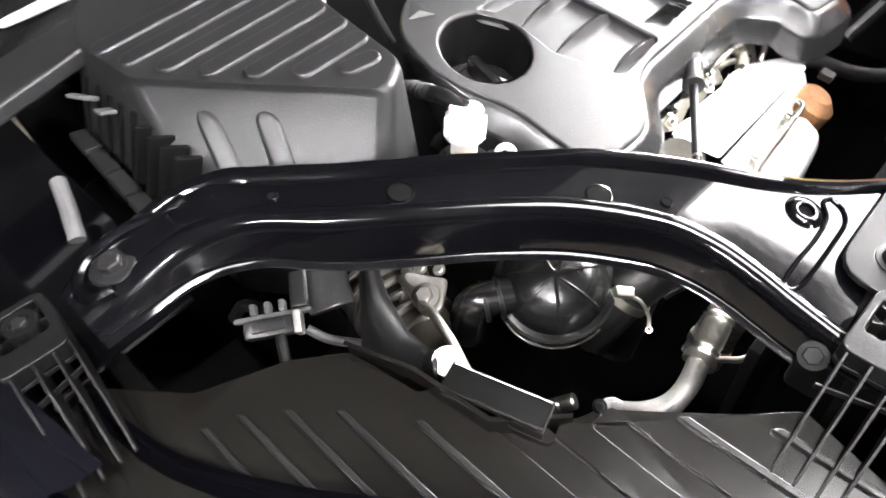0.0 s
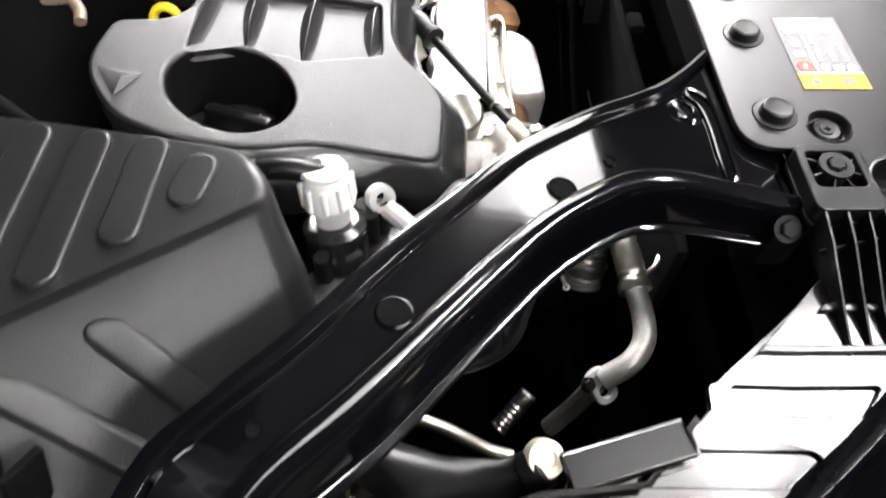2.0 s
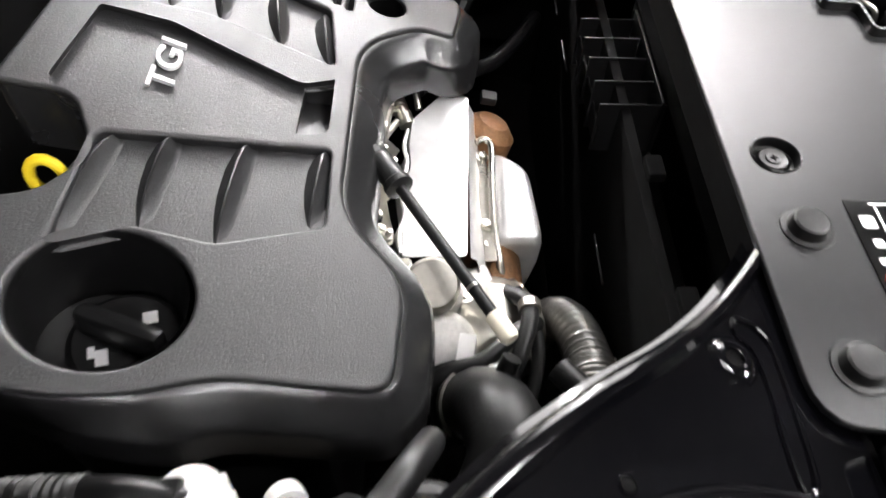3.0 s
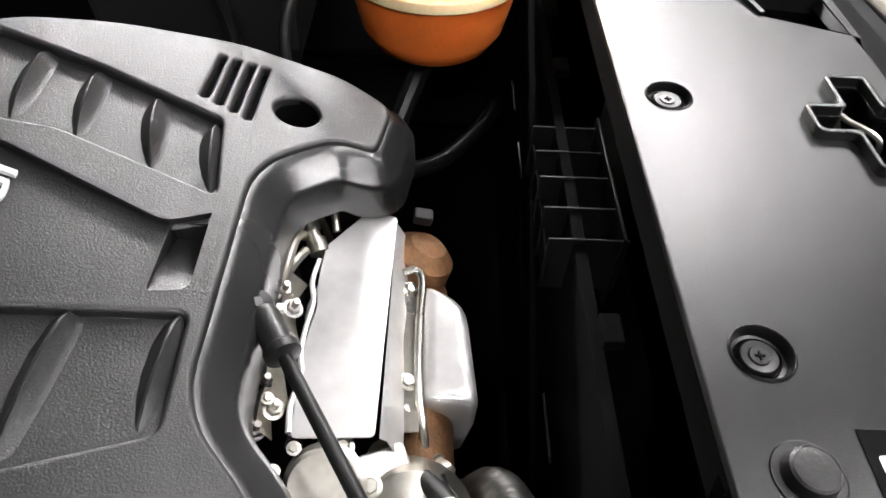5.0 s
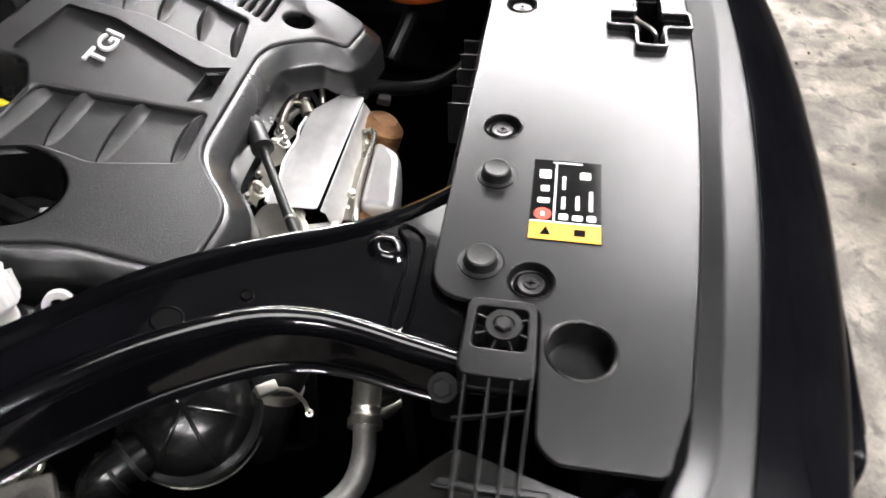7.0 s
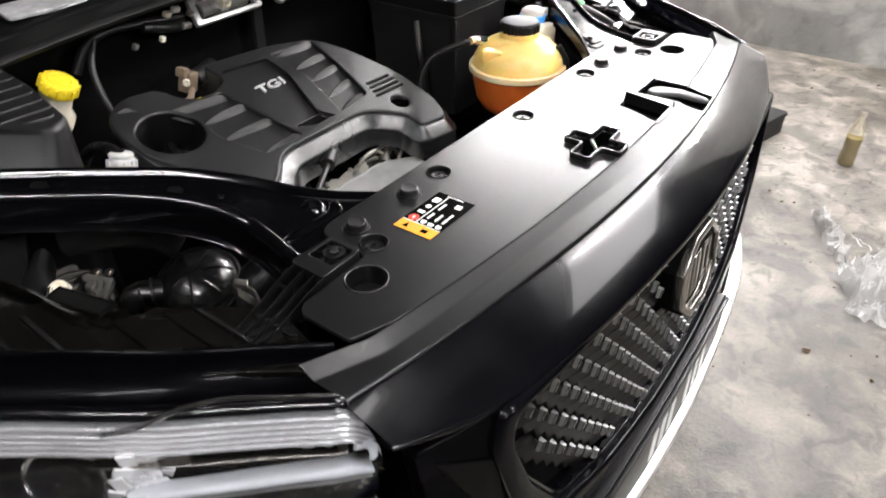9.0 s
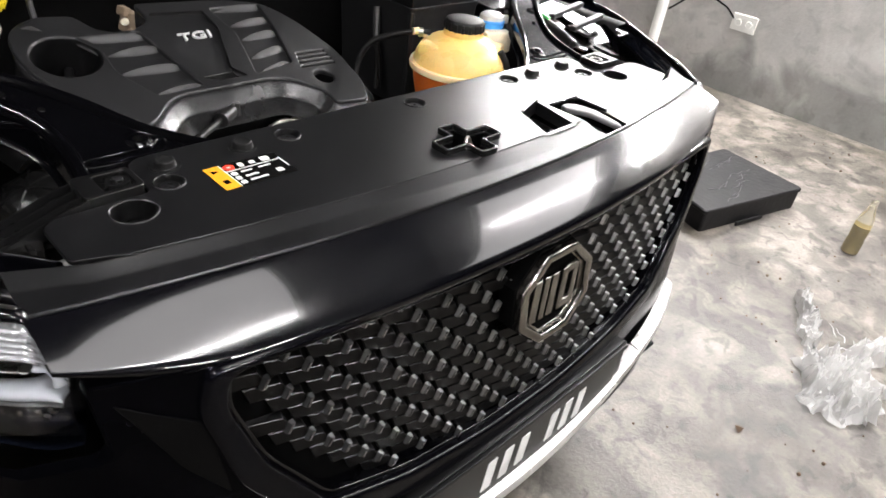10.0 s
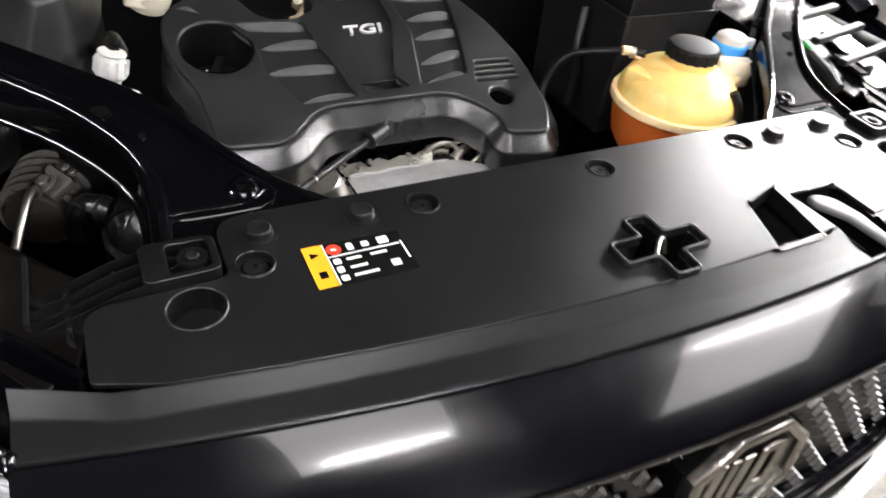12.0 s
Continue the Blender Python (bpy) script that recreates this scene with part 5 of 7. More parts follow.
def oil_cap():
    t = thing("oil_filler_cap", "black oil filler cap with pale symbol down in the cover well", "oil cap", (-0.392, 0.503, 0.86))
    c = (-0.389, 0.505, 0.852)
    part("cap_disc", turned([(0, 0.022), (0.038, 0.022), (0.043, 0.018), (0.044, 0.0), (0, 0.0)], c, (0, -0.2, 1)), "black", t)
    part("cap_grip", rbox((0.074, 0.016, 0.026), 0.006, pose(c[0], c[1] - 0.004, c[2] + 0.034, 11, 0, 70)), "black", t)
    for dx, dy, w, h in ((-0.018, 0.012, 0.014, 0.009), (-0.015, 0.02, 0.01, 0.005), (0.02, -0.012, 0.011, 0.011)):
        part("cap_symbol", rbox((w, h, 0.0006), 0.0002, pose(c[0] + dx, c[1] + dy - 0.004, c[2] + 0.0232 + 0.2 * dy, 11, 0, 20)), "silver_ink", t)


oil_cap()


def oil_dipstick():
    t = thing("oil_dipstick", "bright yellow oil dipstick ring behind the engine cover", "dipstick", (-0.25, 0.598, 0.80))
    ring = [(-0.25 + 0.004 * math.sin(a), 0.598 + 0.015 * math.cos(a), 0.902 + 0.017 * math.sin(a)) for a in frange(0, 2 * math.pi, 15)]
    part("finger_ring", tube(ring, 0.005, 10, straight=True), "yellow", t)
    part("stem", rod((-0.251, 0.598, 0.80), (-0.25, 0.598, 0.886), 0.005), "dark", t)


oil_dipstick()


# ---- engine, exhaust and turbocharger side ----
def engine_block():
    t = thing("engine_block", "dark cast engine block under the plastic cover", "engine", (-0.16, 0.46, 0.45))
    part("block", rbox((0.52, 0.26, 0.36), 0.03, pose(-0.16, 0.49, 0.56)), "dark", t)
    part("cylinder_head", rbox((0.48, 0.22, 0.10), 0.015, pose(-0.16, 0.485, 0.785)), "dark", t)
    for k in range(5):
        part("head_stud", hexbolt((-0.31 + 0.055 * k, 0.372, 0.77 - 0.01 * (k % 2)), 0.006, (0, -0.6, 0.8)), "dark", t)


engine_block()


def turbocharger():
    t = thing("turbocharger", "turbocharger with bright heat shields and rusty housing", "turbocharger", (-0.13, 0.24, 0.6))
    # main folded shield
    ring = [(-0.236, 0.303), (-0.232, 0.236), (0.012, 0.231), (0.014, 0.262), (0.000, 0.273), (-0.035, 0.299), (-0.08, 0.301), (-0.11, 0.298), (-0.15, 0.304), (-0.19, 0.303)]
    f = lambda x, y, z: Vector((x, y, z + 0.779 + 0.035 * math.sin((x + 0.236) * 8) * 0.12 - 0.25 * max(0, 0.26 - y) ** 1.2))
    part("main_shield", bend(plate(rounded(ring, 0.006), (), -0.002, 0.0, 0.0008), f, frange(-0.2, 0.0, 9)), "alu", t, "bright pressed heat shield")
    rows = []
    for x in frange(-0.231, 0.010, 9):
        w = 0.002 * math.sin(x * 90)
        rows.append([(x, 0.2325, 0.772), (x, 0.228 + w, 0.768), (x, 0.222, 0.752), (x, 0.218 + w, 0.738), (x, 0.214, 0.733)])
    part("shield_fold", loft(rows), "alu", t)
    rows = []
    for x in frange(-0.235, -0.02, 12):
        w = 0.004 * math.sin(x * 120)
        rows.append([(x, 0.301 + w * 0.3 - max(0, x + 0.1) * 0.12, 0.778), (x, 0.306 + w - max(0, x + 0.1) * 0.12, 0.772), (x, 0.312 + w - max(0, x + 0.1) * 0.12, 0.752)])
    part("shield_back_fold", loft(rows), "alu", t)
    # second shield, a rounded bulge
    rows = []
    for k, (ins, z) in enumerate(((0.014, 0.742), (0.006, 0.7405), (0.0015, 0.736), (0.0, 0.726), (0.001, 0.69), (0.008, 0.63))):
        r = rounded([(-0.178 + ins, 0.146 + ins), (-0.068 - ins, 0.158 + ins, 0.03), (-0.046 - ins, 0.203 - ins), (-0.176 + ins, 0.201 - ins)], 0.013, 4)
        rows.append([(x, y, z + 0.10 * (x + 0.12)) for x, y in r])
    bm = loft([r + r[:1] for r in rows])
    cap = bmesh.new()
    cap.faces.new([cap.verts.new(p) for p in rows[0]])
    bm = join(bm, cap)
    bmesh.ops.remove_doubles(bm, verts=bm.verts, dist=1e-6)
    part("bulged_shield", bm, "alu", t, "rounded bright heat shield", 60)
    # bracket strip, loop pipe and bolts between the two shields
    part("bracket_strip", rbox((0.16, 0.014, 0.003), 0.001, pose(-0.125, 0.212, 0.737, 0, -4, 3)), "steel", t)
    part("oil_pipe", tube([(-0.045, 0.222, 0.757), (-0.040, 0.210, 0.757), (-0.052, 0.203, 0.753), (-0.10, 0.204, 0.747), (-0.16, 0.203, 0.738), (-0.195, 0.198, 0.728), (-0.213, 0.194, 0.715)], 0.0042, 10), "steel", t, "thin bent steel pipe")
    for p, r in (((-0.055, 0.214, 0.743), 0.006), ((-0.158, 0.213, 0.737), 0.006), ((-0.182, 0.212, 0.73), 0.005)):
        part("shield_bolt", hexbolt(p, r, (0, -0.3, 1)), "steel", t)
    part("turbine_housing", turned([(0, 0.02), (0.02, 0.018), (0.035, 0.005), (0.038, -0.02), (0.032, -0.05), (0, -0.052)], (-0.003, 0.205, 0.735), (0.2, -0.4, 0.9)), "rust", t, "rusty brown turbine housing")
    part("housing_neck", rod((-0.24, 0.20, 0.685), (-0.02, 0.21, 0.70), 0.034), "rust", t)
    part("plug", rbox((0.016, 0.02, 0.012), 0.002, pose(0.028, 0.205, 0.765, 10, 0, 0)), "dark", t)
    part("big_bolt", hexbolt((-0.221, 0.231, 0.716), 0.010, (-0.1, -0.3, 1), 1.5), "steel", t)
    part("union_nut", hexbolt((-0.222, 0.187, 0.705), 0.010, (-0.6, -0.6, 0.5), 1.2, 0.02), "steel", t)
    part("compressor_shell", turned([(0, 0.022), (0.022, 0.021), (0.046, 0.010), (0.058, -0.012), (0.056, -0.035), (0, -0.04)], (-0.285, 0.205, 0.722), (-0.45, -0.15, 1)), "steel", t, "grey cast compressor shell")
    part("actuator_can", turned([(0, 0.03), (0.023, 0.03), (0.027, 0.024), (0.027, -0.012), (0.033, -0.014), (0.033, -0.022), (0, -0.024)], (-0.272, 0.272, 0.775), (-0.45, -0.05, 1)), "steel", t, "silver actuator canister")
    part("actuator_body", turned([(0.0, 0.016), (0.030, 0.014), (0.036, 0.004), (0.036, -0.028), (0.03, -0.05), (0, -0.05)], (-0.315, 0.262, 0.738), (-0.7, -0.1, 1)), "cast", t)
    part("actuator_label", rbox((0.028, 0.018, 0.0008), 0, pose(-0.328, 0.238, 0.758, 30, -38, -10)), "label_white", t, "small pale label")
    part("outlet_hose", tube([(-0.33, 0.25, 0.72), (-0.37, 0.24, 0.71), (-0.42, 0.23, 0.68), (-0.46, 0.23, 0.60)], 0.032, 16), "rubber", t)
    for p in ((-0.245, 0.298, 0.78), (-0.262, 0.312, 0.775), (-0.295, 0.30, 0.77)):
        part("small_bolt", hexbolt(p, 0.004, (-0.2, -0.2, 1)), "steel", t)
    part("vacuum_hose", tube([(-0.37, 0.285, 0.735), (-0.352, 0.258, 0.752), (-0.343, 0.225, 0.758), (-0.325, 0.202, 0.762), (-0.305, 0.184, 0.757), (-0.288, 0.165, 0.740)], 0.0085, 12), "rubber", t, "black vacuum hose")
    part("hose_tag", rbox((0.018, 0.022, 0.001), 0.0003, pose(-0.352, 0.205, 0.757, 10, -20, 15)), "label_white", t, "small white tag")
    for x, y, z in ((-0.235, 0.262, 0.764), (-0.262, 0.238, 0.752), (-0.292, 0.262, 0.748)):
        part("flange_bolt", hexbolt((x, y, z), 0.0065, (-0.3, -0.1, 1), 1.5), "steel", t)
    part("flange_plate", rbox((0.075, 0.05, 0.012), 0.004, pose(-0.262, 0.222, 0.735, 10, -18, 25)), "cast", t)
    # fittings crowded between the shield and the cover's skirt
    part("feed_union", turned([(0, 0.03), (0.006, 0.03), (0.0065, 0.022), (0.0085, 0.021), (0.0085, 0.013), (0.0065, 0.012), (0.0065, 0.004), (0.010, 0.003), (0.010, -0.012), (0, -0.014)], (-0.030, 0.309, 0.782), (0.75, 0.35, 0.35)), "steel", t, "silver banjo union")
    part("feed_pipe", tube([(-0.008, 0.318, 0.79), (0.016, 0.322, 0.782), (0.020, 0.312, 0.76), (0.010, 0.300, 0.72)], 0.0038, 8), "steel", t)
    part("return_pipe", tube([(-0.045, 0.316, 0.788), (-0.062, 0.326, 0.786), (-0.066, 0.334, 0.772), (-0.050, 0.338, 0.75)], 0.0045, 8), "steel", t)
    part("gasket_edge", rbox((0.20, 0.005, 0.012), 0.001, pose(-0.11, 0.334, 0.762, 0, 0, 2)), "steel", t)
    for k, x in enumerate((-0.088, -0.108, -0.186, -0.210, -0.229)):
        part("manifold_nut", hexbolt((x, 0.333 - 0.012 * (k % 2), 0.776), 0.0068, (-0.1, -0.5, 1), 1.4), ("steel", "cast", "dark")[k % 3], t)
        part("manifold_stud", rod((x, 0.333 - 0.012 * (k % 2), 0.776), (x - 0.001, 0.327 - 0.012 * (k % 2), 0.790), 0.0034, 8), "steel", t)
    part("crumpled_rim", tube([(-0.232 + 0.026 * k, 0.3045 + 0.0025 * math.sin(k * 2.3), 0.7795 + 0.0012 * math.sin(k * 3.1)) for k in range(8)], 0.0026, 8), "alu", t)
    part("rusty_lug", rbox((0.03, 0.02, 0.012), 0.003, pose(-0.205, 0.215, 0.706, 0, 0, 20)), "rust", t)


turbocharger()


def dipstick():
    """The rod with its rubber-booted ball ends that crosses the turbocharger."""
    t = thing("control_rod", "thin black control rod with rubber boot and pale end fitting", "rod", (-0.26, 0.27, 0.8))
    a, b = Vector((-0.163, 0.328, 0.846)), Vector((-0.356, 0.207, 0.833))
    d = (b - a).normalized()
    part("boot", turned([(0, -0.004), (0.010, -0.004), (0.0125, 0.002), (0.0125, 0.032), (0.0145, 0.034), (0.0145, 0.041), (0.008, 0.043), (0, 0.043)], a + d * 0.004, d), "rubber", t)
    part("ball_cup", turned([(0, 0.010), (0.006, 0.010), (0.012, 0.008), (0.0135, 0.0), (0.012, -0.012), (0, -0.014)], a + Vector((0.004, 0.004, 0.0)), (-0.3, -0.3, 1)), "rubber", t)
    part("cup_screw", turned([(0, 0.0), (0.004, 0.0), (0.004, -0.003), (0, -0.003)], a + Vector((0.001, 0.001, 0.0125)), (-0.3, -0.3, 1), 12), "grey", t)
    part("rod_shaft", rod(a + d * 0.045, b - d * 0.02, 0.0058), "rubber", t)
    part("end_fitting", turned([(0, 0), (0.008, 0), (0.0085, 0.004), (0.0085, 0.024), (0.0065, 0.028), (0, 0.028)], b - d * 0.022, d), "offwhite", t, "pale plastic end fitting")
    part("band", turned([(0, 0), (0.0066, 0), (0.0066, 0.003), (0, 0.003)], b - d * 0.055, d), "steel", t)


dipstick()


def hose(name, label, pts, r, mat="rubber", wave=0.0, pitch=0.008, sides=14, category="hose", clamps=()):
    t = thing(name, label, category, Vector(pts[0]))
    part("hose_wall" if mat == "rubber" else "pipe_wall", tube(pts, r, sides, wave=wave, pitch=pitch), mat, t)
    line = spline(pts, 8)
    for k in clamps:
        i = int(k * (len(line) - 2))
        d = (line[i + 1] - line[i]).normalized()
        rr = r if not isinstance(r, tuple) else r[0]
        part("clamp", turned([(rr * 1.0, -0.005), (rr + 0.003, -0.005), (rr + 0.003, 0.005), (rr * 1.0, 0.005)], line[i], d), "steel", t, "steel hose clamp")
    return t


hose("corrugated_hose", "silver corrugated metal hose behind the radiator", [(-0.212, 0.15, 0.58), (-0.222, 0.128, 0.645), (-0.258, 0.116, 0.685), (-0.305, 0.112, 0.712), (-0.355, 0.112, 0.728), (-0.405, 0.116, 0.715), (-0.44, 0.12, 0.66)], 0.024, "foil", 0.0014, 0.006, clamps=(0.04, 0.96))
hose("coolant_hose", "thin black hose with steel clip", [(-0.25, 0.195, 0.74), (-0.285, 0.175, 0.765), (-0.33, 0.185, 0.76), (-0.36, 0.20, 0.74)], 0.0085, clamps=(0.35,))
hose("breather_hose", "black rubber breather hose by the turbocharger", [(-0.36, 0.20, 0.80), (-0.38, 0.215, 0.77), (-0.40, 0.24, 0.74), (-0.41, 0.26, 0.66)], 0.009)
hose("vacuum_hose", "black curved rubber hose", [(-0.25, 0.185, 0.745), (-0.30, 0.165, 0.735), (-0.35, 0.17, 0.71), (-0.40, 0.2, 0.68)], 0.007)
hose("radiator_hose", "grey-black radiator hose crossing behind the engine cover", [(0.15, 0.30, 0.675), (0.196, 0.272, 0.669), (0.25, 0.222, 0.635), (0.30, 0.178, 0.615), (0.38, 0.13, 0.605), (0.46, 0.09, 0.60)], 0.0125, "airbox", clamps=(0.12,))
hose("vent_hose", "thin black vent hose to the coolant tank", [(0.15, 0.33, 0.76), (0.16, 0.36, 0.86), (0.19, 0.35, 0.925), (0.24, 0.30, 0.955), (0.285, 0.262, 0.962)], 0.0065, clamps=(0.95,))
hose("bright_tube", "bright bent metal tube beside the turbocharger", [(-0.05, 0.34, 0.77), (-0.03, 0.325, 0.80), (0.0, 0.312, 0.806), (0.012, 0.298, 0.79), (-0.008, 0.292, 0.775)], 0.0042, "steel")
hose("bent_tube", "small bent steel tube beside the engine", [(-0.10, 0.34, 0.76), (-0.07, 0.33, 0.795), (-0.04, 0.325, 0.80), (-0.02, 0.32, 0.78)], 0.005, "steel")


def exhaust_bits():
    t = thing("manifold_bracket", "bright crumpled bracket and bolts beside the engine", "bracket", (-0.17, 0.315, 0.76))
    rows = []
    for k in frange(0, 1, 9):
        x = -0.235 + 0.16 * k
        rows.append([(x, 0.318 + 0.006 * math.sin(k * 17), 0.765 + 0.006 * math.cos(k * 13)), (x + 0.004, 0.330, 0.785 + 0.005 * math.sin(k * 21)), (x, 0.343 + 0.004 * math.cos(k * 19), 0.770)])
    part("crumpled_sheet", loft(rows), "steel", t)
    for p in ((-0.205, 0.325, 0.785), (-0.115, 0.33, 0.785), (-0.075, 0.335, 0.79), (-0.245, 0.335, 0.77)):
        part("stud_nut", hexbolt(p, 0.0038, (-0.1, -0.4, 0.9)), "steel", t)


exhaust_bits()


# ---- intake side by the air filter box ----
def white_coupling():
    t = thing("fuel_coupling", "white ribbed quick coupling on a black canister", "coupling", (-0.545, 0.395, 0.90))
    a = Vector((-0.560, 0.385, 0.895))
    d = Vector((0.25, 0.06, 1)).normalized()
    part("canister", turned([(0, -0.045), (0.025, -0.045), (0.0255, 0.016), (0.022, 0.020), (0.022, 0.026), (0.0262, 0.029), (0.0262, 0.037), (0.020, 0.042), (0, 0.042)], a, d), "rim_gloss", t)
    for k in range(6):
        u = 2 * math.pi * k / 6 + 0.2
        qq = Vector((0, 0, 1)).rotation_difference(d).to_matrix()
        p = a + qq @ Vector((math.cos(u), math.sin(u), 0)) * 0.024
        part("canister_clip", rbox((0.006, 0.009, 0.030), 0.002, Matrix.Translation(p + d * 0.020) @ qq.to_4x4() @ pose(0, 0, 0, 0, 0, math.degrees(u))), "rim_gloss", t)
    part("neck", turned([(0, 0), (0.0155, 0), (0.0165, 0.006), (0.014, 0.010), (0.014, 0.035), (0, 0.035)], a + d * 0.028, d), "white", t, "pale plastic neck")
    part("collar", turned([(0.0, 0.0), (0.019, 0.0), (0.021, 0.004), (0.019, 0.024), (0.015, 0.029), (0, 0.029)], a + d * 0.058, d, 20), "white", t, "white ribbed collar")
    for k in range(10):
        u = 2 * math.pi * k / 10
        q = Vector((0, 0, 1)).rotation_difference(d).to_matrix()
        p = a + d * 0.073 + q @ Vector((math.cos(u), math.sin(u), 0)) * 0.0200
        part("grip_rib", rod(p - d * 0.011, p + d * 0.010, 0.0024, 8), "white", t)
    top = a + d * 0.080
    part("top_disc", turned([(0, 0.0), (0.017, 0.0), (0.0185, 0.002), (0.017, 0.005), (0, 0.006)], a + d * 0.088, d, 20), "white", t)
    part("top_tab", rbox((0.013, 0.040, 0.010), 0.003, pose(top.x + 0.004, top.y + 0.022, top.z + 0.010, 0, 0, 6)), "black", t)
    part("elbow", tube([top + d * 0.006, top + Vector((0.004, 0.03, 0.010)), top + Vector((0.006, 0.055, 0.004))], 0.0085, 12), "black", t, "black plastic elbow")
    part("corrugated_line", tube([top + Vector((0.006, 0.052, 0.005)), top + Vector((0.008, 0.085, -0.006)), top + Vector((0.012, 0.13, -0.03)), top + Vector((0.02, 0.18, -0.07))], 0.0085, 12, wave=0.0016, pitch=0.006), "rubber", t)
    for dx, dy in ((-0.024, 0.010), (0.030, -0.020), (0.020, -0.026)):
        part("canister_rib", rod(a + Vector((dx, dy, -0.03)), a + Vector((dx, dy, 0.032)) + d * 0.004, 0.007), "black", t)


white_coupling()


def hose_tee():
    t = thing("hose_clip", "white plastic hose clip and fitting", "clip", (-0.53, 0.345, 0.90))
    part("clip_ring", turned([(0.006, -0.005), (0.012, -0.005), (0.012, 0.005), (0.006, 0.005)], (-0.526, 0.351, 0.934), (-0.7, -0.5, 0.5)), "white", t)
    part("clip_arm", tube([(-0.532, 0.345, 0.928), (-0.545, 0.33, 0.925), (-0.555, 0.318, 0.915), (-0.562, 0.318, 0.895)], 0.008, 10), "white", t)
    part("clip_post", rod((-0.526, 0.351, 0.925), (-0.526, 0.353, 0.88), 0.008), "black", t)
    part("clip_hose", tube([(-0.545, 0.32, 0.915), (-0.52, 0.30, 0.905), (-0.49, 0.28, 0.90), (-0.46, 0.27, 0.86)], 0.011, 12), "airbox", t)


hose_tee()
hose("intake_pipe", "dark grey plastic intake pipe below the air filter box", [(-0.64, 0.44, 0.868), (-0.60, 0.405, 0.872), (-0.565, 0.37, 0.87), (-0.54, 0.342, 0.862), (-0.52, 0.32, 0.84)], 0.030, "airbox", category="pipe")
hose("inlet_duct", "fat black inlet duct below the brace", [(-0.36, 0.235, 0.71), (-0.40, 0.215, 0.775), (-0.44, 0.205, 0.785), (-0.48, 0.22, 0.76), (-0.52, 0.24, 0.70)], 0.036, clamps=(0.12, 0.8))


def turbo_inlet():
    """A domed black inlet cap: radial ribs, stepped collar and a worm-drive clamp with its loose tail."""
    t = thing("turbo_inlet_hose", "glossy black domed inlet with radial ribs and worm-drive clamp", "hose", (-0.55, 0.25, 0.70))
    c, ax = Vector((-0.540, 0.272, 0.797)), Vector((-0.35, -0.25, 1)).normalized()
    big = lambda prof: [(r * 1.2, h) for r, h in prof]
    part("dome", turned(big([(0, 0.026), (0.016, 0.025), (0.030, 0.020), (0.042, 0.010), (0.049, -0.002), (0.051, -0.006), (0.056, -0.008), (0.057, -0.014), (0.054, -0.017), (0.057, -0.022), (0.057, -0.030), (0.053, -0.034),
                         (0.058, -0.040), (0.058, -0.052), (0.054, -0.056), (0.054, -0.10), (0, -0.10)]), c, ax, 40), "rim_gloss", t)
    q = Vector((0, 0, 1)).rotation_difference(ax).to_matrix()
    for k in range(7):
        u = 2 * math.pi * k / 7 + 0.3
        d = Vector((math.cos(u), math.sin(u), 0))
        pts = [c + q @ (d * r * 1.2 + Vector((0, 0, h))) for r, h in ((0.004, 0.0265), (0.018, 0.0252), (0.031, 0.0200), (0.042, 0.0108), (0.0485, -0.001))]
        part("dome_rib", tube(pts, 0.0019, 8), "rim_gloss", t)
    part("collar_bead", turned(big([(0.055, -0.008), (0.0580, -0.0095), (0.0585, -0.0115), (0.0575, -0.0135)]), c, ax, 40), "rubber", t)
    part("clamp_band", turned(big([(0.0580, -0.051), (0.0600, -0.051), (0.0600, -0.041), (0.0580, -0.041)]), c, ax, 40), "dark_chrome", t, "steel clamp band")
    for k in range(16):
        u = -1.9 + 0.075 * k
        p = c + q @ (Vector((math.cos(u), math.sin(u), 0)) * 0.0722 + Vector((0, 0, -0.046)))
        part("clamp_slot", rbox((0.0010, 0.0016, 0.006), 0, Matrix.Translation(p) @ q.to_4x4() @ pose(0, 0, 0, 0, 0, math.degrees(u))), "gap", t)
    part("clamp_screw", rbox((0.012, 0.022, 0.010), 0.002, pose(-0.508, 0.203, 0.800, 20, -20, 40)), "steel", t, "bright clamp screw housing")
    part("clamp_tail", tube([(-0.508, 0.201, 0.797), (-0.500, 0.186, 0.790), (-0.502, 0.172, 0.776), (-0.508, 0.166, 0.766)], 0.0022, 8), "steel", t)
    part("tail_end", turned([(0.0018, -0.001), (0.0040, -0.001), (0.0040, 0.001), (0.0018, 0.001)], (-0.509, 0.165, 0.764), (-0.6, -0.3, 0.8), 14), "steel", t)
    part("side_branch", tube([c + Vector((-0.04, 0.03, -0.01)), c + Vector((-0.075, 0.055, -0.012)), c + Vector((-0.09, 0.06, -0.06))], 0.022, 14), "rim_gloss", t)
    for k in (0.35, 0.75):
        p = (c + Vector((-0.04, 0.03, -0.01))).lerp(c + Vector((-0.075, 0.055, -0.012)), k)
        part("branch_ring", turned([(0.021, -0.003), (0.0245, -0.002), (0.0245, 0.002), (0.021, 0.003)], p, (-0.8, 0.57, -0.05)), "rubber", t)


turbo_inlet()


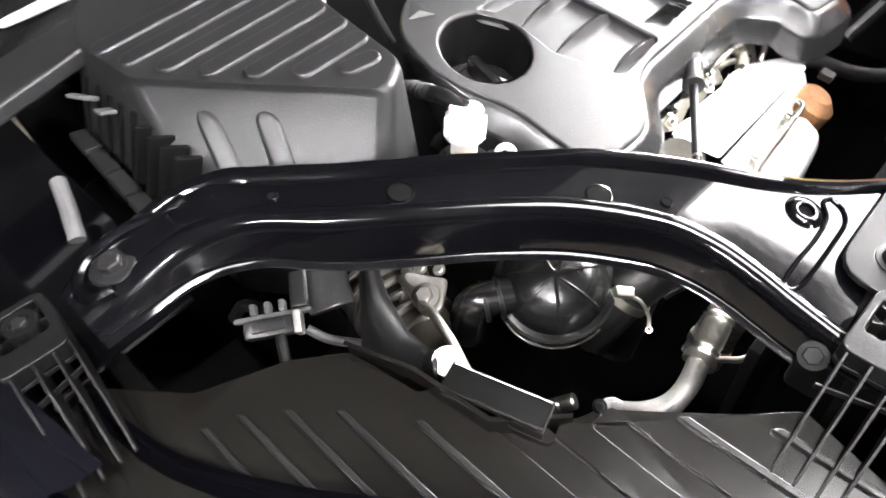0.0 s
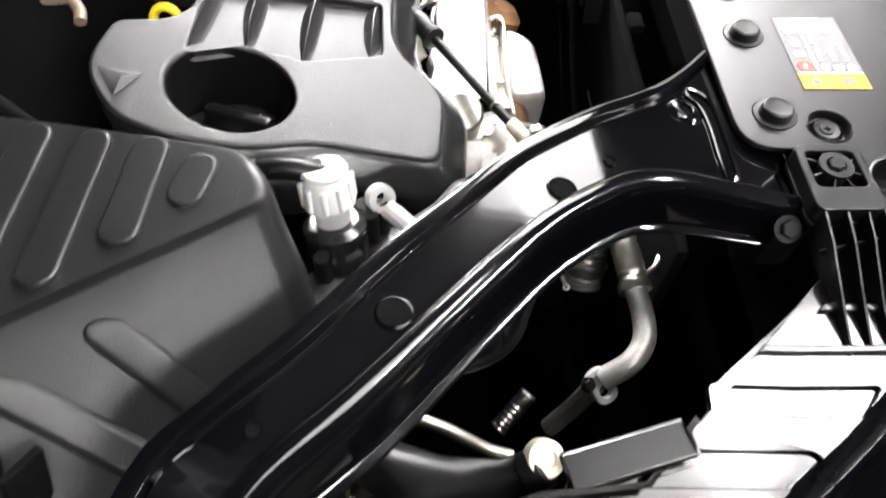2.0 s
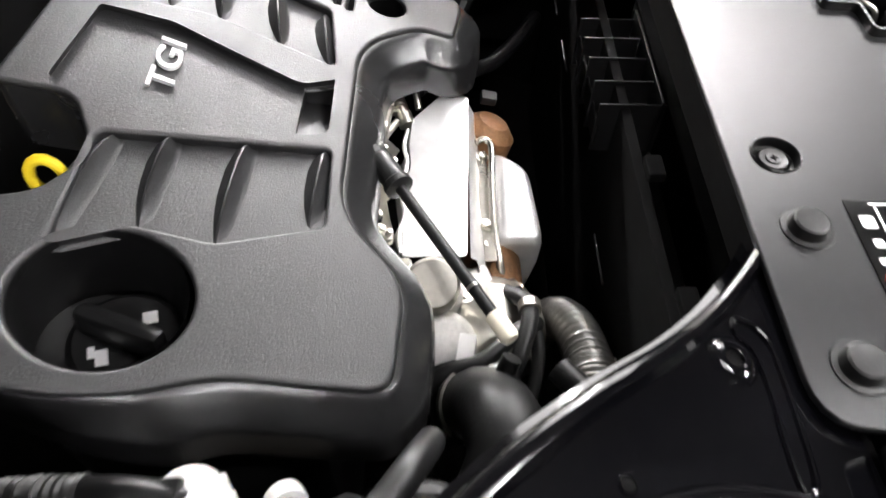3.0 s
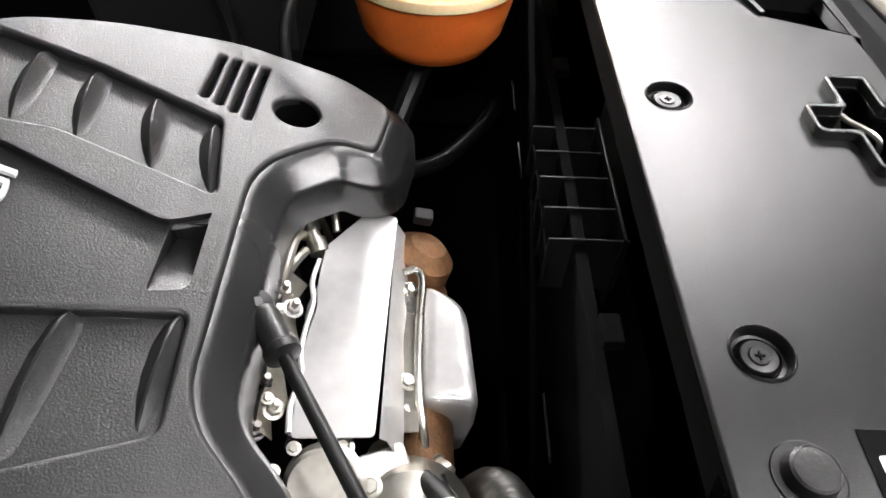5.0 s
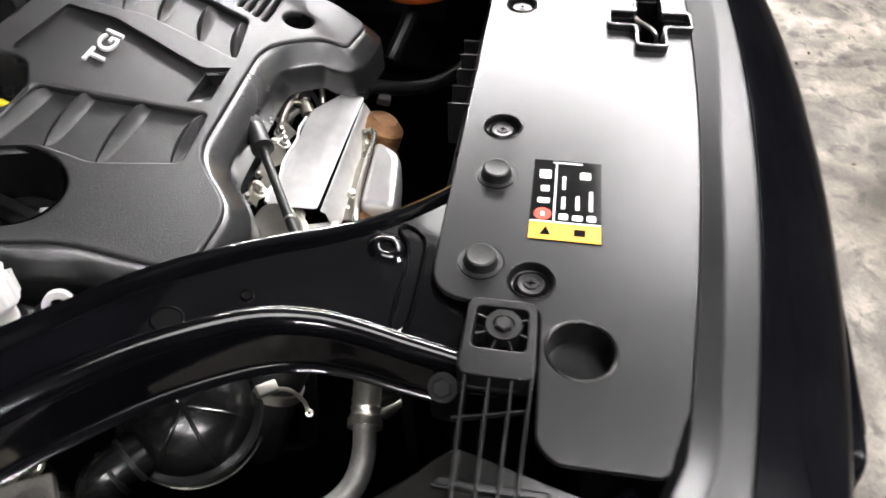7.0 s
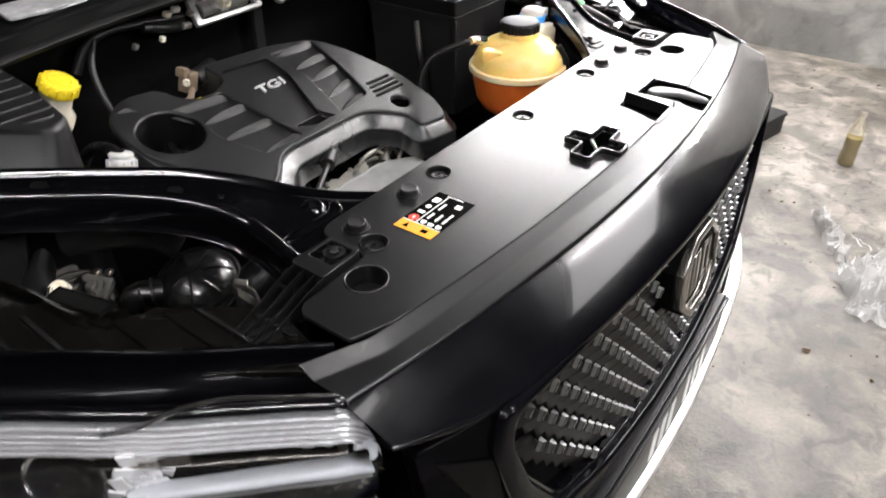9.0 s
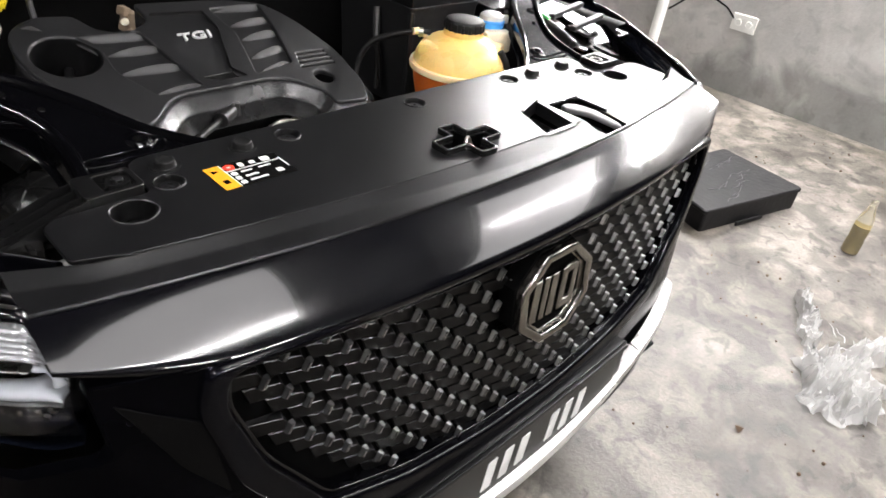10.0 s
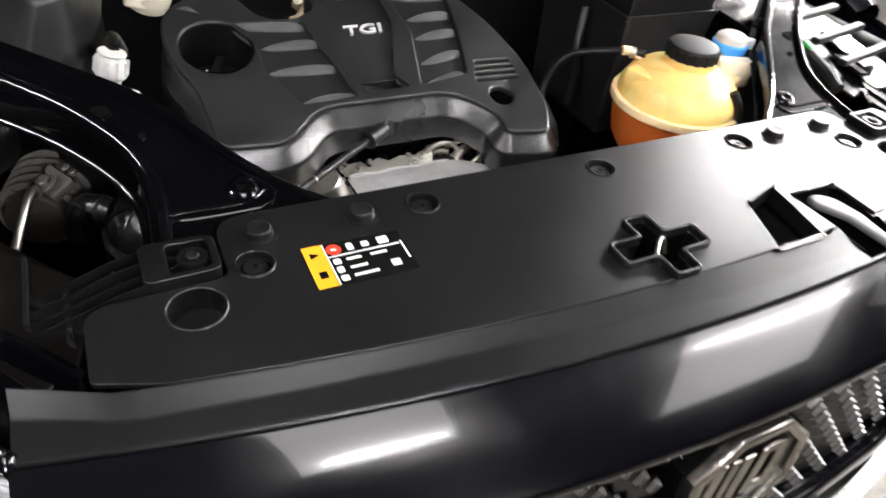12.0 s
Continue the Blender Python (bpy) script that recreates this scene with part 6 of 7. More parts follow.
def refrigerant_pipe():
    t = thing("refrigerant_pipe", "aluminium refrigerant pipe with crimped hose and flange", "pipe", (-0.56, 0.12, 0.70))
    part("rubber_hose", tube([(-0.37, 0.16, 0.80), (-0.41, 0.13, 0.803), (-0.458, 0.111, 0.802)], 0.0125, 14), "rubber", t)
    part("crimp_sleeve", tube([(-0.455, 0.1115, 0.802), (-0.490, 0.105, 0.796), (-0.522, 0.101, 0.788)], 0.0145, 16, wave=0.0009, pitch=0.009), "steel", t, "crimped metal sleeve")
    part("crimp_ring", turned([(0, -0.004), (0.017, -0.004), (0.017, 0.004), (0, 0.004)], (-0.524, 0.1005, 0.787), (0.95, 0.1, 0.2)), "steel", t)
    part("bent_pipe", tube([(-0.522, 0.101, 0.788), (-0.550, 0.096, 0.781), (-0.578, 0.098, 0.777), (-0.599, 0.113, 0.770), (-0.610, 0.140, 0.753)], 0.0115, 14), "cast", t, "bare aluminium pipe")
    q = Vector((0, 0, 1)).rotation_difference(Vector((-0.55, -0.2, 0.8))).to_matrix().to_4x4()
    part("flange", move(plate(rounded([(-0.024, -0.0125), (0.014, -0.0125), (0.014, 0.0125), (-0.024, 0.0125)], 0.012, 6), [circle(-0.011, 0, 0.0065, 16)], -0.004, 0.004, 0.0012), Matrix.Translation((-0.611, 0.143, 0.752)) @ q @ pose(0, 0, 0, 0, 0, 35)), "alu", t, "bright oval flange")
    part("flange_bolt", hexbolt((-0.616, 0.155, 0.755), 0.0055, (-0.55, -0.2, 0.8)), "dark", t)
    part("lower_pipe", tube([(-0.611, 0.144, 0.748), (-0.620, 0.160, 0.715), (-0.632, 0.185, 0.68)], 0.010), "cast", t)
    part("side_stub", tube([(-0.523, 0.098, 0.790), (-0.508, 0.086, 0.785), (-0.495, 0.072, 0.782), (-0.480, 0.064, 0.780)], 0.0035, 8), "steel", t)


refrigerant_pipe()


def side_duct():
    t = thing("snorkel_duct", "black tapered snorkel duct with pale plastic plug", "duct", (-0.76, 0.27, 0.85))
    rows = []
    for x, y, z, w, h in ((-0.70, 0.395, 0.86, 0.03, 0.05), (-0.745, 0.33, 0.868, 0.05, 0.055), (-0.755, 0.285, 0.885, 0.035, 0.035), (-0.75, 0.255, 0.905, 0.018, 0.018), (-0.746, 0.238, 0.916, 0.016, 0.016)):
        rows.append([(x + w * math.cos(u) * 0.8, y + w * math.cos(u) * 0.5, z + h * math.sin(u) * 0.7) for u in frange(0, 2 * math.pi, 15)[:-1]])
    part("duct_wall", loft(rows, close=True), "black", t, smooth=60)
    part("plug_socket", rod((-0.748, 0.246, 0.912), (-0.744, 0.232, 0.922), 0.015), "black", t)
    part("plug", turned([(0, 0.006), (0.005, 0.006), (0.006, 0.0035), (0.0065, 0.0065), (0.0125, 0.005), (0.0135, -0.006), (0, -0.008)], (-0.742, 0.234, 0.927), (-0.35, -0.2, 1)), "offwhite", t, "pale yellowish plug")


side_duct()


def wiring_plug():
    t = thing("wiring_connector", "grey electrical connector on a cable below the brace", "connector", (-0.79, 0.43, 0.82))
    m = pose(-0.802, 0.437, 0.85, 25, 0, -38)
    part("connector_body", rbox((0.052, 0.020, 0.016), 0.003, m), "airbox", t)
    part("connector_latch", rbox((0.034, 0.010, 0.005), 0.001, m @ pose(0, 0, 0.010)), "airbox", t)
    part("connector_end", rbox((0.008, 0.024, 0.02), 0.002, m @ pose(0.030, 0, 0.002)), "cast", t)
    for k in range(3):
        part("terminal", rbox((0.006, 0.012, 0.014), 0.002, m @ pose(-0.014 + 0.015 * k, 0.020, 0.004)), "grey", t)
    part("carrier_rail", rbox((0.080, 0.005, 0.008), 0.001, m @ pose(0.004, 0.012, 0.0)), "grey", t)
    part("side_plug", rbox((0.018, 0.040, 0.020), 0.004, pose(-0.757, 0.442, 0.862, 20, 10, -35)), "airbox", t)
    part("plug_seam", rbox((0.003, 0.036, 0.003), 0.001, pose(-0.748, 0.438, 0.870, 20, 10, -35)), "grey", t)
    part("back_cover", rbox((0.050, 0.09, 0.012), 0.004, pose(-0.722, 0.446, 0.86, 30, 0, -30)), "airbox", t)
    part("stay_rod", tube([(-0.776, 0.412, 0.842), (-0.766, 0.392, 0.83), (-0.742, 0.368, 0.815)], 0.005), "grey", t)
    part("thin_pin", rod((-0.842, 0.412, 0.83), (-0.852, 0.388, 0.82), 0.002), "steel", t)
    part("cable", tube([(-0.80, 0.425, 0.845), (-0.815, 0.40, 0.835), (-0.83, 0.37, 0.84), (-0.85, 0.33, 0.81)], 0.006), "rubber", t)
    part("cable_sleeve", tube([(-0.79, 0.45, 0.85), (-0.80, 0.49, 0.84), (-0.81, 0.52, 0.80)], 0.007), "rubber", t)


wiring_plug()
hose("metal_line", "thin bright metal line bolted beside the duct", [(-0.655, 0.40, 0.815), (-0.668, 0.352, 0.81), (-0.672, 0.335, 0.825), (-0.682, 0.30, 0.822), (-0.695, 0.262, 0.805), (-0.70, 0.24, 0.80)], 0.0055, "steel", category="pipe")
hose("quick_connector", "short hose end with grey metal connector", [(-0.62, 0.235, 0.645), (-0.602, 0.215, 0.658), (-0.588, 0.20, 0.668)], 0.010, "steel", 0.0008, 0.006)


def alternator():
    """Cast alternator end with cooling ribs and a bolted ear, low behind the headlight cover."""
    t = thing("alternator", "dull cast aluminium alternator housing with cooling ribs and bolts", "alternator", (-0.66, 0.40, 0.72))
    a, b = Vector((-0.650, 0.462, 0.760)), Vector((-0.684, 0.345, 0.760))
    d = (b - a).normalized()
    # housing colour carries the shade between the ribs
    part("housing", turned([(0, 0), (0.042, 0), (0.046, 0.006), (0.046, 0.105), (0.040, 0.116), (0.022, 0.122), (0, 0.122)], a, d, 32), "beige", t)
    for k in range(5):
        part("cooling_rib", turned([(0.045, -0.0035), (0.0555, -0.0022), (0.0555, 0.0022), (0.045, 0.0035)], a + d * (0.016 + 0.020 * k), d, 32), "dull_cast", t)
    for k in range(6):
        u = 2 * math.pi * k / 6
        side = Vector((0, 0, 1)).cross(d).normalized()
        w = side * math.cos(u) + Vector((0, 0, 1)) * math.sin(u)
        part("rib_bridge", rod(a + d * 0.012 + w * 0.047, a + d * 0.104 + w * 0.047, 0.0035, 8), "dull_cast", t)
    part("mounting_ear", rbox((0.040, 0.050, 0.018), 0.006, pose(-0.650, 0.372, 0.805, 10, -20, 30)), "dull_cast", t)
    part("ear_bolt", hexbolt((-0.657, 0.360, 0.815), 0.010, (-0.3, -0.1, 1), 1.6), "dull_cast", t)
    for p in ((-0.632, 0.392, 0.815), (-0.622, 0.372, 0.818), (-0.645, 0.402, 0.812)):
        part("ear_stud", hexbolt(p, 0.005, (-0.3, -0.1, 1)), "steel", t)


alternator()


# ---- radiator side under the panel ----
def fan_shroud():
    t = thing("fan_shroud", "black plastic radiator fan shroud with open ribs", "fan shroud", (0, 0.05, 0.4))
    # wall and bar near-black, standing in for the shade behind the radiator
    part("shroud_wall", rbox((1.02, 0.012, 0.50), 0.002, pose(0, 0.060, 0.58)), "shade_black", t)
    part("support_bar", rbox((1.12, 0.03, 0.05), 0.006, pose(0, 0.012, 0.905)), "shade_black", t, "cross member coloured near-black for shade")
    for k, x in enumerate((-0.062, -0.02, 0.025, 0.066, 0.108)):
        part("duct_rib", rbox((0.0022, 0.075, 0.07), 0.0006, pose(x, 0.052, 0.80 - 0.03 * (x + 0.06))), "airbox", t)
    part("duct_back", rbox((0.18, 0.003, 0.10), 0.001, pose(0.025, 0.02, 0.79)), "black", t)
    part("duct_front", rbox((0.18, 0.0025, 0.03), 0.0006, pose(0.025, 0.086, 0.79)), "black", t)
    for x in (-0.33, -0.17, 0.20, 0.34):
        part("shroud_clip", rbox((0.03, 0.018, 0.012), 0.003, pose(x, 0.052, 0.845)), "shade_black", t)
        part("clip_edge", rbox((0.07, 0.0025, 0.004), 0.001, pose(x - 0.02, 0.085, 0.72)), "airbox", t)


fan_shroud()


def undertray():
    t = thing("undertray", "undertray and inner body, near-black for the shade of the bay", "undertray", (0, 0.4, 0.24))
    # sheets and rails near-black, with the bay's shade in their colour
    part("tray_sheet", rbox((1.62, 1.2, 0.012), 0.003, pose(0, 0.56, 0.28)), "shade_black", t)
    part("front_sheet", rbox((1.30, 0.32, 0.012), 0.003, pose(0, -0.16, 0.27)), "shade_black", t)
    part("front_beam", rbox((1.2, 0.06, 0.12), 0.01, pose(0, -0.16, 0.5)), "shade_black", t)
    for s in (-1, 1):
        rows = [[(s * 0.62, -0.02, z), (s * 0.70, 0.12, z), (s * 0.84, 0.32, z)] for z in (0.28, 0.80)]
        part("side_wall", loft(rows), "shade_black", t)
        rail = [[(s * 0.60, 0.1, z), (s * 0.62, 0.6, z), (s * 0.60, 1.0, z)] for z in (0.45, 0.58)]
        part("chassis_rail", loft(rail), "shade_black", t)


undertray()


def firewall():
    t = thing("firewall", "black firewall and cowl at the back of the engine bay", "firewall", (0, 0.95, 0.7))
    # bulkhead coloured near-black for the shade at the back
    part("bulkhead", rbox((1.66, 0.02, 0.80), 0.004, pose(0, 0.93, 0.66)), "shade_black", t)
    up = lambda x: 0.036 - 0.15 * x * x
    rows = [[(x, 0.748 + 0.10 * x * x, 1.030 + up(x)), (x, 0.745 + 0.10 * x * x, 1.037 + up(x)), (x, 0.752 + 0.10 * x * x, 1.046 + up(x)), (x, 0.765 + 0.10 * x * x, 1.048 + up(x)), (x, 0.785 + 0.10 * x * x, 1.038 + up(x)), (x, 0.80 + 0.10 * x * x, 1.036 + up(x)), (x, 0.86 + 0.08 * x * x, 1.040 + up(x))] for x in frange(-0.82, 0.82, 29)]
    part("cowl_seal", loft(rows), "rubber", t, "black rubber cowl seal", 50)
    rows = [[(x, 0.85 + 0.08 * x * x, 1.040 + up(x)), (x, 0.862 + 0.08 * x * x, 1.052 + up(x)), (x, 0.93 + 0.08 * x * x, 1.058 + up(x)), (x, 1.02 + 0.08 * x * x, 1.068 + up(x))] for x in frange(-0.82, 0.82, 25)]
    part("cowl_grille", loft(rows), "black", t, "black plastic cowl", 50)
    for k in range(8):
        x = -0.70 + 0.178 * k
        pad = plate(rounded([(-0.084, -0.048), (0.080, -0.050), (0.084, 0.052), (0.010, 0.056), (-0.086, 0.050)], 0.012), (), 0.0, 0.010, 0.004, 3)
        part("cowl_pad", move(pad, pose(x, 0.915 + 0.08 * x * x, 1.057 + up(x), 8, 0, math.degrees(0.16 * x - 0.02 * (k % 2)))), "felt", t, "grey felt cowl pad")


firewall()


def windscreen():
    t = thing("windscreen", "dark sloping windscreen behind the cowl", "windscreen", (0, 1.1, 1.08))
    rows = [[(x, 1.02 + 0.08 * x * x, 1.08), (x, 1.4 + 0.08 * x * x, 1.36), (x * 0.95, 1.75 + 0.08 * x * x, 1.6)] for x in frange(-0.76, 0.76, 13)]
    part("pane", loft(rows), "paint", t, smooth=60)


windscreen()


def hood():
    """The hood stands open on its hinges at the cowl, leaning over the engine bay."""
    t = thing("hood", "open black car hood tilted up over the engine bay", "hood", (0, 0.93, 1.07))
    up = Vector((0, -math.cos(radians(64)), math.sin(radians(64))))
    off = Vector((0, up.z, -up.y))
    outer, inner = [], []
    for k in frange(0, 1, 13):
        w = 0.80 - 0.10 * k ** 3
        base = Vector((0, 0.93, 1.075)) + up * (0.98 * k)
        outer.append([tuple(base + Vector((x * w, 0, 0)) + off * (0.035 + 0.03 * (1 - x * x) - 0.05 * k ** 4)) for x in frange(-1, 1, 17)])
        inner.append([tuple(base + Vector((x * w * 0.985, 0, 0)) + off * (0.004 + 0.02 * (1 - x * x) - 0.045 * k ** 4)) for x in frange(-1, 1, 17)])
    part("hood_skin", loft(outer), "paint", t, smooth=60)
    part("hood_liner", loft(inner), "shade_black", t, "dark felt liner under the hood", 60)
    for s in (-1, 1):
        part("hood_hinge", rbox((0.03, 0.10, 0.05), 0.006, pose(s * 0.70, 0.955, 1.085, -30, 0, 0)), "dark", t)


hood()


def steering_joint():
    t = thing("wiper_linkage", "pale metal linkage bracket with wiring on the firewall", "linkage", (0.035, 0.86, 0.98))
    ring = rounded([(-0.105, -0.032), (0.100, -0.032), (0.100, 0.034), (-0.098, 0.034)], 0.010)
    q = pose(0.035, 0.852, 1.000, 58, 0, 3)
    part("frame_bracket", move(plate(ring, [rounded([(-0.086, -0.019), (0.078, -0.019), (0.080, 0.020), (-0.082, 0.020)], 0.006)], 0, 0.014, 0.003), q), "alu", t, "pale pressed frame")
    part("motor_can", rod((-0.035, 0.860, 0.998), (0.105, 0.862, 1.002), 0.020), "cast", t)
    part("can_band", turned([(0.0195, -0.012), (0.0225, -0.010), (0.0225, 0.010), (0.0195, 0.012)], (0.030, 0.861, 1.0), (1, 0, 0)), "alu", t)
    part("white_block", rbox((0.030, 0.030, 0.024), 0.006, pose(0.028, 0.842, 1.010, 20, 0, 10)), "offwhite", t)
    part("shaft", tube([(0.125, 0.862, 1.005), (0.160, 0.868, 1.012), (0.205, 0.868, 1.012), (0.235, 0.860, 0.998), (0.225, 0.852, 0.972)], 0.017), "airbox", t)
    part("shaft_clip", tube([(0.178, 0.846, 1.005), (0.185, 0.843, 0.985), (0.205, 0.842, 0.972), (0.222, 0.842, 0.982)], 0.006, 8), "cast", t)
    part("stay", rbox((0.030, 0.010, 0.15), 0.004, pose(0.125, 0.850, 0.905, 0, 3, 0)), "airbox", t)
    part("harness", tube([(-0.36, 0.84, 0.955), (-0.33, 0.835, 1.000), (-0.27, 0.84, 1.018), (-0.17, 0.85, 1.010), (-0.08, 0.855, 1.000)], 0.009, 12, wave=0.0005, pitch=0.006), "airbox", t, "taped wiring loom")
    part("branch_loom", tube([(-0.19, 0.845, 1.005), (-0.13, 0.84, 0.990), (-0.085, 0.845, 0.985)], 0.012, 10, wave=0.0006, pitch=0.007), "airbox", t)
    part("harness_drop", tube([(-0.31, 0.832, 1.010), (-0.345, 0.80, 0.965), (-0.35, 0.77, 0.90), (-0.34, 0.74, 0.82)], 0.0065, 10), "airbox", t)
    for p, w, mat in (((-0.125, 0.842, 1.018), 0.020, "offwhite"), ((-0.100, 0.845, 1.022), 0.022, "alu"), ((-0.088, 0.835, 0.985), 0.028, "cast"), ((-0.155, 0.835, 0.972), 0.012, "offwhite"), ((-0.225, 0.83, 0.975), 0.011, "cast"), ((-0.07, 0.838, 1.008), 0.016, "steel")):
        part("terminal_clip", rbox((w, 0.012, 0.013), 0.003, pose(*p, 20, 10, 15)), mat, t)


steering_joint()


def ignition_unit():
    t = thing("solenoid_valve", "beige solenoid valve with dark hose behind the engine cover", "valve", (-0.25, 0.66, 0.88))
    part("valve_body", rbox((0.034, 0.030, 0.046), 0.005, pose(-0.240, 0.645, 0.948, 8, 14, 20)), "aged_beige", t)
    part("valve_shoulder", rbox((0.020, 0.024, 0.020), 0.004, pose(-0.252, 0.640, 0.974, 8, 14, 20)), "aged_beige", t)
    part("valve_nose", turned([(0, 0.016), (0.006, 0.016), (0.008, 0.012), (0.008, 0), (0, 0)], (-0.256, 0.628, 0.955), (-0.5, -0.8, 0.2)), "offwhite", t)
    part("valve_port", tube([(-0.245, 0.63, 0.935), (-0.262, 0.615, 0.925), (-0.280, 0.61, 0.922)], 0.007), "aged_beige", t)
    part("valve_collar", turned([(0.017, -0.008), (0.021, -0.006), (0.021, 0.006), (0.017, 0.008)], (-0.212, 0.655, 0.944), (1, 0.2, 0.15)), "rubber", t)
    part("valve_motor", rod((-0.205, 0.66, 0.942), (-0.150, 0.67, 0.952), 0.021), "rubber", t)
    part("motor_end", turned([(0, 0.004), (0.012, 0.003), (0.014, 0), (0, 0)], (-0.176, 0.642, 0.955), (0.1, -0.9, 0.4)), "cast", t)
    t.location += Vector((0.073, 0.110, -0.052))


ignition_unit()


# ---- tanks, bottles, battery ----
def coolant_tank():
    c = Vector((0.326, 0.203, 0.0))
    t = thing("coolant_tank", "translucent amber coolant tank with orange coolant and black cap", "coolant tank", (c.x, c.y, 0.80))
    at = (c.x, c.y, 0)
    part("lower_shell", turned([(0, 0.795), (0.055, 0.797), (0.078, 0.808), (0.092, 0.83), (0.100, 0.865), (0.104, 0.897)], at, n=40), "orange", t, "orange coolant-filled lower half")
    part("seam_flange", turned([(0.100, 0.893), (0.111, 0.895), (0.112, 0.901), (0.111, 0.907), (0.098, 0.909)], at, n=40), "cream", t, "pale moulded seam")
    part("upper_shell", turned([(0.104, 0.905), (0.100, 0.925), (0.090, 0.943), (0.072, 0.957), (0.052, 0.964), (0.044, 0.970), (0.042, 0.985), (0, 0.986)], at, n=40), "amber", t, "amber upper half")
    part("cap", turned([(0, 1.006), (0.030, 1.006), (0.040, 1.003), (0.0435, 0.998), (0.0435, 0.983), (0.040, 0.979), (0, 0.979)], at, n=36), "rubber", t, "black screw cap")
    for k in range(18):
        u = 2 * math.pi * k / 18
        part("cap_grip", rbox((0.003, 0.006, 0.017), 0.0008, pose(c.x + 0.0435 * math.cos(u), c.y + 0.0435 * math.sin(u), 0.99, 0, 0, math.degrees(u))), "rubber", t)
    part("level_strap", tube([(c.x + 0.035, c.y - 0.082, 0.952), (c.x + 0.050, c.y - 0.095, 0.92), (c.x + 0.056, c.y - 0.100, 0.88)], 0.0075, 10), "rubber", t, "black hose along the tank")
    part("nipple", tube([(c.x - 0.045, c.y + 0.065, 0.955), (c.x - 0.06, c.y + 0.075, 0.962), (c.x - 0.075, c.y + 0.08, 0.963)], 0.008), "cream", t)
    part("mount_ear", rbox((0.05, 0.04, 0.025), 0.006, pose(c.x + 0.10, c.y - 0.01, 0.925, 0, 0, 30)), "cream", t)
    part("tank_lug", rbox((0.035, 0.05, 0.03), 0.008, pose(c.x - 0.075, c.y + 0.02, 0.94, 0, 0, 20)), "amber", t)
    part("outlet", tube([(c.x, c.y, 0.80), (c.x, c.y + 0.02, 0.74), (c.x - 0.05, c.y + 0.05, 0.68)], 0.015), "rubber", t)


coolant_tank()


def washer_filler():
    t = thing("washer_filler", "white washer filler neck with blue cap", "filler neck", (0.472, 0.252, 0.85))
    at = (0.472, 0.252, 0)
    part("neck", turned([(0, 0.84), (0.024, 0.84), (0.025, 0.955), (0.030, 0.96), (0, 0.96)], at), "white", t)
    part("blue_band", turned([(0, 0.958), (0.031, 0.958), (0.032, 0.972), (0.029, 0.975), (0, 0.975)], at), "blue", t, "blue cap rim")
    part("cap_top", turned([(0, 0.99), (0.020, 0.989), (0.027, 0.984), (0.029, 0.974), (0, 0.974)], at), "white", t)
    part("cap_ear", rbox((0.02, 0.012, 0.02), 0.004, pose(0.498, 0.236, 0.975, 0, 0, -30)), "white", t)
    part("bracket", rbox((0.07, 0.03, 0.05), 0.008, pose(0.455, 0.215, 0.935, 0, 0, -20)), "offwhite", t, "cream tank shoulder")


washer_filler()


def brake_fluid():
    t = thing("brake_fluid_reservoir", "white brake fluid bottle with bright yellow ribbed cap", "reservoir", (-0.45, 0.79, 0.86))
    ax = Vector((0.28, -0.42, 0.86)).normalized()
    c = Vector((-0.433, 0.778, 0.958))
    part("bottle", turned([(0, -0.082), (0.036, -0.082), (0.042, -0.076), (0.042, -0.052), (0.031, -0.036), (0.028, 0.002), (0, 0.002)], c, ax), "offwhite", t)
    cap = part("cap", turned([(0, 0.026), (0.024, 0.026), (0.031, 0.024), (0.0335, 0.020), (0.0335, 0.003), (0.032, 0), (0, 0)], c, ax, 32), "yellow", t, "yellow ribbed screw cap")
    part("cap_disc", turned([(0.018, 0.0262), (0.020, 0.0280), (0.023, 0.0278), (0.024, 0.0260)], c, ax, 32), "yellow", cap)
    q = Vector((0, 0, 1)).rotation_difference(ax).to_matrix()
    for k in range(14):
        u = 2 * math.pi * k / 14
        p = c + q @ Vector((0.0335 * math.cos(u), 0.0335 * math.sin(u), 0.003))
        part("grip_rib", rod(p, p + ax * 0.018, 0.0034, 8), "yellow", cap)
    part("neck_tab", rbox((0.05, 0.02, 0.03), 0.006, pose(-0.470, 0.775, 0.905, 0, 15, 0)), "offwhite", t)


brake_fluid()


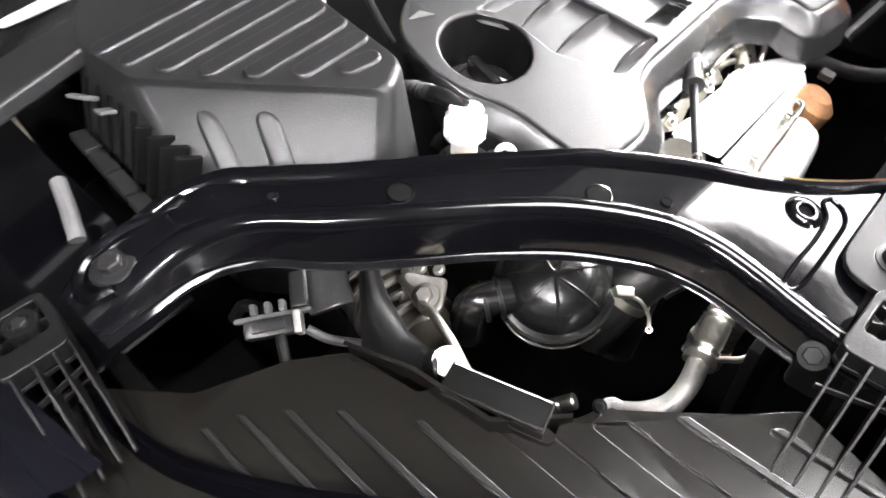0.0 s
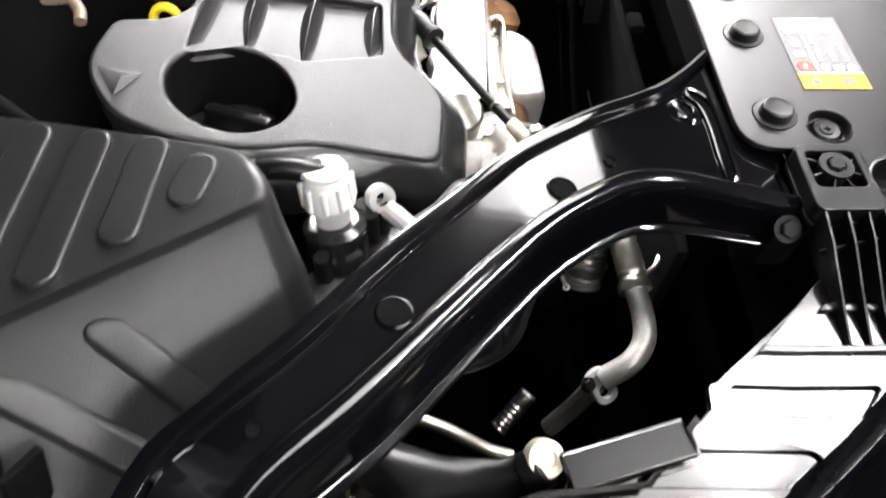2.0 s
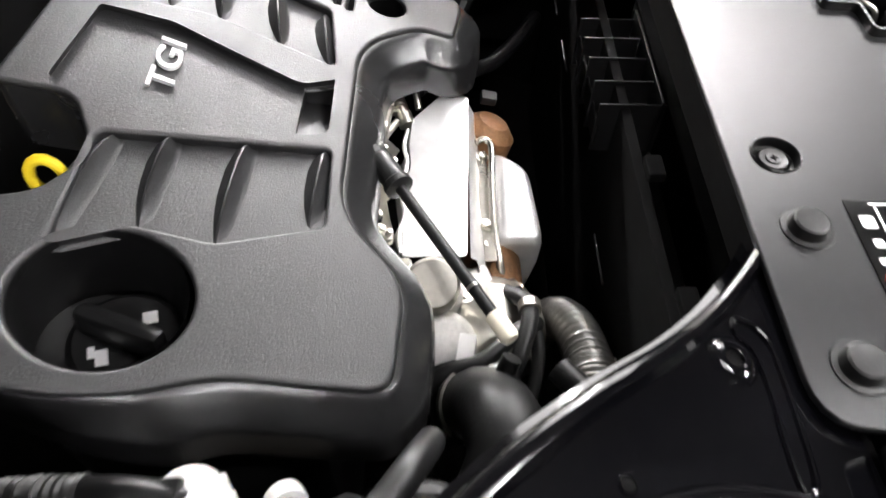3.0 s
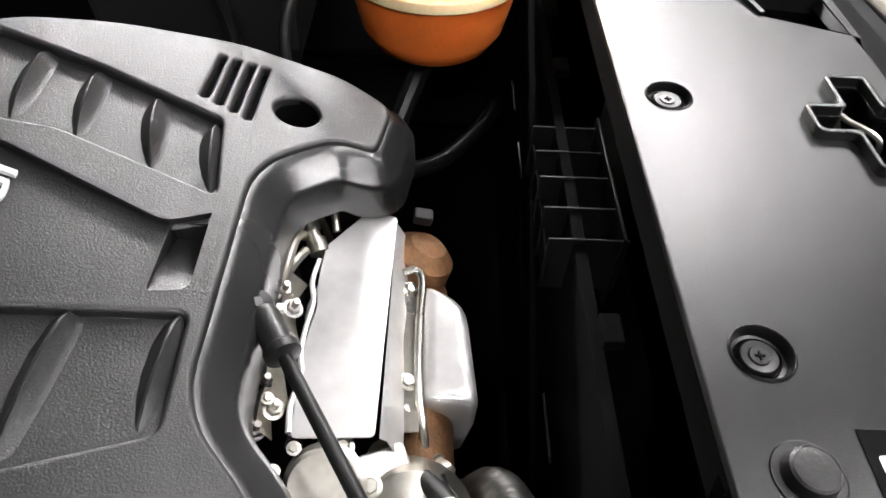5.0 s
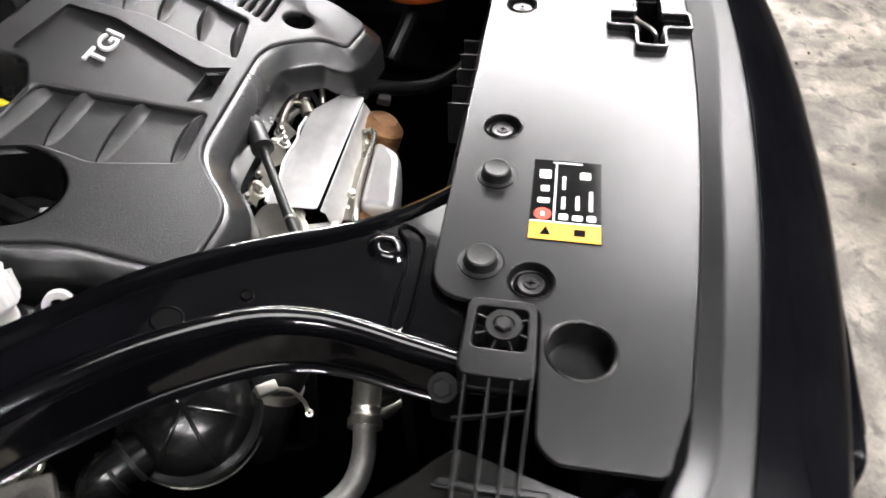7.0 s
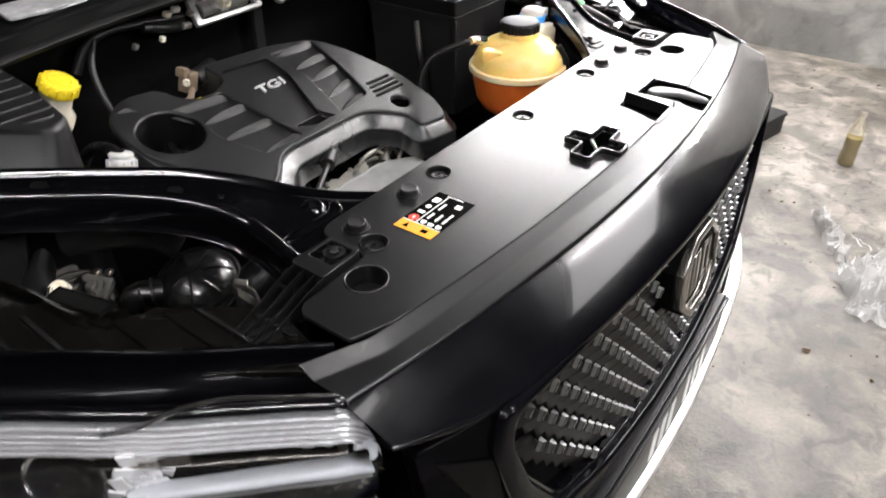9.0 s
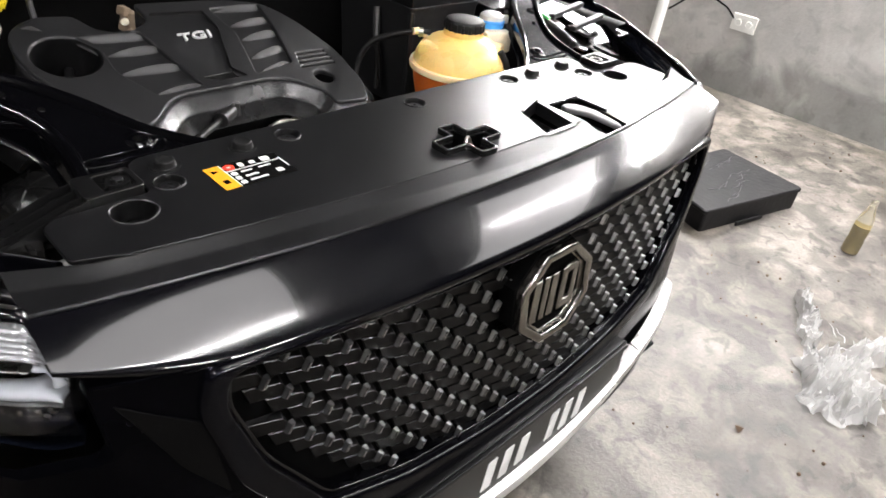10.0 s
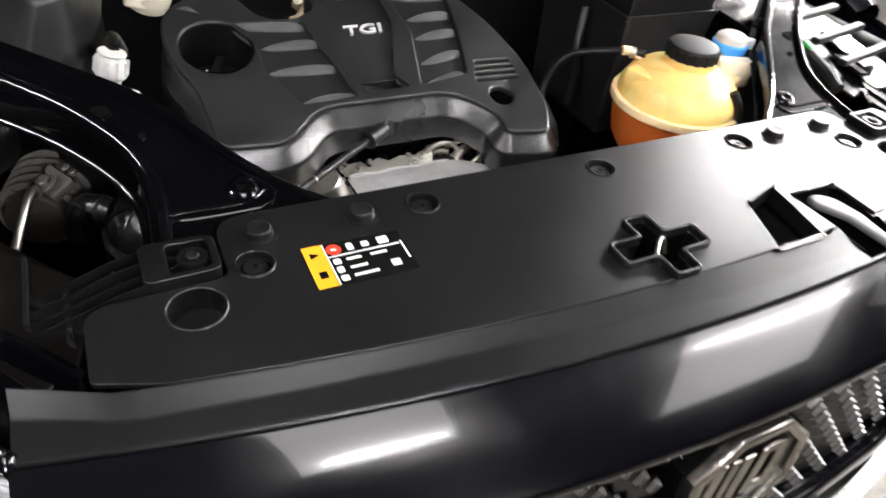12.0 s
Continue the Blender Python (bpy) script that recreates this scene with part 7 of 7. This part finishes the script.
def battery():
    t = thing("battery", "car battery in a black plastic box with a dark lid", "battery", (0.46, 0.53, 0.72))
    rows = []
    for k, z in ((0.93, 0.72), (0.985, 0.93), (1.0, 0.962), (1.02, 0.966), (1.02, 0.974), (0.985, 0.974), (0.98, 0.955)):
        r = rounded([(-0.115 * k, -0.14 * k), (0.115 * k, -0.14 * k), (0.115 * k, 0.14 * k), (-0.115 * k, 0.14 * k)], 0.012)
        rows.append([(0.455 + x, 0.525 + y, z) for x, y in r])
    bm = loft([r + r[:1] for r in rows])
    part("battery_box", bm, "cover", t, "grey-black battery box")
    part("lid", rbox((0.215, 0.265, 0.045), 0.006, pose(0.455, 0.525, 0.985)), "black", t)
    part("top_label", rbox((0.15, 0.16, 0.001), 0, pose(0.46, 0.53, 1.0085)), "label_white", t, "pale label")
    for dx, mat in ((-0.07, "dark"), (0.07, "label_red")):
        part("terminal", rod((0.455 + dx, 0.42, 1.0), (0.455 + dx, 0.42, 1.022), 0.012), mat, t)
    part("corner_rib", rbox((0.014, 0.014, 0.2), 0.004, pose(0.345, 0.39, 0.865)), "cover", t)
    part("cable_loom", tube([(0.33, 0.5, 0.95), (0.315, 0.48, 0.88), (0.32, 0.47, 0.82), (0.31, 0.46, 0.76)], 0.01), "rubber", t)


battery()


def strut_towers():
    for s in (-1, 1):
        t = thing("strut_tower", "black painted strut tower with top nut", "strut tower", (s * 0.66, 0.86, 0.75), group="strut towers")
        part("tower", turned([(0.12, 0.0), (0.105, 0.16), (0.09, 0.2), (0.05, 0.205), (0.045, 0.195), (0, 0.195)], (s * 0.68, 0.84, 0.76)), "steel_paint", t)
        part("strut_nut", hexbolt((s * 0.68, 0.84, 0.955), 0.014), "steel", t)
        part("tower_foot", rbox((0.24, 0.24, 0.5), 0.02, pose(s * 0.70, 0.85, 0.52)), "shade_black", t)


strut_towers()


def inner_wing():
    """Pressed inner wing that closes the far side of the engine bay."""
    t = thing("inner_wing", "black painted inner wing panel closing the engine bay", "body panel", (0.78, 0.6, 0.2))
    rows = []
    for y in frange(0.14, 1.3, 13):
        w = 0.012 * math.sin(y * 14)
        rows.append([(0.80 + w, y, 0.0), (0.79 + w, y, 0.35), (0.775 + w, y, 0.62), (0.80, y, 0.80), (0.82, y, 0.90), (0.86, y, 0.945), (0.90, y, 0.95)])
    part("wing_sheet", loft(rows), "dark", t, smooth=60)
    for y in (0.3, 0.55, 0.8):
        part("stiffening_bead", tube([(0.784, y, 0.3), (0.772, y + 0.01, 0.6), (0.79, y, 0.76)], 0.008), "dark", t)


inner_wing()


# ---- far front corner ----
def far_apron():
    t = thing("apron_panel", "grey inner wing panel with raised ribs and black cable", "inner panel", (0.66, 0.3, 0.85))
    for k in range(6):
        part("apron_rib", rbox((0.16, 0.018, 0.014), 0.004, pose(0.77, 0.18 + 0.07 * k, 0.955 + 0.012 * k, 0, -4, 8)), "cover", t)
    part("apron_sheet", rbox((0.22, 0.5, 0.01), 0.003, pose(0.76, 0.36, 0.94, 5, -4, 4)), "ribbed", t)
    part("apron_cable", tube([(0.58, 0.30, 0.98), (0.60, 0.22, 0.975), (0.61, 0.15, 0.955), (0.60, 0.10, 0.94)], 0.012), "rubber", t)
    part("green_tag", rbox((0.012, 0.02, 0.006), 0.001, pose(0.60, 0.19, 0.984, 20, 0, 10)), material("green_tag", (0.05, 0.35, 0.08), 0.5), t, "small green tag")


far_apron()


# ---- things on the garage floor and wall ----
def floor_box():
    t = thing("flat_box", "scuffed black flat box lying on the garage floor", "box", (2.15, 0.16, 0.0))
    base = rounded([(1.80, 0.05), (2.42, -0.115), (2.50, 0.30), (1.92, 0.42)], 0.015)
    top = rounded([(1.79, 0.045), (2.415, -0.12), (2.495, 0.305), (1.915, 0.425)], 0.02)
    c = Vector((2.15, 0.16))
    rows = [[(x, y, 0.0) for x, y in base], [(x, y, 0.085) for x, y in base], [(c.x + (x - c.x) * 1.01, c.y + (y - c.y) * 1.01, 0.092) for x, y in top], [(c.x + (x - c.x) * 1.01, c.y + (y - c.y) * 1.01, 0.104) for x, y in top],
            [(c.x + (x - c.x) * 0.99, c.y + (y - c.y) * 0.99, 0.109) for x, y in top]]
    bm = loft([r + r[:1] for r in rows])
    cap = bmesh.new()
    cap.faces.new([cap.verts.new(p) for p in rows[-1]])
    bm = join(bm, cap)
    bmesh.ops.remove_doubles(bm, verts=bm.verts, dist=1e-6)
    part("box_body", bm, "box", t)
    rnd = random.Random(4)
    for k in range(16):
        x, y = 1.93 + rnd.random() * 0.40, 0.02 + rnd.random() * 0.28
        pts = [(x + 0.03 * j, y + rnd.uniform(-0.01, 0.01), 0.1095) for j in range(5)]
        part("scuff", tube(pts, 0.0013, 6), "grey", t, "pale scuff")
    part("torn_flap", rbox((0.18, 0.012, 0.02), 0.004, pose(2.08, -0.045, 0.012, 0, 0, -14)), "box", t)


floor_box()


def drink_bottle():
    t = thing("plastic_bottle", "clear plastic bottle half full of brown liquid", "bottle", (2.235, -0.43, 0.0))
    at = (2.235, -0.43, 0.0)
    prof = [(0, 0.001), (0.028, 0.001), (0.034, 0.008), (0.034, 0.06), (0.031, 0.075), (0.033, 0.095), (0.034, 0.14), (0.030, 0.17), (0.018, 0.205), (0.013, 0.225), (0.013, 0.24), (0.011, 0.24)]
    b = part("bottle_wall", turned(prof, at, n=28), "bottle", t)
    b.visible_shadow = False
    part("liquid", turned([(0, 0.004), (0.026, 0.004), (0.032, 0.010), (0.032, 0.06), (0.0295, 0.075), (0.0315, 0.095), (0.032, 0.135), (0, 0.135)], at, n=28), "liquid", t, "brown liquid")
    part("bottle_cap", turned([(0, 0.252), (0.013, 0.251), (0.015, 0.248), (0.015, 0.234), (0, 0.234)], at), "bottle", t)


drink_bottle()


def plastic_bag():
    """A thrown-down bag: a crumpled ragged body with twisted tails, all sharp ridges and hollows."""
    t = thing("plastic_bag", "crumpled whitish clear plastic bag on the concrete floor", "plastic bag", (1.35, -0.66, 0.0))

    def crumple(name, cx, cy, lx, ly, turn, seed, high):
        rows = []
        for i in frange(0.0, 1, 26):
            row = []
            for u in frange(0, 2 * math.pi, 73):
                reach = 1 + 0.40 * noise.noise(Vector((1.3 * math.cos(u), 1.3 * math.sin(u), seed))) + 0.30 * noise.noise(Vector((4.2 * math.cos(u), 4.2 * math.sin(u), seed + 5)))
                x, y = lx * i * reach * math.cos(u), ly * i * reach * math.sin(u)
                x, y = cx + x * math.cos(turn) - y * math.sin(turn), cy + x * math.sin(turn) + y * math.cos(turn)
                r1 = 1 - abs(noise.noise(Vector((x * 9, y * 11, seed + 1.0)))) * 2.3
                r2 = 1 - abs(noise.noise(Vector((x * 23 + y * 7, y * 25, seed + 4.0)))) * 2.1
                fade = min(1, (1 - i) * 5)
                wob = 0.014 * noise.noise(Vector((x * 20, y * 20, seed + 7.0)))
                row.append((x + wob, y - wob, 0.002 + (0.12 + 0.88 * fade) * (high * max(0, r1) ** 2 + 0.6 * high * max(0, r2) ** 3)))
            rows.append(row)
        part(name, loft(rows), "bag", t, smooth=15)

    crumple("film", 1.30, -0.69, 0.21, 0.125, 0.15, 3.0, 0.055)
    crumple("film_fold", 1.27, -0.71, 0.13, 0.09, 0.9, 9.0, 0.07)
    crumple("twisted_tail", 1.52, -0.52, 0.25, 0.035, 0.45, 14.0, 0.04)
    crumple("torn_tail", 1.56, -0.71, 0.13, 0.05, -0.2, 21.0, 0.04)
    rnd = random.Random(11)
    for q in range(14):
        a = rnd.uniform(-0.3, 0.7)
        p = Vector((1.32 + rnd.uniform(-0.15, 0.2), -0.67 + rnd.uniform(-0.08, 0.08), 0.03))
        run = rnd.uniform(0.05, 0.14)
        pts = [p + Vector((math.cos(a) * run * k_, math.sin(a) * run * 0.8 * k_ + 0.005 * math.sin(k_ * 5 + q * 2.1), -0.012 * k_ + 0.004 * math.sin(k_ * 9 + q))) for k_ in frange(0.15, 1, 6)]
        part("crease", tube(pts, (0.0022, 0.0006), 6, 4), "bag_fold", t, "bright crease")


plastic_bag()


def scraps():
    rnd = random.Random(5)
    t = thing("floor_scrap", "small dry brown scrap lying on the floor", "scrap", (0.864, -0.565, 0))
    part("scrap_leaf", mesh_bm([(0.85, -0.57, 0.001), (0.868, -0.575, 0.012), (0.88, -0.56, 0.002), (0.862, -0.55, 0.009)], [(0, 1, 2), (0, 2, 3), (0, 3, 1), (1, 3, 2)]), "debris", t)
    bits = bmesh.new()
    for _ in range(260):
        x, y = rnd.uniform(0.6, 3.4), rnd.uniform(-1.6, 0.8)
        r = rnd.choice((0.002, 0.003, 0.004, 0.006))
        m = Matrix.Translation((x, y, r * 0.4)) @ Euler((rnd.random() * 6, rnd.random() * 6, 0)).to_matrix().to_4x4()
        bmesh.ops.create_icosphere(bits, subdivisions=1, radius=r, matrix=m)
    tagged(part("grit", bits, "debris"), "scattered grit and crumbs on the concrete", "grit", kind="stuff")


scraps()


def wall_fittings():
    t = thing("wall_socket", "white wall socket plate with two holes", "socket", (3.655, 0.86, 0.44))
    part("socket_plate", rbox((0.012, 0.16, 0.10), 0.004, pose(3.654, 0.86, 0.445)), "socket", t)
    for dy in (-0.035, 0.035):
        part("socket_face", rod((3.650, 0.86 + dy, 0.445), (3.644, 0.86 + dy, 0.445), 0.022), "socket", t)
    p = thing("conduit", "white vertical conduit pipe running up the wall", "conduit", (3.63, 1.42, 0))
    part("conduit_pipe", rod((3.63, 1.42, 0.0), (3.63, 1.42, HIGH), 0.035), "socket", p)
    w = thing("loose_wire", "thin loose wire across the wall", "wire", (3.64, 1.1, 0.48))
    part("wire", tube([(3.645, 1.38, 0.40), (3.645, 1.2, 0.54), (3.645, 1.02, 0.52), (3.648, 0.93, 0.46)], 0.006, 6), "gap", w)


wall_fittings()
